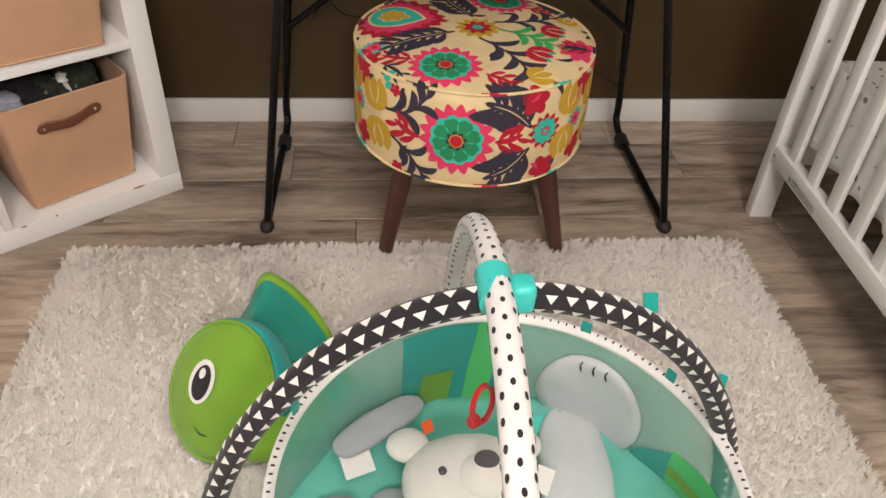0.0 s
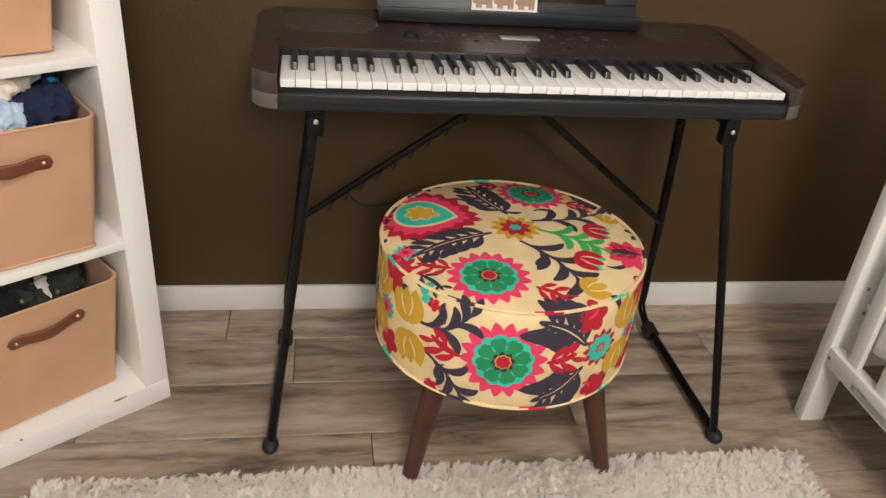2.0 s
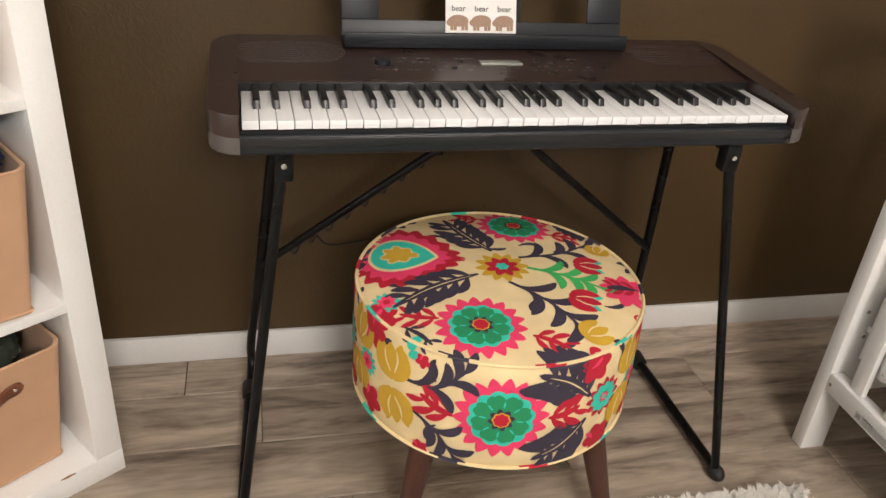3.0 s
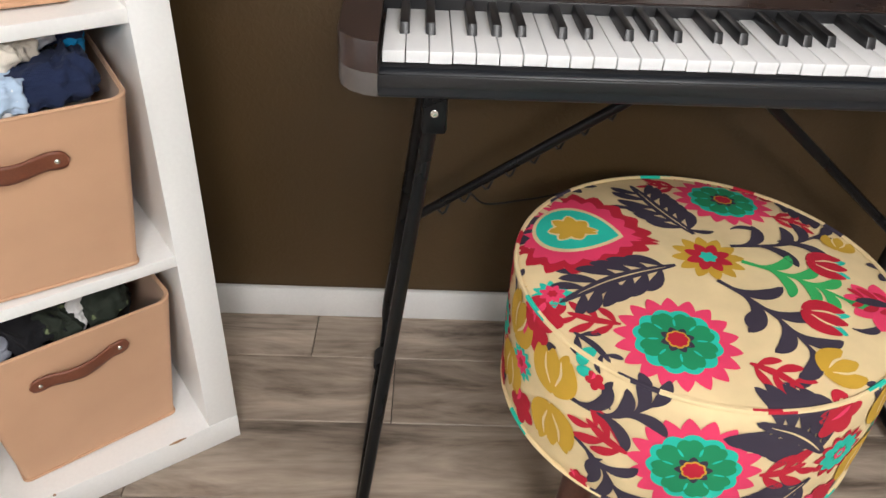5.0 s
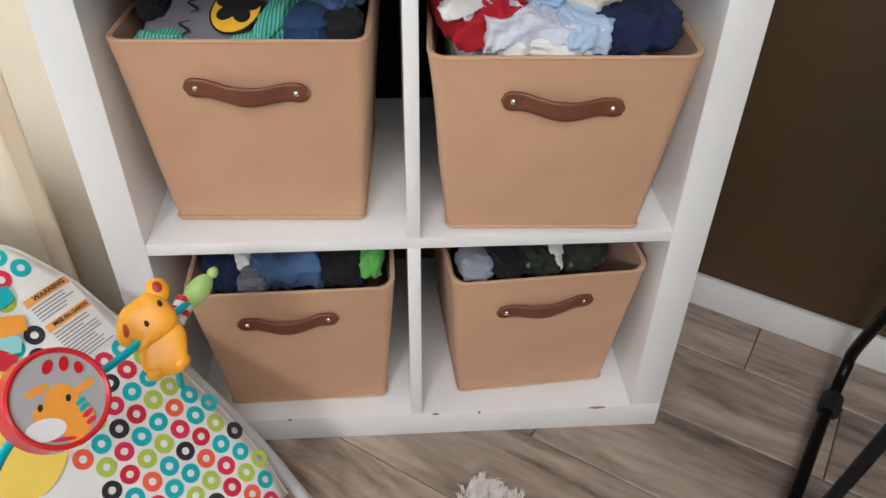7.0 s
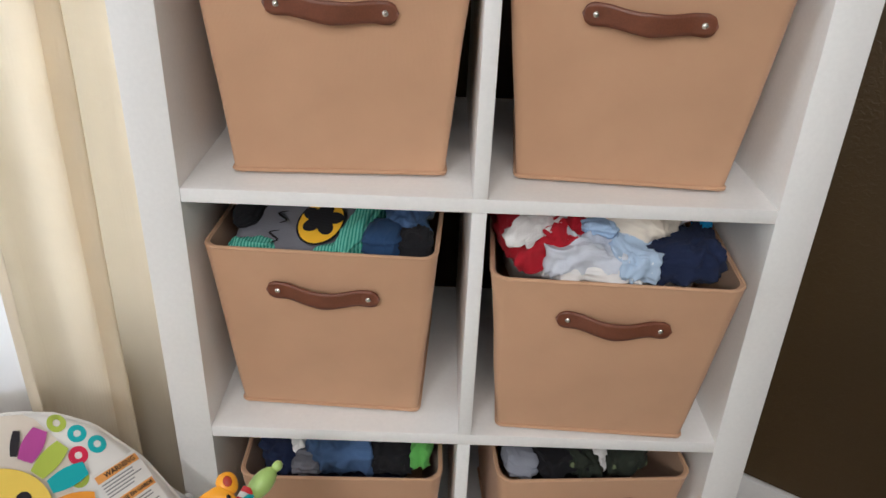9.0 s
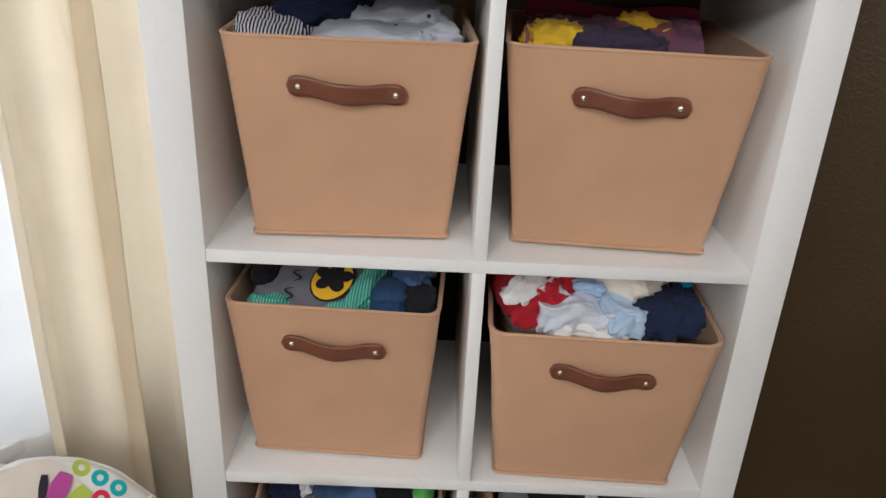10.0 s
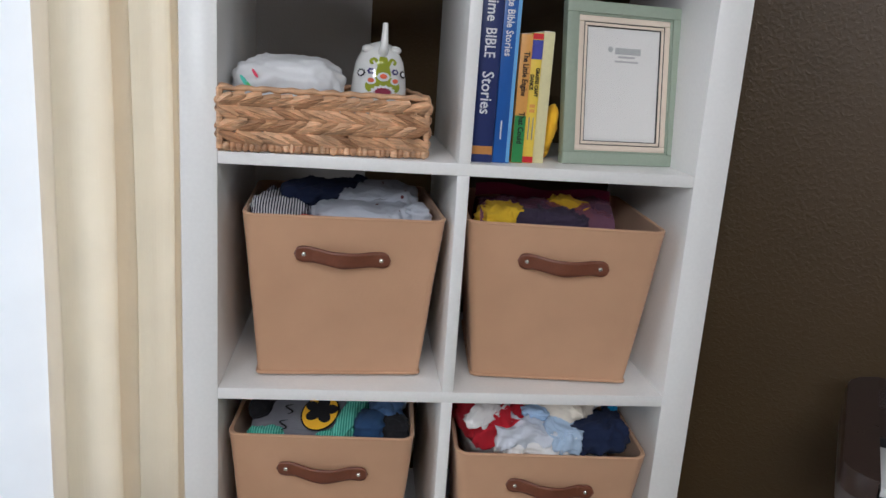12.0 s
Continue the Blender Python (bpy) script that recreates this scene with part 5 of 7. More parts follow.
# polar bear pillow, one plain soft toy
k = bmesh.new()
bz = 0.125
blob(k, pose(0.925, -1.285, bz, 0, 0, 4) @ Matrix.Diagonal((0.098, 0.078, 0.052, 1)), 0.003, 14, 4, 1.0, 0.9, 0)
blob(k, pose(0.838, -1.222, bz + 0.012) @ Matrix.Diagonal((0.034, 0.030, 0.018, 1)), 0.001, 20, 3, 2.0, 1, 0)
blob(k, pose(1.015, -1.225, bz + 0.006) @ Matrix.Diagonal((0.034, 0.030, 0.018, 1)), 0.001, 20, 3, 3.0, 1, 0)
blob(k, pose(0.945, -1.300, bz + 0.034) @ Matrix.Diagonal((0.045, 0.040, 0.030, 1)), 0.001, 20, 3, 4.0, 1, 0)
blob(k, pose(0.950, -1.288, bz + 0.062) @ Matrix.Diagonal((0.019, 0.016, 0.008, 1)), 0, 1, 3, 0, 1, 1)
for x in (0.885, 1.000):
    blob(k, pose(x, -1.296, bz + 0.050) @ Matrix.Diagonal((0.0065, 0.0075, 0.004, 1)), 0, 1, 2, 0, 1, 1)
tagged(part("plush_bear", k, [tone("white_plush", (236, 232, 226)), tone("dark_grey_felt", (88, 84, 88))], None, angle=180), "white plush bear pillow lying on the mat", "soft toy")
k = box(bmesh.new(), (-0.009, -0.0015, -0.004), (0.009, 0.0015, 0.016), 0.001, 1, pose(0.872, -1.205, 0.150, -40, 0, 30))
part("ribbon_tag", k, P_ORANGE, gym, "orange ribbon loop")

# ---- turtle toy bag beside the gym ----
turtle = thing("turtle_bag", "green turtle-faced toy bag with teal mesh, slumped on rug", "toy bag")
F0 = pose(0.535, -1.095, 0.128, 52, 0, -34)


def face(u, v):
    a = 2 * math.pi * u
    r = v
    x, y = 0.098 * r * math.cos(a), 0.118 * r * math.sin(a)
    return F0 @ Vector((x, y, 0.030 * (1 - r * r) + 0.003 * noise.noise(Vector((x * 30, y * 30, 0)))))


ff = part("face", sheet(bmesh.new(), lambda u, v: face(u, 0.002 + 0.998 * v), 40, 10, 0, True), G_LIME, turtle, "lime green face panel", angle=180)
solid(ff, 0.004, -1)
fp = lambda s, t, h: F0 @ Vector((s, t, 0.030 * (1 - (s / 0.098) ** 2 - (t / 0.118) ** 2) + 0.004 + 0.0006 * h))
e = bmesh.new()
disc_print(e, fp, -0.020, 0.012, 0.031, 0, 0, 0, 0, 0, 0.82, 1.2, 4, 32)
disc_print(e, fp, -0.019, 0.011, 0.025, 1, 1, 0, 0, 0, 0.72, 1.2, 4, 32)
disc_print(e, fp, -0.022, 0.026, 0.008, 0, 2, 0, 0, 0, 0.8, 1.1, 2, 16)
stroke_print(e, fp, [(-0.010, -0.062), (0.004, -0.070), (0.020, -0.068)], 0.0014, 1, 1, 5)
part("eye", e, [G_WHITE, G_BLACK], turtle, "white and black embroidered eye", angle=180)
# mesh saddle from the face to the rear panel, with a fold
BK = [Vector((0.590, -0.920, 0.205)), Vector((0.640, -0.935, 0.195)), Vector((0.700, -0.990, 0.150)), Vector((0.745, -1.070, 0.075))]


def saddle(u, v):
    a = math.pi * (0.98 - 0.98 * u)
    f = F0 @ Vector((0.098 * math.cos(a), 0.118 * math.sin(a), 0.0))
    line = curve_pts([Vector((0.520, -0.920, 0.05))] + BK, 10)
    b = line[min(int(u * (len(line) - 1)), len(line) - 1)]
    p = f.lerp(b, v)
    p.z += -0.060 * math.sin(math.pi * v) * (0.35 + 0.65 * math.sin(math.pi * u)) + 0.022 * math.exp(-((u - 0.36) / 0.10) ** 2) * math.sin(math.pi * v) + 0.006 * noise.noise(Vector((u * 9, v * 9, 3)))
    return p


part("mesh_saddle", sheet(bmesh.new(), saddle, 40, 14), G_TMESH, turtle, "teal see-through mesh", angle=180)
# teal cap over the brow, gathered towards the back
def brow(u, v):
    a = math.radians(172 - 158 * u)
    k = 1.0 - 0.22 * v * v + 0.05 * math.sin(math.pi * v)
    p = F0 @ Vector((0.099 * math.cos(a) * k, 0.119 * math.sin(a) * k, -0.006 - 0.088 * v))
    return p + Vector((0, 0, 0.006 * noise.noise(Vector((u * 7, v * 5, 2))) - 0.030 * v * v * (0.4 + 0.6 * u)))


solid(part("brow", sheet(bmesh.new(), brow, 30, 12), tone("teal_sheen_fabric", (44, 172, 170)), turtle, "teal brow cap", angle=180), 0.003)
t = bmesh.new()
tube(t, [face(j / 48, 1.0) for j in range(48)], 0.0034, 6, True)
part("face_piping", t, G_LIME, turtle, angle=180)


def rear(u, v):
    line = curve_pts([Vector((0.560, -0.915, 0.06))] + BK, 10)
    t = line[int(u * (len(line) - 1))]
    return Vector((t.x + 0.010 * v, t.y + 0.012 + 0.035 * v, max(t.z + 0.004 - (t.z - RUGZ) * v, RUGZ)))


solid(part("rear_panel", sheet(bmesh.new(), rear, 40, 6), G_LIME, turtle, "lime green rear panel", angle=180), 0.014)
k = bmesh.new()
blob(k, pose(0.610, -1.075, 0.065) @ Matrix.Diagonal((0.105, 0.110, 0.045, 1)), 0.008, 12, 3, 4.0, 0.85)
part("bag_body", k, G_LIME, turtle, "lime green underside", angle=180)

# ---- baby bouncer ----
U0, DU, NN = Vector((-0.47, 0, 0.545)), Vector((0.743, 0, -0.669)), Vector((0.669, 0, 0.743))
YC = -1.02
HW = ((0.072, 0.004), (0.078, 0.060), (0.090, 0.086), (0.114, 0.121), (0.148, 0.149), (0.22, 0.178), (0.30, 0.188), (0.38, 0.203), (0.46, 0.209), (0.54, 0.209), (0.60, 0.200))


def half(u):
    for (a, x), (b, y) in zip(HW, HW[1:]):
        if u <= b:
            return x + (y - x) * max(0, (u - a) / (b - a))
    return HW[-1][1]


def seat_put(u, dv, h):
    k = min(abs(dv) / half(u), 1.0)
    d = -0.016 * (1 - k ** 2) - 0.012 * k ** 8 + 0.003 * noise.noise(Vector((u * 16, dv * 16, 7)))
    return U0 + DU * u + Vector((0, YC + dv, 0)) + NN * (d + 0.0009 * h)


bouncer = thing("baby_bouncer", "baby bouncer seat in colourful ring-print cloth", "baby bouncer")
B_WHITE = tone("white_cotton", (240, 238, 234))
b = bmesh.new()
sheet(b, lambda i, j: seat_put(0.0725 + 0.527 * i ** 1.25, (j - 0.5) * 2 * half(0.0725 + 0.527 * i ** 1.25), 0), 60, 28)
solid(part("seat_pad", b, B_WHITE, bouncer, "white cotton seat pad", angle=180), 0.022, -1)
BC = [tone("cream_canvas", (232, 222, 208)), tone("yellow_print", (246, 214, 92)), tone("orange_print", (246, 164, 50)), tone("red_print", (200, 32, 52)), tone("coral_print", (236, 96, 64)), tone("turquoise_print", (48, 178, 184)),
      tone("lime_print", (182, 200, 76)), tone("purple_print", (186, 78, 160)), tone("charcoal_print", (44, 40, 46)), tone("sky_print", (156, 216, 214)), B_WHITE, tone("pink_red_print", (214, 40, 80))]
p = bmesh.new()
rnd = random.Random(21)
cols = (5, 3, 6, 5, 4, 8, 6, 11, 5)
inner = lambda u: 0.110 - 0.056 * min(max((u - 0.15) / 0.137, 0), 1.1) if u > 0.15 else 0.106 - (0.15 - u) * 0.25
count = 0
for i in range(21):
    for j in range(17):
        u, dv = 0.098 + i * 0.0245, -0.205 + j * 0.0255 + (0.0127 if i % 2 else 0)
        if abs(dv) > half(u) - 0.001 or abs(dv) < inner(u) - 0.004 or (0.194 < u < 0.314 and 0.102 < dv < 0.184):
            continue
        count += 1
        ring_print(p, seat_put, u, dv, 0.0044, 0.0112, cols[(count * 5 + i) % 9], 1, 1.0 + 0.1 * rnd.random())
tagged(part("ring_print", p, BC, bouncer, "multicoloured printed rings", angle=180), kind="stuff")
p = bmesh.new()
n = 24
us = [0.080 + 0.300 * (k / n) for k in range(n + 1)]
rows = [[p.verts.new(seat_put(u, (q / 6 - 1) * min(inner(u), half(u) - 0.003), 2)) for q in range(13)] for u in us]
for a, c in zip(rows, rows[1:]):
    for q in range(12):
        p.faces.new((a[q], a[q + 1], c[q + 1], c[q])).material_index = 0
face_u, face_v = 0.188, 0.004
for du, dv, ang, mi, ln in ((-0.068, 0.058, 2.55, 8, 0.030), (-0.056, 0.073, 2.2, 7, 0.040), (-0.030, 0.080, 1.92, 6, 0.044), (0.000, 0.086, 1.5, 5, 0.044), (0.031, 0.078, 1.15, 2, 0.044), (0.047, 0.066, 0.85, 9, 0.034), (0.055, 0.048, 0.62, 3, 0.044), (0.062, 0.020, 0.25, 4, 0.042)):
    for sg in (1, -1):
        u, v = face_u + du, face_v + dv * sg
        a = ang * sg
        stroke_print(p, seat_put, [(u - 0.5 * ln * math.cos(a), v - 0.5 * ln * math.sin(a)), (u, v), (u + 0.5 * ln * math.cos(a), v + 0.5 * ln * math.sin(a))], 0.012 if mi != 8 else 0.005, mi, 6, 5, lambda k: 0.55 + 0.45 * math.sin(math.pi * min(k * 0.8 + 0.1, 1)))
disc_print(p, seat_put, 0.300, 0.0, 0.085, 1, 3, 0, 0, 0, 1.1, 0.85, 5, 40)
disc_print(p, seat_put, face_u, face_v, 0.060, 1, 8, 0, 0, 0, 1, 1, 4, 40)
disc_print(p, seat_put, face_u + 0.034, face_v, 0.028, 10, 9, 0, 0, 0, 1, 1.2, 3, 28)
for sg in (1, -1):
    disc_print(p, seat_put, face_u - 0.006, face_v + 0.034 * sg, 0.0085, 8, 9, 0, 0, 0, 1, 1, 2, 20)
disc_print(p, seat_put, face_u + 0.022, face_v, 0.008, 8, 10, 0, 0, 0, 0.8, 1.3, 2, 18)
part("face_print", p, BC, bouncer, "sunny yellow face with a rainbow mane", angle=180)
# warning label
p = bmesh.new()
quad_print(p, seat_put, [(0.203, 0.112), (0.203, 0.174), (0.305, 0.174), (0.305, 0.112)], 0, 3, 6)
for u0, u1 in ((0.2065, 0.2165), (0.2440, 0.2540)):
    quad_print(p, seat_put, [(u0, 0.114), (u0, 0.172), (u1, 0.172), (u1, 0.114)], 1, 4, 6)
for k in range(20):
    u = 0.2195 + k * 0.0042
    if 0.240 < u < 0.256 or u > 0.302:
        continue
    v1 = 0.168 - 0.018 * rnd.random()
    quad_print(p, seat_put, [(u, 0.116), (u, v1), (u + 0.0017, v1), (u + 0.0017, 0.116)], 2, 4, 4)
label_part = part("warning_label", p, [M_PAPER, mat("orange_ink", srgb(240, 170, 90), 0.8, bump=0), M_GREYINK], bouncer, "white warning label with orange headings", smooth=False)
for word, u, size in (("WARNING", 0.2115, 0.0088), ("MISE EN GARDE", 0.2490, 0.0066)):
    o = seat_put(u, 0.145, 6.5)
    e1, e2 = (seat_put(u, 0.155, 6.5) - o).normalized(), (seat_put(u - 0.01, 0.145, 6.5) - o).normalized()
    e3 = e1.cross(e2)
    mm = Matrix((e1, e2, e3)).transposed().to_4x4()
    mm.translation = o
    lettering(word, size, M_INK, label_part, mm, 0.0002)
edge = bmesh.new()
pts = [seat_put(0.0725 + 0.527 * (k / 40) ** 1.25, half(0.0725 + 0.527 * (k / 40) ** 1.25), -8) for k in range(41)]
tube(edge, pts, 0.006, 8)
part("edge_binding", edge, B_WHITE, bouncer)
M_TUBE = mat("pale_grey_tube", (0.62, 0.62, 0.62), 0.3, var=0.04, bump=0)
for sg, y in ((1, -0.792), (-1, -1.248)):
    f = bmesh.new()
    tube(f, curve_pts([(0.020, y, 0.022), (-0.04, y + 0.004 * sg, 0.085), (-0.14, y + 0.002 * sg, 0.185), (-0.27, y - 0.02 * sg, 0.300), (-0.40, y - 0.10 * sg, 0.420)], 8), 0.0085, 10)
    part("frame_tube", f, M_TUBE, bouncer, "pale grey steel tube")
    f = bmesh.new()
    tube(f, curve_pts([(0.020, y, 0.022), (-0.10, y, 0.0095), (-0.34, y, 0.0095), (-0.44, y, 0.030), (-0.40, y, 0.120), (-0.30, y - 0.005 * sg, 0.290)], 8), 0.0085, 10)
    part("frame_tube", f, M_TUBE, bouncer, "pale grey steel tube")
    f = bmesh.new()
    blob(f, pose(0.022, y, 0.020) @ Matrix.Diagonal((0.022, 0.016, 0.019, 1)), 0, 1, 3)
    part("rubber_foot", f, P_RED, bouncer, "red rubber foot")
# toy bar: cord, mirror, elephant-eared bear and bulb-ended rattle
bar = thing("toy_bar", "teal toy bar with mirror, yellow bear and rattle", "toy")
P_TEAL = mat("teal_plastic_cord", srgb(36, 184, 196), 0.4, var=0.04, bump=0)
cord = [(-0.108, -0.822, 0.452), (-0.098, -0.880, 0.463), (-0.088, -0.945, 0.470), (-0.082, -1.000, 0.482), (-0.078, -1.060, 0.482), (-0.040, -1.130, 0.470), (-0.060, -1.200, 0.380), (-0.090, -1.235, 0.280)]
part("cord", tube(bmesh.new(), curve_pts(cord, 8), 0.0042, 10), P_TEAL, bar, "teal plastic cord")
part("stem", tube(bmesh.new(), curve_pts([(-0.098, -0.880, 0.463), (-0.125, -0.862, 0.400), (-0.165, -0.838, 0.285)], 6), 0.0042, 8), P_TEAL, bar)
EYE = Vector((0.40, -1.22, 1.03))


def facing(p, roll=0.0):
    return look(p, EYE, roll) @ pose(0, 0, 0, 0, 180, 0)


MP = facing(Vector((-0.052, -1.022, 0.515)), 6) @ pose(0, 0, 0, 0, 22, 0)
k = lathe(bmesh.new(), [(0.0385, 0.0035), (0.0408, 0.0050), (0.0430, 0.0035), (0.0436, -0.0220), (0.0400, -0.0235), (0.0385, -0.0235), (0.0385, 0.0035)], 56)
bmesh.ops.delete(k, geom=[f for f in k.faces if len(f.verts) > 4], context="FACES")
bmesh.ops.transform(k, matrix=MP, verts=k.verts)
part("mirror_rim", k, P_RED, bar, "glossy red rim", angle=40)
M_MIRROR = mat("toy_mirror", (0.70, 0.70, 0.72), 0.16, 0.35, var=0.04, bump=0)
k = lathe(bmesh.new(), [(0.0001, 0.002), (0.0384, 0.002), (0.0384, -0.020), (0.0001, -0.020)], 40)
bmesh.ops.transform(k, matrix=MP, verts=k.verts)
disc = part("mirror_disc", k, M_MIRROR, bar, "silvery mirror disc", angle=40)
mp = lambda s, t, h: MP @ pose(0, 0, 0, 0, 0, -16) @ Vector((s, t, 0.0023 + 0.0003 * h))


def sticker(name, material, shapes, label=""):
    b = bmesh.new()
    for i, (s, t, r, tilt, sx, sy) in enumerate(shapes):
        disc_print(b, mp, s, t, r, 0, 0.5 + 0.25 * i if material is BC[2] else 2.4 if material is M_INK else 2.0, tilt, 0, 0, sx, sy, 2, 20)
    part(name, b, material, disc, label, smooth=False)


sticker("animal_print", BC[2], ((0.002, -0.004, 0.016, 0.1, 0.9, 1.0), (-0.008, -0.013, 0.013, 0.3, 1.0, 0.8), (0.016, -0.022, 0.013, -0.6, 0.8, 1.3), (-0.018, 0.006, 0.007, 0.5, 1.5, 0.5), (0.020, 0.010, 0.007, 0.6, 1.5, 0.5)), "orange plain shape")
sticker("red_spot", P_RED, ((-0.010, 0.026, 0.0055, -0.3, 0.75, 1.2), (0.003, 0.029, 0.0055, 0, 0.75, 1.2), (0.015, 0.026, 0.0050, 0.3, 0.75, 1.1)))
sticker("white_muzzle", B_WHITE, ((-0.010, -0.026, 0.013, 0.2, 1.25, 0.72),))
sticker("black_eye", M_INK, ((-0.015, -0.008, 0.0026, 0, 0.8, 1.2), (0.007, 0.000, 0.0026, 0, 0.8, 1.2)))
sticker("teal_stripe", BC[5], ((0.017, -0.003, 0.0038, 0.7, 1.3, 0.6), (0.020, -0.008, 0.0038, 0.7, 1.3, 0.6)))
sticker("pink_bar", BC[11], ((0.023, -0.013, 0.0040, 0.7, 1.3, 0.6), (0.026, -0.019, 0.0038, 0.7, 1.3, 0.6), (0.004, -0.034, 0.0080, 0.1, 1.3, 0.22)))
P_YELLOW = mat("yellow_plastic", srgb(250, 172, 26), 0.36, var=0.03, bump=0)
P_DARKRED = mat("dark_red_plastic", srgb(176, 56, 36), 0.4, bump=0)
BP = facing(Vector((-0.0896, -0.8956, 0.467)))


def charm_piece(name, material, parent, x, y, z, sx, sy, sz, tilt=0.0, power=0.8, label=""):
    b = bmesh.new()
    blob(b, BP @ pose(x, y, z, 0, 0, tilt) @ Matrix.Diagonal((sx, sy, sz, 1)), 0, 1, 4, 0, power)
    return part(name, b, material, parent, label, angle=180)


bear = charm_piece("bear_charm", P_YELLOW, bar, 0.003, -0.019, 0, 0.0225, 0.0265, 0.0070, -12, 0.58, "yellow plastic bear body")
charm_piece("charm_head", P_YELLOW, bear, -0.003, 0.014, 0.001, 0.0245, 0.0240, 0.0100, 24, 0.62, "yellow head")
charm_piece("charm_ear", P_YELLOW, bear, -0.0235, 0.013, 0.000, 0.0105, 0.0210, 0.0080, -20, 0.9)
charm_piece("charm_ear", P_YELLOW, bear, 0.0120, 0.0400, 0.000, 0.0115, 0.0130, 0.0080, 10, 0.9)
charm_piece("inner_ear", P_DARKRED, bear, -0.0245, 0.012, 0.003, 0.0052, 0.0135, 0.0062, -16, 1.0)
charm_piece("inner_ear", P_DARKRED, bear, 0.0125, 0.0420, 0.003, 0.0066, 0.0080, 0.0062, 10, 1.0)
charm_piece("eye", M_INK, bear, -0.006, 0.0100, 0.0098, 0.0024, 0.0036, 0.0035, 10, 1.0)
charm_piece("eye", M_INK, bear, 0.0110, 0.0260, 0.0096, 0.0024, 0.0036, 0.0035, 10, 1.0)
charm_piece("charm_arm", P_YELLOW, bear, -0.012, -0.008, 0.004, 0.0110, 0.0058, 0.0066, 35, 0.9)
charm_piece("charm_foot", P_YELLOW, bear, -0.010, -0.040, 0.001, 0.0090, 0.0075, 0.0068, 10, 0.9)
charm_piece("charm_foot", P_YELLOW, bear, 0.016, -0.036, 0.001, 0.0090, 0.0070, 0.0068, 20, 0.9)
k = bmesh.new()
rp0, rp1 = (facing(q) @ Vector((-0.012, -0.006, 0)) for q in (Vector((-0.102, -0.852, 0.446)), Vector((-0.110, -0.808, 0.468))))
for j in range(4):
    tube(k, [rp0.lerp(rp1, 0.12 + j * 0.13), rp0.lerp(rp1, 0.25 + j * 0.13)], 0.0105, 12)
for i, f in enumerate(k.faces):
    f.material_index = 0 if (i // 14) % 2 else 1
part("rattle_body", k, [P_RED, M_PAPER], bar, "red and white striped body")
k = bmesh.new()
blob(k, facing(Vector((-0.108, -0.808, 0.474))) @ pose(-0.0115, -0.0185, 0, 0, 0, -48) @ Matrix.Diagonal((0.0125, 0.022, 0.0125, 1)), 0, 1, 3)
blob(k, facing(Vector((-0.108, -0.808, 0.474))) @ pose(0.008, -0.002, 0, 0, 0, -48) @ Matrix.Diagonal((0.006, 0.007, 0.006, 1)), 0, 1, 2)
part("rattle_bulb", k, mat("pale_green_plastic", srgb(172, 204, 116), 0.3, var=0.05, bump=0), bar, "pale green bulb", angle=180)


# ---- clothes in the bins ----
def garment(key, name, label, x, y, z, sx, sy, sz, material, rot=(0, 0, 0), amp=0.007, freq=34, power=0.80, seed=None):
    """A folded or rolled piece of clothing resting in a bin; z is measured from the bin's rim."""
    m, h = BINS[key]
    b = bmesh.new()
    under = "layer" in name
    if under:
        y, sy, amp = 0.134, 0.112, 0.003
    else:
        y -= 0.020 if key == "1L" else 0.034
    sd = seed if seed is not None else x * 91 + y * 57
    turn, r = pose(0, 0, 0, *rot), 1.0
    sz *= 0.85
    freq *= 1.15
    for v in bmesh.ops.create_icosphere(b, subdivisions=5, radius=1.0)["verts"]:
        d = Vector((math.copysign(abs(v.co.x) ** 0.68, v.co.x), math.copysign(abs(v.co.y) ** 0.68, v.co.y), math.copysign(abs(v.co.z) ** 0.55, v.co.z)))
        ang = math.atan2(v.co.y, v.co.x)
        wob = 1 + (0.20 * noise.noise(Vector((math.cos(ang) * 1.6, math.sin(ang) * 1.6, sd))) + 0.08 * noise.noise(Vector((math.cos(ang) * 4, math.sin(ang) * 4, sd + 5)))) * (1 if amp > 0.0035 else 0 if under else 0.3)
        d.x, d.y = d.x * wob, d.y * wob
        w = Vector((d.x * sx, d.y * sy, d.z * sz))
        nn = Vector((v.co.x / sx, v.co.y / sy, v.co.z / sz)).normalized()
        warp = Vector((noise.noise(w * 22 + Vector((sd, 0, 0))), noise.noise(w * 22 + Vector((0, sd, 7))), 0))
        flow = Vector((w.x * freq, w.y * freq * 0.40 + sd, w.z * freq * 0.9)) + warp * 1.1
        fold = max(0.0, 1 - 2.6 * abs(noise.noise(flow * 0.8))) ** 1.6 * 1.5 - 0.45
        fine = max(0.0, 1 - 2.8 * abs(noise.noise(flow * 1.9 + Vector((3, 1, sd))))) ** 1.6 * 1.6 - 0.45
        layers = math.sin(w.z * 780 + 2.5 * noise.noise(w * 30)) * (1 - abs(nn.z)) * 0.0018
        w += nn * (max(amp, 0.003) * (0.85 * fold + 0.42 * fine + 1.0 * noise.noise(flow * 0.4)) + layers)
        v.co = turn @ w
    ob = part(name, b, material, None, angle=180)
    sink = {"1L": 0.014, "1R": 0.006}.get(key, 0.0)
    ob.matrix_world = m @ Matrix.Translation((x, y, h + z - sink + (0.026 if under else 0.016)))
    return tagged(ob, label, "clothing", "folded baby clothes")


def fabric(name, rgb, var=0.10):
    return weave_mat(name, srgb(*rgb), 1100, 0.95, var, 0.35, 0.02)


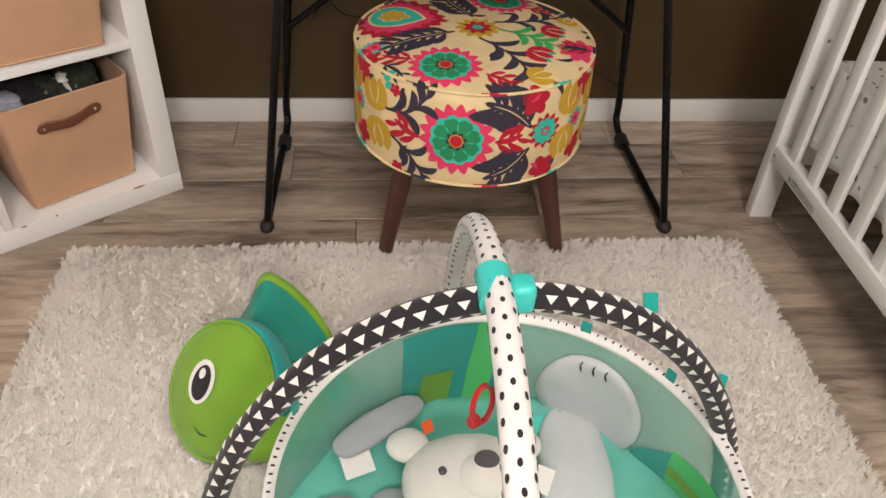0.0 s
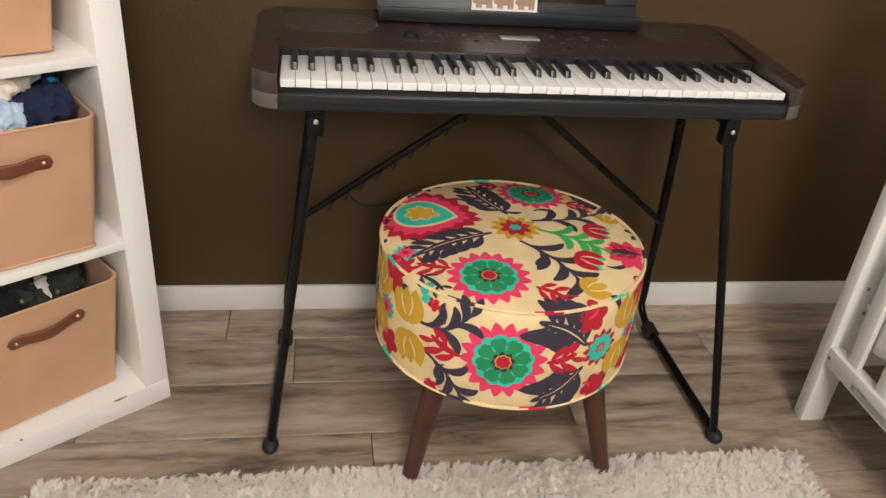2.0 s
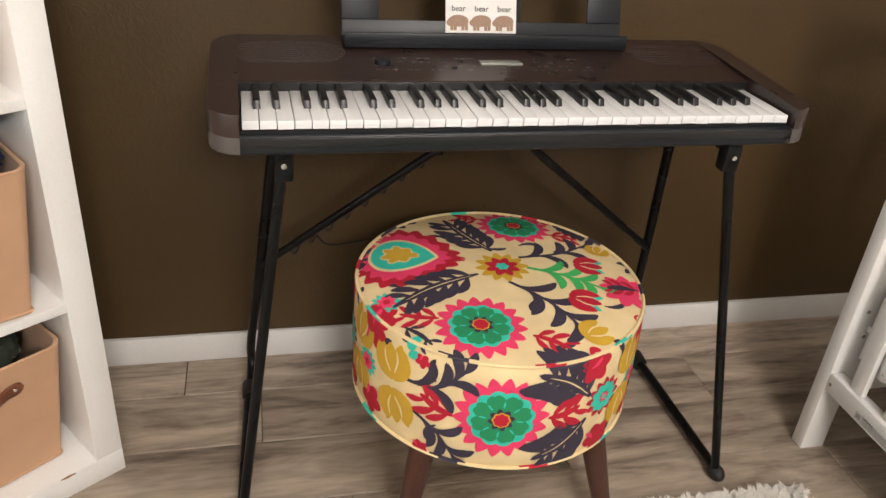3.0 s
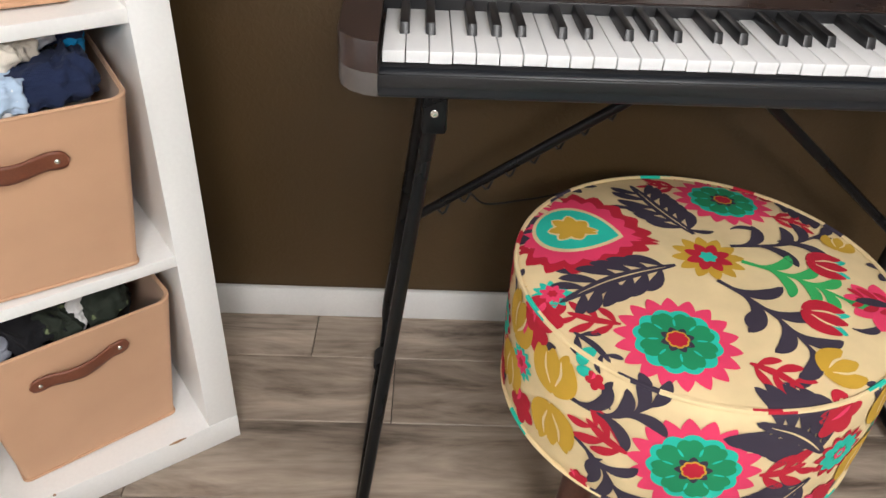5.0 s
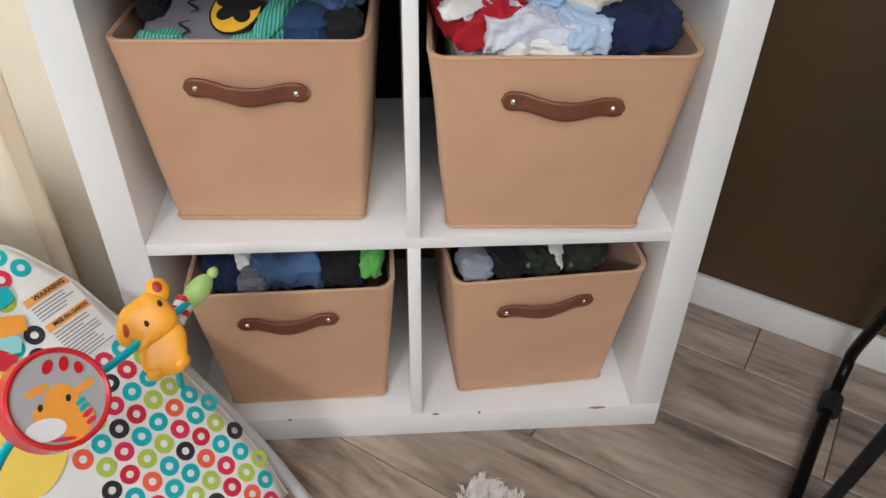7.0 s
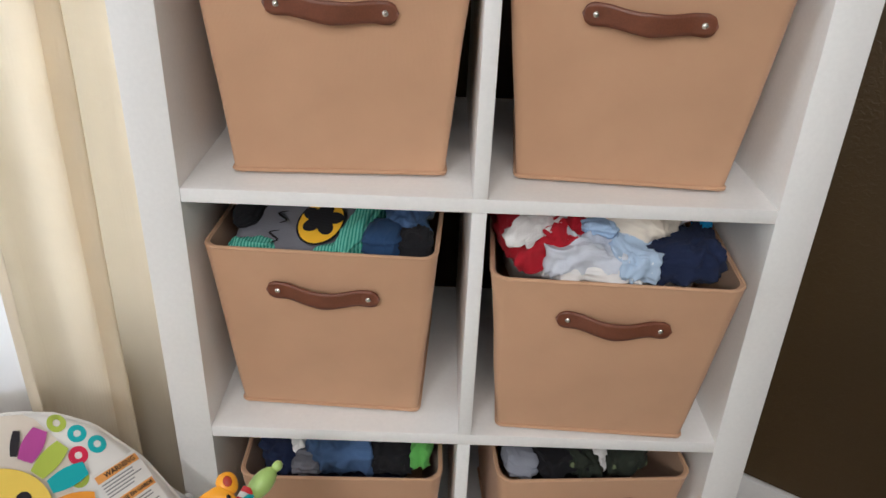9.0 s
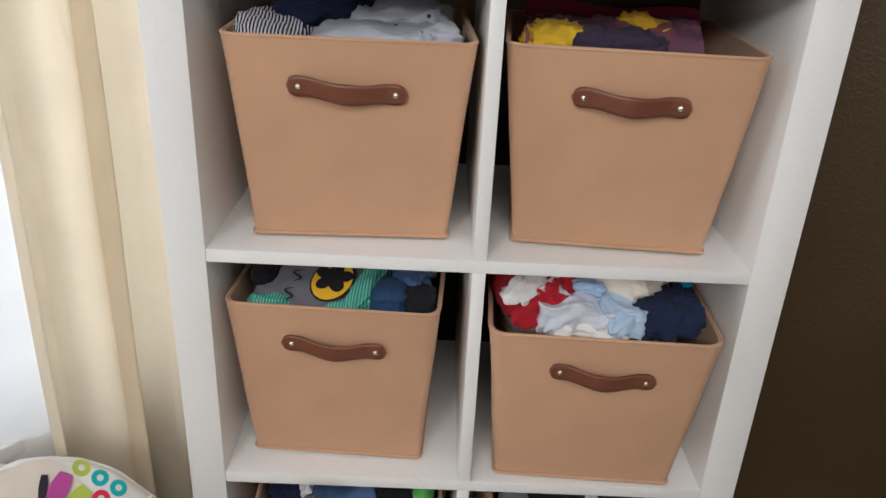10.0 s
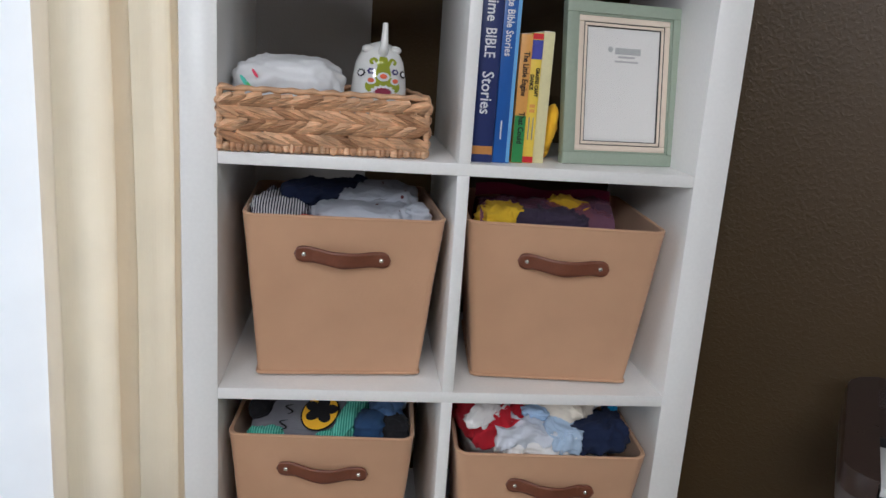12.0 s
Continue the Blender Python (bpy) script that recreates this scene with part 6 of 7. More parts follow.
C_NAVY, C_BLACK, C_HEATHER, C_WHITE, C_RED = fabric("navy_jersey", (20, 32, 64)), fabric("black_jersey", (20, 19, 24)), fabric("heather_grey_jersey", (116, 116, 124)), fabric("white_jersey", (226, 224, 222)), fabric("red_jersey", (176, 20, 38))
C_CREAM, C_SKY, C_DENIM, C_GREEN, C_BLUE = fabric("cream_jersey", (222, 212, 196)), fabric("pale_blue_jersey", (166, 190, 220)), fabric("denim", (72, 98, 138), 0.25), fabric("green_jersey", (104, 178, 84)), fabric("bright_blue_jersey", (34, 144, 206))
C_STRIPE = stripe_mat("navy_white_stripes", srgb(22, 26, 48), srgb(214, 214, 218), 0.0040, "X")
C_TEALSTR = stripe_mat("teal_stripes", srgb(58, 148, 130), srgb(122, 200, 180), 0.004, "X")
C_GREYPRINT, C_NAVYPRINT = spot_mat("grey_print_cotton", srgb(186, 190, 200), srgb(96, 40, 46), 38, 0.17), spot_mat("navy_print_cotton", srgb(24, 36, 72), srgb(110, 160, 210), 55, 0.10)
C_CAMO = spot_mat("camouflage_cotton", srgb(38, 44, 34), srgb(120, 130, 92), 40, 0.24)
C_SKYPRINT = spot_mat("pale_blue_print", srgb(176, 196, 220), srgb(226, 230, 236), 90, 0.2)
C_ORANGE = fabric("orange_red_jersey", (206, 70, 40))
C_CANDY = stripe_mat("red_white_stripes", srgb(190, 24, 40), srgb(236, 232, 228), 0.012, "Z")

garment("1L", "lower_layer", "mixed grey baby clothes stacked in the bin", 0, 0.150, -0.075, 0.125, 0.135, 0.05, C_HEATHER, amp=0.012)
garment("1L", "striped_sock", "rolled navy and white striped socks", -0.100, 0.050, -0.010, 0.034, 0.045, 0.022, C_STRIPE, (0, 18, -20), 0.004)
garment("1L", "striped_legging", "navy and white striped baby leggings", -0.088, 0.135, -0.006, 0.036, 0.055, 0.022, C_STRIPE, (0, -10, 30))
garment("1L", "orange_shirt", "orange-red folded baby shirt", -0.080, 0.035, -0.026, 0.042, 0.030, 0.018, C_ORANGE, amp=0.003)
garment("1L", "navy_legging", "navy rolled baby leggings", -0.030, 0.150, 0.010, 0.030, 0.090, 0.018, C_NAVY, (0, 0, -42), 0.006)
garment("1L", "printed_bodysuit", "pale grey printed baby bodysuit loosely folded", 0.035, 0.085, -0.020, 0.088, 0.060, 0.024, C_GREYPRINT, (0, 0, 6), 0.0055, 24)
garment("1L", "printed_bodysuit", "pale grey printed baby bodysuit loosely folded", 0.050, 0.170, -0.004, 0.080, 0.055, 0.022, C_GREYPRINT, (0, 0, -8), 0.006, 24)
garment("1L", "cuff", "small grey printed cuff", 0.112, 0.050, -0.006, 0.018, 0.024, 0.018, C_GREYPRINT, (0, 0, 20), 0.003)
garment("2L", "lower_layer", "folded grey baby clothes in the bin", 0, 0.150, -0.085, 0.120, 0.135, 0.05, C_HEATHER, amp=0.012)
shirt = garment("2L", "grey_shirt", "grey rolled baby shirt with a yellow emblem", -0.034, 0.074, -0.028, 0.084, 0.068, 0.030, C_HEATHER, (24, 0, 0), 0.0012, 9, 0.6)
garment("2L", "black_collar", "black ribbed collar of a grey shirt", -0.096, 0.085, 0.004, 0.015, 0.044, 0.014, C_BLACK, (24, 0, -22), 0.002)
garment("2L", "teal_striped_shirt", "teal striped baby shirt rolled up", -0.088, 0.024, -0.030, 0.028, 0.012, 0.014, C_TEALSTR, (0, 0, 8), 0.003)
garment("2L", "teal_striped_shirt", "teal striped baby shirt rolled up", 0.048, 0.086, -0.012, 0.015, 0.090, 0.024, C_TEALSTR, (12, 0, -16), 0.004)
garment("2L", "teal_striped_shirt", "teal striped baby shirt rolled up", 0.020, 0.026, -0.030, 0.034, 0.012, 0.014, C_TEALSTR, (0, 0, 20), 0.003)
garment("2L", "navy_shirt", "navy folded baby shirt", 0.074, 0.046, -0.020, 0.024, 0.036, 0.026, fabric("slate_blue_jersey", (38, 66, 104)), (0, 0, -3), 0.002)
garment("2L", "denim_shorts", "blue denim baby shorts rolled", 0.096, 0.096, -0.010, 0.024, 0.050, 0.024, C_DENIM, (0, 0, 10), 0.007)
garment("2L", "pale_shirt", "pale blue baby shirt crumpled", 0.104, 0.150, -0.004, 0.028, 0.050, 0.024, C_SKY, (0, 0, 0), 0.008)
garment("2L", "black_sock", "black rolled baby sock", 0.112, 0.040, -0.022, 0.022, 0.030, 0.026, C_BLACK, (0, 0, 12), 0.004)
em = bmesh.new()
ep = lambda s, t, h: Vector((s, t * 0.914, 0.0285 + t * 0.445 - 0.4 * s * s - 0.3 * t * t + 0.0006 * h))
disc_print(em, ep, 0.0, 0.0, 0.028, 1, 0, 0, 0, 0, 0.95, 1.25, 4, 40)
disc_print(em, ep, 0.0, 0.0, 0.0258, 0, 1, 0, 0, 0, 0.95, 1.27, 4, 40)
disc_print(em, ep, 0.0, 0.004, 0.0225, 1, 2, 0.3, 5, 0.40, 1.1, 1.15, 3, 40)
badge = part("emblem", em, [fabric("yellow_print_ink", (244, 188, 30)), C_BLACK], shirt, "yellow oval with a plain black shape", angle=180)
badge.location = (0.026, -0.020, -0.0050)
badge.rotation_euler = (0, 0, radians(-14))
badge.scale = (1.15, 1.05, 1.0)
for k, x in enumerate((-0.052, -0.046, -0.058, 0.044, 0.050, 0.040)):
    st = bmesh.new()
    stroke_print(st, ep, [(x, -0.045 + (k % 3) * 0.030), (x + 0.008, -0.040 + (k % 3) * 0.030), (x - 0.004, -0.030 + (k % 3) * 0.030), (x + 0.008, -0.026 + (k % 3) * 0.030)], 0.0012, 0, 3, 4)
    part("print_bar", st, C_BLACK, shirt, smooth=False).location = (0.020, -0.010, -0.0020)
garment("2R", "lower_layer", "stack of folded baby clothes in the bin", 0, 0.150, -0.070, 0.128, 0.135, 0.055, C_WHITE, amp=0.012)
garment("2R", "red_shirt", "red baby shirt with pale print", -0.090, 0.115, 0.004, 0.054, 0.100, 0.030, C_RED, (0, -8, 6), 0.007)
garment("2R", "white_shirt", "crumpled white baby shirt", -0.078, 0.085, 0.024, 0.020, 0.092, 0.014, C_WHITE, (0, 6, -30), 0.006, 44)
garment("2R", "white_shirt", "crumpled white baby shirt", -0.036, 0.042, 0.000, 0.058, 0.036, 0.026, fabric("pale_grey_jersey", (206, 210, 220)), (0, 0, 8), 0.009, 34)
garment("2R", "cream_bodysuit", "cream baby bodysuit draped over the pile", 0.004, 0.098, 0.030, 0.028, 0.078, 0.015, C_CREAM, (0, 0, 48), 0.006, 40)
garment("2R", "pale_blue_sock", "pale blue rolled baby sock", -0.022, 0.060, 0.026, 0.022, 0.017, 0.012, C_SKY, (0, 0, 10), 0.004)
garment("2R", "pale_grey_shirt", "pale blue-grey folded shirt", -0.030, 0.022, -0.012, 0.060, 0.020, 0.016, C_WHITE, (0, 0, -3), 0.005)
garment("2R", "printed_shorts", "pale blue printed shorts", 0.022, 0.036, 0.000, 0.026, 0.036, 0.024, C_SKYPRINT, (0, 0, 6), 0.006)
garment("2R", "navy_shorts", "navy folded baby shorts", 0.074, 0.056, 0.000, 0.056, 0.050, 0.030, C_NAVY, (0, 0, -6), 0.007, 30)
garment("2R", "navy_printed_shirt", "navy baby shirt with small blue print", 0.066, 0.160, 0.034, 0.066, 0.066, 0.022, C_NAVYPRINT, (0, 0, 4), 0.006)
garment("2R", "printed_sleeve", "white and grey printed sleeve", 0.072, 0.105, 0.034, 0.022, 0.030, 0.013, spot_mat("grey_white_print", srgb(214, 216, 222), srgb(60, 60, 70), 34, 0.22), (0, 0, 30), 0.004)
garment("2R", "blue_trim", "bright blue and white folded cuff", 0.122, 0.135, 0.012, 0.012, 0.055, 0.022, C_BLUE, (0, 0, -10), 0.003)
garment("3L", "lower_layer", "dark folded clothes filling the bin", 0, 0.150, -0.085, 0.118, 0.135, 0.05, C_NAVY, amp=0.012)
garment("3L", "navy_shirt", "navy baby shirt with a white patch", -0.080, 0.130, -0.026, 0.048, 0.110, 0.034, C_NAVY, (0, 0, 4), 0.007)
garment("3L", "white_patch", "white print patch on navy cloth", -0.068, 0.058, 0.000, 0.015, 0.026, 0.008, C_WHITE, (25, 0, -28), 0.004)
garment("3L", "rolled_jeans", "rolled blue denim jeans", -0.004, 0.110, -0.014, 0.054, 0.100, 0.036, C_DENIM, (0, 0, 3), 0.008, 22)
garment("3L", "grey_cuff", "small grey ribbed baby cuff", -0.050, 0.026, -0.018, 0.022, 0.020, 0.014, C_HEATHER, (0, 0, 0), 0.004)
garment("3L", "black_trousers", "black rolled baby trousers", 0.074, 0.110, -0.014, 0.036, 0.100, 0.036, C_BLACK, (0, 0, -4), 0.006)
garment("3L", "green_shirt", "bright green baby shirt", 0.112, 0.090, -0.004, 0.015, 0.075, 0.028, C_GREEN, (0, 0, -4), 0.004)
garment("3R", "lower_layer", "dark folded clothes filling the bin", 0, 0.150, -0.090, 0.116, 0.135, 0.05, C_BLACK, amp=0.012)
garment("3R", "grey_sock", "pale grey rolled sock", -0.100, 0.045, -0.024, 0.026, 0.030, 0.022, fabric("pale_grey_knit", (150, 154, 166)), (0, 14, 0), 0.003)
garment("3R", "black_shirt", "black baby shirt with white stitching", -0.055, 0.120, -0.024, 0.050, 0.105, 0.034, C_BLACK, (0, 0, 8), 0.008)
garment("3R", "candy_striped_socks", "red and white striped knitted socks", -0.010, 0.165, 0.016, 0.056, 0.055, 0.024, C_CANDY, (10, 20, 25), 0.006)
garment("3R", "camo_shirt", "dark camouflage baby shirt", 0.058, 0.085, -0.024, 0.034, 0.060, 0.030, C_CAMO, (0, 0, -6), 0.006)
garment("3R", "camo_shirt", "dark camouflage baby shirt", -0.012, 0.050, -0.026, 0.026, 0.036, 0.026, C_CAMO, (0, 0, 10), 0.006)
garment("3R", "white_bib", "white and grey folded bib", 0.024, 0.058, -0.026, 0.010, 0.026, 0.018, C_WHITE, (0, 0, -24), 0.005)
garment("3R", "dark_trousers", "dark green rolled trousers", 0.060, 0.185, -0.022, 0.050, 0.060, 0.030, fabric("dark_green_jersey", (34, 52, 44)), (0, 0, 8), 0.007)

# zip bag with knitted things
garment("1R", "lower_layer", "dark purple folded clothes under a bag", 0, 0.160, -0.100, 0.125, 0.130, 0.05, fabric("plum_jersey", (62, 40, 60)), amp=0.012)
garment("1R", "mustard_knit", "mustard yellow knitted cap in a bag", -0.096, 0.070, -0.024, 0.036, 0.045, 0.034, fabric("mustard_knit_wool", (216, 178, 30)), (0, 0, 0), 0.005, 60)
garment("1R", "purple_knit", "dark purple knitted bundle in a bag", -0.012, 0.070, -0.026, 0.060, 0.050, 0.036, fabric("purple_knit_wool", (56, 46, 66)), (0, 0, 6), 0.006, 60)
garment("1R", "mustard_band", "mustard yellow knitted band in a bag", 0.020, 0.105, -0.010, 0.042, 0.022, 0.028, fabric("mustard_wool", (214, 172, 26)), (0, 14, -28), 0.004, 60)
m1, h1 = BINS["1R"]
film = bmesh.new()


def bag(u, v):
    x = -0.130 + 0.215 * u
    a = v * math.pi
    return Vector((x, 0.076 - 0.085 * math.cos(a) + 0.02 * u, h1 - 0.045 + (0.060 + 0.006 * u) * math.sin(a) ** 0.7 + 0.006 * noise.noise(Vector((u * 7, v * 9, 1))) + 0.007 * abs(noise.noise(Vector((u * 13, v * 12, 4)))) + 0.003 * noise.noise(Vector((u * 37, v * 31, 9)))))


sheet(film, bag, 44, 26)
zb = part("zip_bag", film, clear_mat("clear_film", (0.50, 0.26, 0.40), 0.05, 0.72), None, angle=180)
zb.matrix_world = m1
tagged(zb, "clear plastic zip bag of knitted baby things", "plastic bag")
strip = sheet(bmesh.new(), lambda u, v: Vector((-0.13 + 0.235 * u, 0.128 + 0.02 * u + 0.006 * v, h1 + 0.012 - 0.006 * u + 0.004 * math.sin(u * 9) + 0.020 * v)), 30, 2)
part("zip_strip", strip, fabric("magenta_zip", (120, 20, 66)), zb, "magenta zip strip", angle=180)

# ---- top row: basket, diapers, ornament, books, picture frame ----
ROW0 = SHELF @ Matrix.Translation((0, 0, FLOORS[3]))
def reed_mat(name, color):
    """Dried leaf: streaks along the strand, dark flecks, satin gloss."""
    m, n, l, b = shader(name)
    co, mp = n.new("ShaderNodeTexCoord"), n.new("ShaderNodeMapping")
    mp.inputs["Scale"].default_value = (60, 60, 420)
    l.new(co.outputs["Object"], mp.inputs["Vector"])
    streak, blot = n.new("ShaderNodeTexNoise"), n.new("ShaderNodeTexNoise")
    streak.inputs["Scale"].default_value, streak.inputs["Detail"].default_value = 1.0, 4
    blot.inputs["Scale"].default_value, blot.inputs["Detail"].default_value = 45, 3
    l.new(mp.outputs[0], streak.inputs["Vector"])
    l.new(co.outputs["Object"], blot.inputs["Vector"])
    geo, val = n.new("ShaderNodeNewGeometry"), n.new("ShaderNodeMath")
    val.operation = "ADD"
    l.new(streak.outputs["Fac"], val.inputs[0])
    l.new(blot.outputs["Fac"], val.inputs[1])
    sm = n.new("ShaderNodeMath")
    sm.operation = "MULTIPLY_ADD"
    l.new(geo.outputs["Random Per Island"], sm.inputs[0])
    sm.inputs[1].default_value = 0.35
    l.new(val.outputs[0], sm.inputs[2])
    rg = n.new("ShaderNodeMapRange")
    rg.inputs[1].default_value, rg.inputs[2].default_value = 0.75, 1.6
    rg.inputs[3].default_value, rg.inputs[4].default_value = 0.48, 1.55
    l.new(sm.outputs[0], rg.inputs[0])
    hsv = n.new("ShaderNodeHueSaturation")
    hsv.inputs["Color"].default_value = (*color, 1)
    l.new(rg.outputs[0], hsv.inputs["Value"])
    l.new(hsv.outputs[0], b.inputs["Base Color"])
    b.inputs["Roughness"].default_value = 0.42
    bp = n.new("ShaderNodeBump")
    bp.inputs["Strength"].default_value, bp.inputs["Distance"].default_value = 0.4, 0.0006
    l.new(streak.outputs["Fac"], bp.inputs["Height"])
    l.new(bp.outputs[0], b.inputs["Normal"])
    return m


REEDS = [reed_mat("water_hyacinth", (0.56, 0.335, 0.185)), reed_mat("pale_hyacinth", (0.66, 0.42, 0.25)), reed_mat("brown_hyacinth", (0.44, 0.245, 0.13))]
M_REED = REEDS[0]
basket = thing("wicker_basket", "woven water hyacinth basket with plaited sides", "basket", ROW0 @ pose(-0.198, 0.012, 0.0, 0, 0, 5.6))
BW, BD, BH = 0.286, 0.215, 0.086
rnd = random.Random(4)


def reed(b, a, c, width, thick, out, mat_index, bow=0.0):
    """A flat dried leaf strand from a to c, folded lengthwise and pointed at both ends."""
    d = c - a
    up = out.cross(d).normalized()
    rows = []
    for i in range(7):
        k = i / 6
        w = width * (0.30 + 0.70 * math.sin(math.pi * (0.10 + 0.82 * k)) ** 0.7)
        p = a + d * k + out * (bow * math.sin(math.pi * k) + rnd.uniform(-0.0004, 0.0004))
        rows.append([b.verts.new(p + up * w * q + out * z) for q, z in ((-1.0, -0.3 * thick), (-0.62, 0.55 * thick), (-0.12, 0.95 * thick), (0.0, 0.62 * thick), (0.16, 0.98 * thick), (0.66, 0.5 * thick), (1.0, -0.35 * thick))])
    for u, v in zip(rows, rows[1:]):
        for q in range(6):
            b.faces.new((u[q], u[q + 1], v[q + 1], v[q])).material_index = mat_index


def plait(length, origin, along, out):
    """Four courses of strands laid herringbone, each course leaning against the next."""
    b = bmesh.new()
    rows, top = 4, BH - 0.006
    pitch = 0.0190
    z0 = 0.012
    hh = (top - z0) / rows
    for r in range(rows):
        n = int(length / pitch) + 2
        lean = 1 if r % 2 else -1
        for i in range(-1, n):
            x = (i + 0.25 * (r % 3)) * pitch + rnd.uniform(-0.003, 0.003)
            x0, x1 = max(x, -0.002), min(x + 0.038 + rnd.uniform(-0.005, 0.006), length + 0.002)
            if x1 - x0 < 0.016:
                continue
            zc = z0 + hh * (r + 0.5)
            a = origin + along * x0 + Vector((0, 0, zc - lean * hh * 0.34)) + out * 0.0006
            c = origin + along * x1 + Vector((0, 0, zc + lean * hh * 0.40)) + out * 0.0042
            reed(b, a, c, hh * rnd.uniform(0.40, 0.56), 0.0056, out, rnd.choice((0, 0, 1, 2)), 0.0022)
    # knuckles of the bottom border
    x = 0.004
    while x < length - 0.004:
        w = rnd.uniform(0.006, 0.012)
        m = Matrix.Translation(origin + along * (x + w / 2) + Vector((0, 0, 0.0078)) + out * 0.002)
        axis = Matrix((along, Vector((0, 0, 1)), out)).transposed().to_4x4()
        blob(b, m @ axis @ Matrix.Diagonal((w * 0.56, rnd.uniform(0.0064, 0.0078), 0.0062, 1)), 0.0008, 190, 2, x * 50, 0.8, rnd.choice((0, 1, 2)))
        x += w
    # a few loose cross strands
    for k in (0.08, 0.33, 0.7, 0.93):
        a = origin + along * (length * k) + Vector((0, 0, top - 0.004)) + out * 0.0052
        reed(b, a, a + Vector((0, 0, -0.016)) + along * 0.004, 0.0022, 0.0016, out, 1)
    return b


for ln, o, al, ou in ((BW, Vector((-BW / 2, 0, 0)), Vector((1, 0, 0)), Vector((0, -1, 0))), (BW, Vector((-BW / 2, BD, 0)), Vector((1, 0, 0)), Vector((0, 1, 0))),
                      (BD, Vector((-BW / 2, 0, 0)), Vector((0, 1, 0)), Vector((-1, 0, 0))), (BD, Vector((BW / 2, 0, 0)), Vector((0, 1, 0)), Vector((1, 0, 0)))):
    tagged(part("woven_side", plait(ln, o, al, ou), REEDS, basket, "plaited reed side", angle=50), kind="stuff")
for z, r in ((BH, 0.0042), (0.006, 0.0045)):
    b = bmesh.new()
    corners = [(-BW / 2, 0), (BW / 2, 0), (BW / 2, BD), (-BW / 2, BD)]
    pts = []
    for (ax, ay), (bx, by) in zip(corners, corners[1:] + corners[:1]):
        for k in range(30):
            x, y = ax + (bx - ax) * k / 30, ay + (by - ay) * k / 30
            pts.append(Vector((x, y, z + 0.0012 * math.sin(k * 2.1))))
    tube(b, pts, lambda k, r=r: r * (1 + 0.20 * math.sin(k * 300)), 8, True)
    part("rim_cord" if z > 0.05 else "base_cord", b, M_REED, basket, "twisted reed border", angle=180)
part("basket_base", blk((-BW / 2 + 0.003, 0.003, 0.004), (BW / 2 - 0.003, BD - 0.003, 0.010), 0), M_REED, basket, smooth=False)
for x in (-BW / 2, BW / 2):
    for y in (0, BD):
        part("corner_post", tube(bmesh.new(), [(x, y, 0.004), (x, y, BH)], 0.0046, 8), M_REED, basket)
pack = bmesh.new()
blob(pack, pose(-0.050, 0.100, 0.098, 0, -2, 0) @ Matrix.Diagonal((0.082, 0.062, 0.056, 1)), 0.006, 40, 5, 3.0, 0.62)
ob = part("diaper_pack", pack, mat("white_film_wrap", (0.80, 0.81, 0.83), 0.32, var=0.03, scale=20, bump=0.2), None, angle=180)
ob.matrix_world = basket.matrix_world @ Matrix.Translation((0, 0, -0.022))
tagged(ob, "white soft pack of diapers in the basket", "diapers")
pp = bmesh.new()
dp = lambda s, t, h: Vector((s, 0.0345 + (s + 0.05) ** 2 * 0.6, t + 0.012))
for s, t, r, mi in ((-0.112, 0.104, 0.006, 0), (-0.098, 0.116, 0.004, 1), (-0.106, 0.098, 0.005, 2)):
    disc_print(pp, dp, s, t, r, mi, 0, 0.6, 0, 0, 0.5, 1.8, 2, 16)
part("pack_print", pp, [fabric("aqua_ink", (120, 220, 200)), fabric("rose_ink", (244, 90, 120)), fabric("mint_ink", (120, 210, 130))], ob, smooth=False)
# painted ceramic elephant, one plain mesh with its glaze
orn = bmesh.new()
body = [(0.0001, 0.010), (0.034, 0.010), (0.040, 0.030), (0.0425, 0.060), (0.042, 0.090), (0.040, 0.110), (0.036, 0.130), (0.028, 0.146), (0.016, 0.156), (0.0001, 0.161)]
lathe(orn, body, 36)
for v in orn.verts:
    v.co.y *= 0.9
tube(orn, curve_pts([(0, -0.022, 0.142), (0, -0.030, 0.150), (0.001, -0.028, 0.166), (0.002, -0.024, 0.186)], 6), lambda k: 0.0078 - 0.0038 * k, 10)
for sx in (-1, 1):
    blob(orn, pose(sx * 0.020, -0.012, 0.148) @ Matrix.Diagonal((0.010, 0.008, 0.007, 1)), 0, 1, 2)


def orn_put(s, z, h):
    z = 0.161 - (0.161 - z) * 0.62
    for (r0, z0), (r1, z1) in zip(body[1:], body[2:]):
        if z <= z1:
            r = r0 + (r1 - r0) * (z - z0) / (z1 - z0 + 1e-9)
            break
    else:
        r = 0.01
    a = s / 0.046 - math.pi / 2
    r += 0.0012 + 0.0004 * h
    return Vector((r * math.cos(a), r * math.sin(a) * 0.9, z))


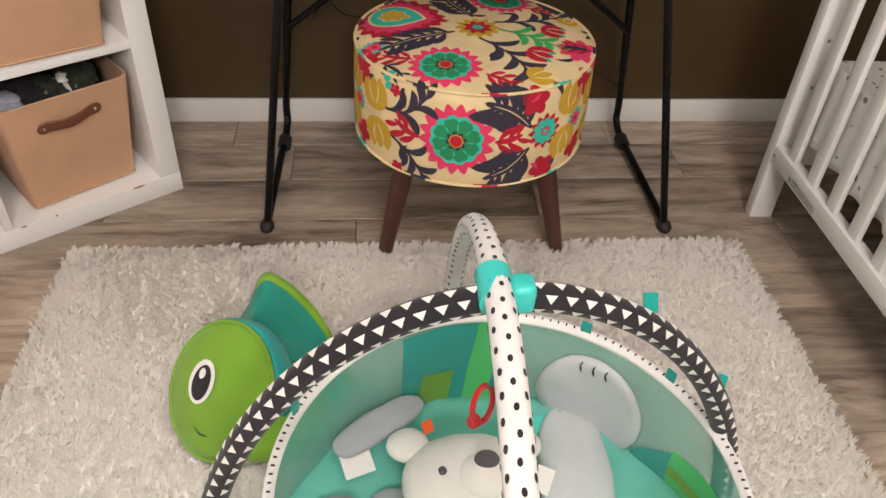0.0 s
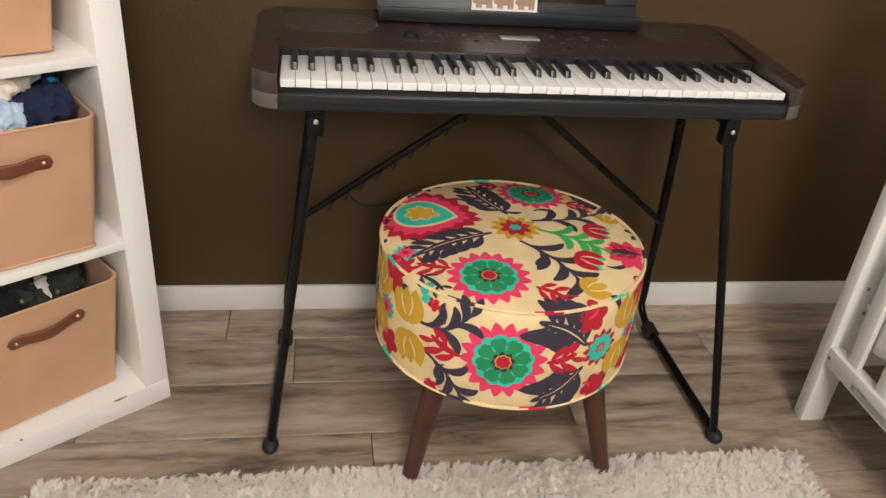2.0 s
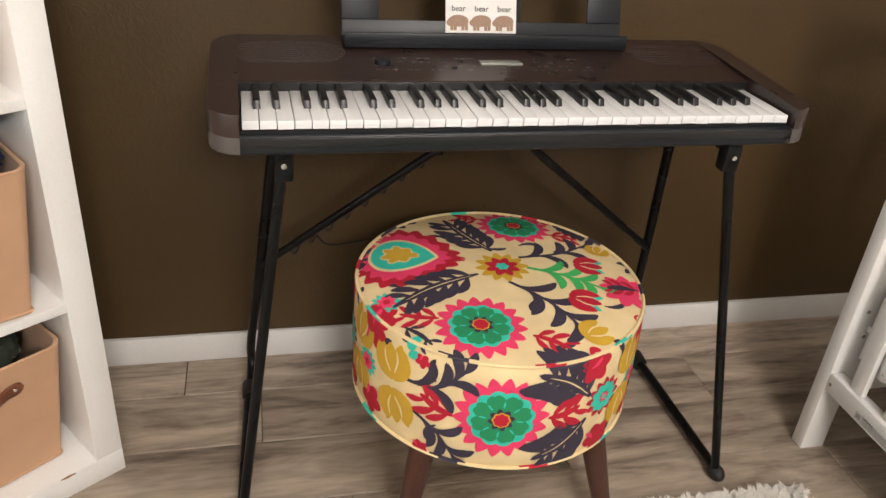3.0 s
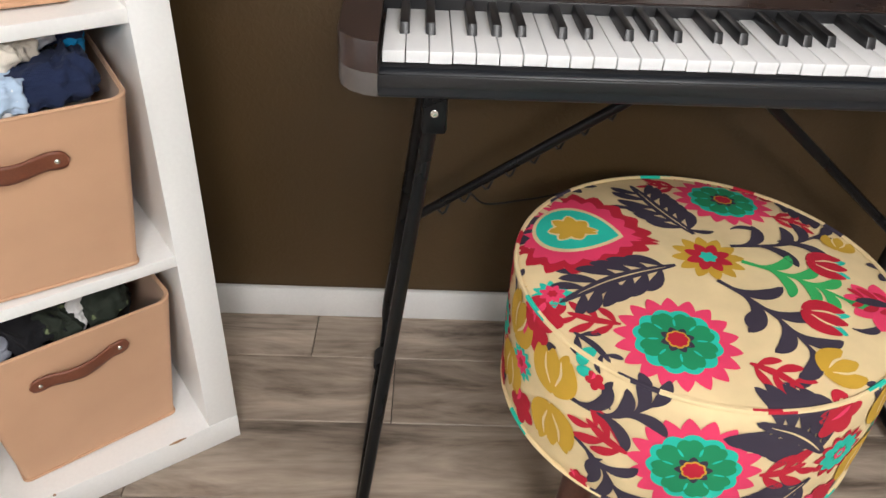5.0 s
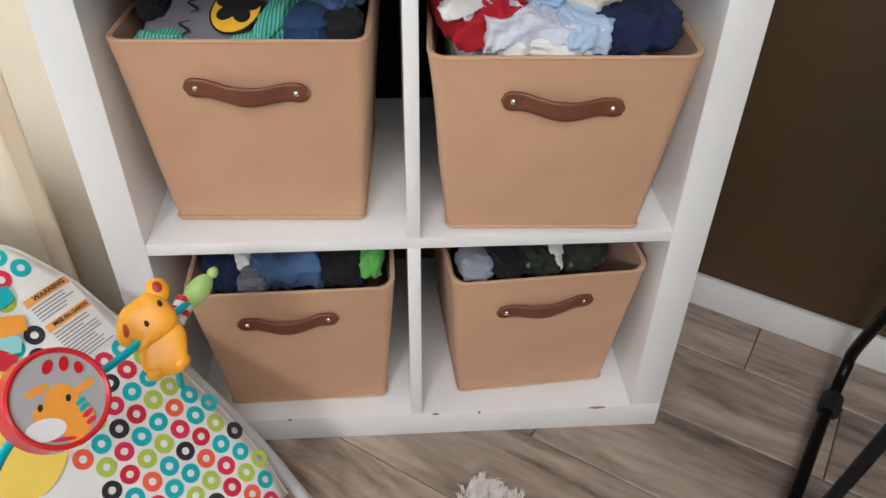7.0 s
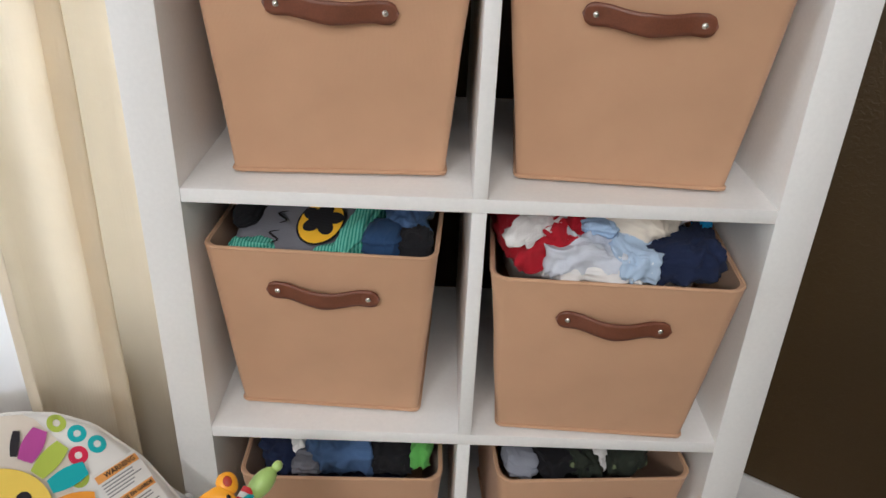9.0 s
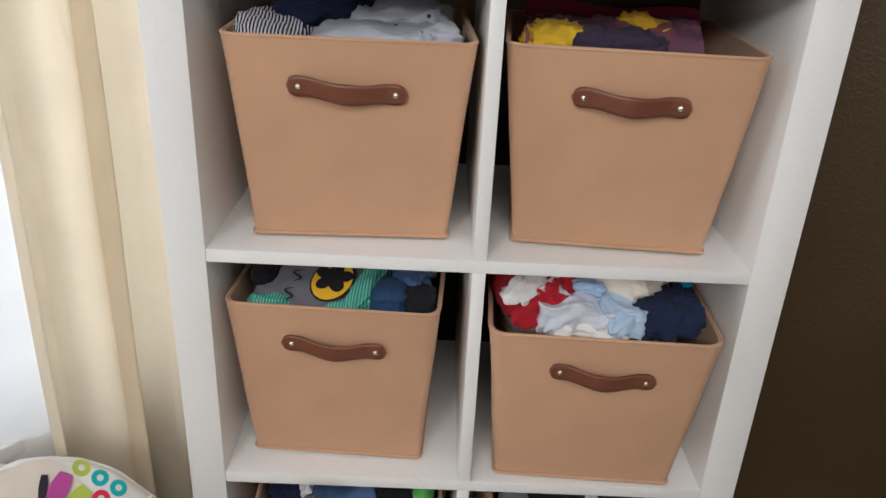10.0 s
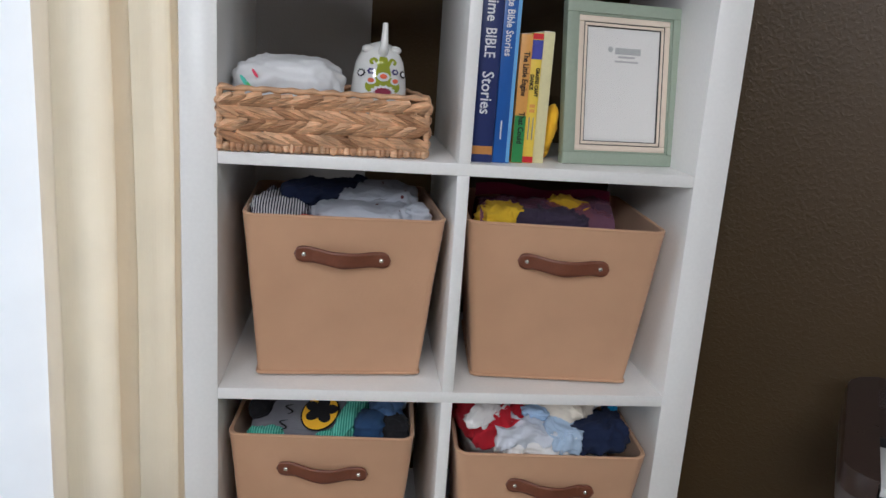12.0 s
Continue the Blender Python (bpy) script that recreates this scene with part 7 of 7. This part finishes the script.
stroke_print(orn, orn_put, [(0, 0.060), (0, 0.090), (0, 0.124)], 0.013, 1, 1, 8, lambda k: 1.0 - 0.8 * abs(k - 0.45))
disc_print(orn, orn_put, 0, 0.056, 0.030, 1, 1, 0, 0, 0, 1.0, 0.75, 4, 32)
for sx in (-1, 1):
    stroke_print(orn, orn_put, [(sx * 0.006, 0.100), (sx * 0.016, 0.118), (sx * 0.024, 0.114), (sx * 0.020, 0.106)], 0.0028, 1, 1, 5, lambda k: 1)
    disc_print(orn, orn_put, sx * 0.021, 0.090, 0.0075, 3, 2, 0, 6, 0.25, 1, 1, 2, 24)
    disc_print(orn, orn_put, sx * 0.021, 0.090, 0.003, 0, 3, 0, 0, 0, 1, 1, 1, 12)
    disc_print(orn, orn_put, sx * 0.020, 0.068, 0.0085, 0, 3, 0, 0, 0, 1, 1, 2, 20)
    disc_print(orn, orn_put, sx * 0.020, 0.069, 0.0058, 2, 4, 0, 8, 0.2, 1, 1, 2, 24)
    disc_print(orn, orn_put, sx * 0.040, 0.085, 0.010, 4, 2, 0, 9, 0.4, 1, 1, 2, 27)
    disc_print(orn, orn_put, sx * 0.040, 0.085, 0.006, 0, 3, 0, 9, 0.3, 1, 1, 2, 27)
disc_print(orn, orn_put, 0, 0.078, 0.0105, 0, 3, 0, 0, 0, 1, 1, 2, 20)
disc_print(orn, orn_put, 0, 0.079, 0.0062, 2, 4, 0, 8, 0.2, 1, 1, 2, 24)
disc_print(orn, orn_put, 0, 0.042, 0.022, 0, 3, 0, 14, 0.3, 1, 0.8, 3, 42)
disc_print(orn, orn_put, 0, 0.042, 0.015, 5, 4, 0, 14, 0.35, 1, 0.8, 2, 42)
GL = [mat(n, srgb(*c), 0.14, var=0.02, bump=0, coat=0.6) for n, c in (("white_glaze", (226, 226, 224)), ("olive_glaze", (150, 160, 40)), ("orange_glaze", (216, 96, 60)), ("indigo_glaze", (60, 56, 110)), ("black_glaze", (40, 38, 44)), ("wine_glaze", (140, 40, 70)))]
ob = part("ceramic_elephant", orn, GL, None, angle=60)
ob.matrix_world = basket.matrix_world @ pose(0.083, 0.095, 0.002, 0, 0, 3)
tagged(ob, "white glazed ceramic ornament with green flower painting", "ornament")


def book(x0, x1, y, h, d, cover, label, pages=None, top=None):
    ob = thing("book", label, "book", ROW0 @ Matrix.Translation(((x0 + x1) / 2, y, 0)), "books on the shelf")
    w = (x1 - x0) / 2
    part("cover", blk((-w, 0, 0), (w, d, h), 0.0016), cover, ob)
    part("page_block", blk((-w + 0.0018, 0.004, 0.003), (w - 0.0018, d + 0.0008, h + 0.0006), 0), M_PAPER, ob, smooth=False)
    return ob


UP = pose(0, 0, 0, 90) @ pose(0, 0, 0, 0, 0, -90)


def spine(ob, text, z, size, material, x=0.0, squeeze=1.0, bold=0.0003):
    lettering(text, size, material, ob, Matrix.Translation((x, -0.0012, z)) @ UP, bold, squeeze)


def spine_patch(ob, x0, x1, z0, z1, material, h=0):
    part("spine_print", blk((x0, -0.0006 - h * 0.0003, z0), (x1, 0.001, z1), 0), material, ob, smooth=False)


B_NAVY, B_BLUE, B_SKY = mat("navy_cover", srgb(34, 48, 104), 0.35, var=0.06), mat("blue_cover", srgb(38, 92, 172), 0.32, var=0.05), mat("sky_cover", srgb(120, 176, 226), 0.35, var=0.05)
B_ORNG, B_GREEN2, B_YEL, B_REDC, B_CRM = mat("orange_cover", srgb(226, 164, 78), 0.4, var=0.08), mat("green_cover", srgb(58, 142, 74), 0.4, var=0.08), mat("yellow_cover", srgb(240, 210, 70), 0.38, var=0.05), mat("red_cover", srgb(206, 36, 44), 0.4), mat("cream_cover", srgb(226, 218, 168), 0.5, var=0.06)
M_WHITEINK = mat("white_ink", (0.75, 0.76, 0.80), 0.6, bump=0)
bk1 = book(0.0105, 0.0440, 0.030, 0.292, 0.20, B_NAVY, "thick navy blue hardback of bedtime stories")
spine(bk1, "Bedtime", 0.232, 0.022, M_WHITEINK, squeeze=0.9)
spine(bk1, "BIBLE", 0.170, 0.022, M_WHITEINK, squeeze=0.8)
spine(bk1, "Stories", 0.100, 0.024, M_WHITEINK, squeeze=0.9)
spine_patch(bk1, -0.0155, 0.0155, 0.012, 0.024, mat("gold_band", srgb(190, 130, 60), 0.5))
bk2 = book(0.0448, 0.0700, 0.033, 0.300, 0.20, B_BLUE, "blue hardback of short stories")
spine_patch(bk2, 0.0070, 0.0120, 0.002, 0.298, B_SKY)
spine(bk2, "Minute Bible Stories", 0.205, 0.0150, M_WHITEINK, -0.003, 0.85)
spine_patch(bk2, -0.0045, -0.0025, 0.035, 0.062, M_WHITEINK)
bk3 = book(0.0745, 0.0920, 0.043, 0.186, 0.17, B_ORNG, "small orange and green picture book")
spine_patch(bk3, -0.0082, 0.0082, 0.001, 0.070, B_GREEN2)
spine(bk3, "The Little Engine", 0.130, 0.0118, M_INK, 0.001, 0.78)
spine(bk3, "That Could", 0.052, 0.0118, M_INK, 0.001, 0.85)
bk4 = book(0.0926, 0.1090, 0.050, 0.189, 0.17, B_YEL, "yellow picture book with red bands")
spine_patch(bk4, -0.0078, 0.0078, 0.001, 0.010, B_REDC)
spine_patch(bk4, -0.0078, 0.0078, 0.180, 0.188, B_REDC)
spine_patch(bk4, -0.0078, 0.0078, 0.152, 0.179, mat("violet_patch", srgb(70, 76, 170), 0.5), 0)
spine(bk4, "GIRAFFES CAN'T", 0.119, 0.0072, M_INK, 0.003, 0.78)
spine(bk4, "DANCE", 0.119, 0.0072, M_INK, -0.0045, 0.9)
spine_patch(bk4, -0.0035, -0.0020, 0.035, 0.068, M_GREYINK, 1)
spine_patch(bk4, 0.0025, 0.0040, 0.035, 0.068, M_GREYINK, 1)
for z in (0.075, 0.082):
    spine_patch(bk4, -0.004, 0.004, z, z + 0.005, B_ORNG, 1)
bk5 = book(0.1096, 0.1270, 0.056, 0.192, 0.17, B_CRM, "cream padded picture book")
pl = bmesh.new()
blob(pl, ROW0 @ pose(0.140, 0.105, 0.048, 10, 10, 0) @ Matrix.Diagonal((0.012, 0.030, 0.040, 1)), 0.003, 60, 4, 2.0)
blob(pl, ROW0 @ pose(0.140, 0.130, 0.022, 0, 0, 0) @ Matrix.Diagonal((0.012, 0.030, 0.0225, 1)), 0.003, 60, 4, 5.0)
tagged(part("plush_wing", pl, fabric("yellow_plush", (244, 188, 30), 0.2), None, angle=180), "yellow plush toy tucked behind the books", "soft toy")

M_SAGE = mat("sage_green_paint", srgb(160, 172, 154), 0.42, var=0.06, scale=12, bump=0.08)
M_IVORY = mat("ivory_paint", srgb(232, 216, 198), 0.45, var=0.04)
pf = thing("picture_frame", "sage green and ivory picture frame with blank insert", "picture frame", ROW0 @ pose(0.257, 0.084, 0.0005, 0, 0, 8.9) @ pose(0, 0, 0, -9, 0, 0))
FW, FH = 0.099, 0.247


def border(inset, width, y0, y1, material, name):
    a, b, c, d = -FW + inset, FW - inset, inset, FH - inset
    for lo, hi in (((a, y0, c), (b, y1, c + width)), ((a, y0, d - width), (b, y1, d)), ((a, y0, c + width), (a + width, y1, d - width)), ((b - width, y0, c + width), (b, y1, d - width))):
        part(name, blk(lo, hi, 0.0012), material, pf)


border(0, 0.018, -0.002, 0.016, M_SAGE, "outer_moulding")
border(0.018, 0.003, 0.001, 0.016, M_SAGE, "step_moulding")
border(0.021, 0.009, 0.0025, 0.014, M_IVORY, "inner_moulding")
border(0.030, 0.0012, 0.0035, 0.014, M_INK, "dark_line")
border(0.0312, 0.0045, 0.003, 0.014, M_IVORY, "inner_moulding")
border(0.0357, 0.0012, 0.0045, 0.014, M_INK, "dark_line")
part("insert_sheet", blk((-FW + 0.036, 0.0070, 0.036), (FW - 0.036, 0.009, FH - 0.036), 0), M_PAPER, pf, "blank white insert sheet", smooth=False)
part("back_board", blk((-FW + 0.004, 0.0145, 0.004), (FW - 0.004, 0.018, FH - 0.004), 0), M_INK, pf, smooth=False)
part("glass_pane", blk((-FW + 0.036, 0.0052, 0.036), (FW - 0.036, 0.0060, FH - 0.036), 0), M_GLASS, pf, smooth=False)
strut = box(bmesh.new(), (-0.02, 0.0, 0.0), (0.02, 0.003, 0.15), 0.0, 1, pose(0, 0.060, 0.009, 16))
part("easel_strut", strut, M_INK, pf, smooth=False)
lg = bmesh.new()
lp = lambda s, t, h: Vector((s, 0.0066, t))
for s, t, w, hh in ((0.008, 0.176, 0.022, 0.0050), (0.006, 0.167, 0.014, 0.0016), (0.006, 0.160, 0.020, 0.0014)):
    quad_print(lg, lp, [(s - w, t - hh), (s + w, t - hh), (s + w, t + hh), (s - w, t + hh)], 0, 0, 1)
disc_print(lg, lp, -0.022, 0.178, 0.0052, 0, 0, 0, 6, 0.4, 1, 1, 2, 24)
part("insert_print", lg, mat("soft_grey_ink", (0.42, 0.42, 0.42), 0.8, bump=0), pf, "plain grey bars", smooth=False)


# ---- shag rug ----
RX0, RX1, RY0, RY1 = 0.118, 1.652, -2.45, -0.582
rug = thing("rug", "cream white shaggy rug lying on the wood floor", "rug")
def pile_bed(u, v):
    x, y = RX0 + 0.014 + (RX1 - RX0 - 0.028) * u, RY0 + (RY1 - 0.014 - RY0) * v
    edge = min(u, 1 - u, v, 1 - v)
    return Vector((x, y, (0.0144 + 0.0012 * noise.noise(Vector((x * 30, y * 30, 0))) + 0.0012 * noise.noise(Vector((x * 110, y * 110, 4)))) * min(1, 0.3 + edge * 40)))


part("backing", blk((RX0 + 0.012, RY0, 0.001), (RX1 - 0.012, RY1 - 0.012, 0.005), 0.001), M_RUGBASE, rug)
part("pile_bed", sheet(bmesh.new(), pile_bed, 260, 300), M_RUGBASE, rug, "dense cream pile", angle=180)


def strands(count, seed):
    g = np.random.default_rng(seed)
    x = g.uniform(RX0 + 0.006, RX1 - 0.006, count)
    y = RY1 - 0.006 - g.uniform(0, 1, count) ** 1.15 * 1.45
    # strands gather into locks that lean together
    cell = 0.009
    ci, cj = np.floor(x / cell), np.floor(y / cell)
    hash1 = np.sin(ci * 127.1 + cj * 311.7) * 43758.5453
    hash1 -= np.floor(hash1)
    hash2 = np.sin(ci * 269.5 + cj * 183.3) * 43758.5453
    hash2 -= np.floor(hash2)
    lx, ly = (ci + 0.2 + 0.6 * hash1) * cell, (cj + 0.2 + 0.6 * hash2) * cell
    sway = np.sin(x * 9 + 1.3 * np.sin(y * 7)) * 1.4 + (hash1 - 0.5) * 4.0
    ln = g.uniform(0.015, 0.025, count)
    tipx = lx + 0.45 * (x - lx) + np.cos(sway) * ln * 0.50 + g.normal(0, 0.0028, count)
    tipy = ly + 0.45 * (y - ly) + np.sin(sway) * ln * 0.50 + g.normal(0, 0.0028, count)
    tipz = 0.011 + ln * (0.58 + 0.14 * hash2) * g.uniform(0.75, 1.0, count)
    base = np.stack([x, y, np.full(count, 0.010)], 1)
    tip = np.stack([tipx, tipy, tipz], 1)
    mid = base * 0.45 + tip * 0.55 + np.stack([np.zeros(count), np.zeros(count), 0.006 * np.ones(count)], 1)
    wa = np.arctan2(tipy - y, tipx - x) + 1.5708 + g.normal(0, 0.8, count)
    w = np.stack([np.cos(wa), np.sin(wa), np.zeros(count)], 1) * g.uniform(0.0005, 0.0010, count)[:, None]
    verts = np.stack([base - w, base + w, mid - w, mid + w, tip], 1).reshape(-1, 3)
    o = np.arange(count) * 5
    quads = np.stack([o, o + 1, o + 3, o + 2], 1)
    tris = np.stack([o + 2, o + 3, o + 4], 1)
    me = bpy.data.meshes.new("shag")
    me.vertices.add(len(verts))
    me.vertices.foreach_set("co", verts.ravel())
    me.loops.add(count * 7)
    me.loops.foreach_set("vertex_index", np.concatenate([quads.ravel(), tris.ravel()]))
    me.polygons.add(count * 2)
    me.polygons.foreach_set("loop_start", np.concatenate([np.arange(count) * 4, count * 4 + np.arange(count) * 3]))
    me.polygons.foreach_set("loop_total", np.concatenate([np.full(count, 4), np.full(count, 3)]))
    me.polygons.foreach_set("use_smooth", np.ones(count * 2, bool))
    me.update(calc_edges=True)
    me.validate()
    me.materials.append(M_RUG)
    return me


pile = new("shag", strands(430000, 3))
pile.parent = rug
tagged(pile, "cream tufted strands", kind="stuff")

# ---- floor planks ----
sub = setting("floor", blk((X0 - 0.15, Y0 - 0.12, -0.06), (X1 + 0.12, 0.12, -0.006), 0), M_JOINT, "grey-brown wood laminate plank floor", "floor")
PW, PL = 0.1665, 1.04
starts = {0: 0.418, 1: 0.583, 2: 0.160, 3: 0.750, 4: 0.330}
rnd = random.Random(11)
plank_meshes = {}
row, ytop = 0, 0.033
while ytop > Y0:
    y0 = max(ytop - PW, Y0)
    x = starts.get(row, rnd.uniform(0, PL)) - 3 * PL
    while x < X1:
        a, c = max(x, X0), min(x + PL, X1)
        y1 = min(ytop, 0.0)
        if c - a > 0.02:
            key = (round(c - a, 3), round(y1 - y0, 3))
            if key not in plank_meshes:
                plank_meshes[key] = finish("plank", blk((0.0008, 0.0008, -0.006), (c - a - 0.0008, y1 - y0 - 0.0008, 0.0), 0.0012, 1), M_PLANK, False)
            p = new("plank", plank_meshes[key])
            p.parent = sub
            p.location = (a, y0, 0)
        x += PL
    ytop, row = ytop - PW, row + 1
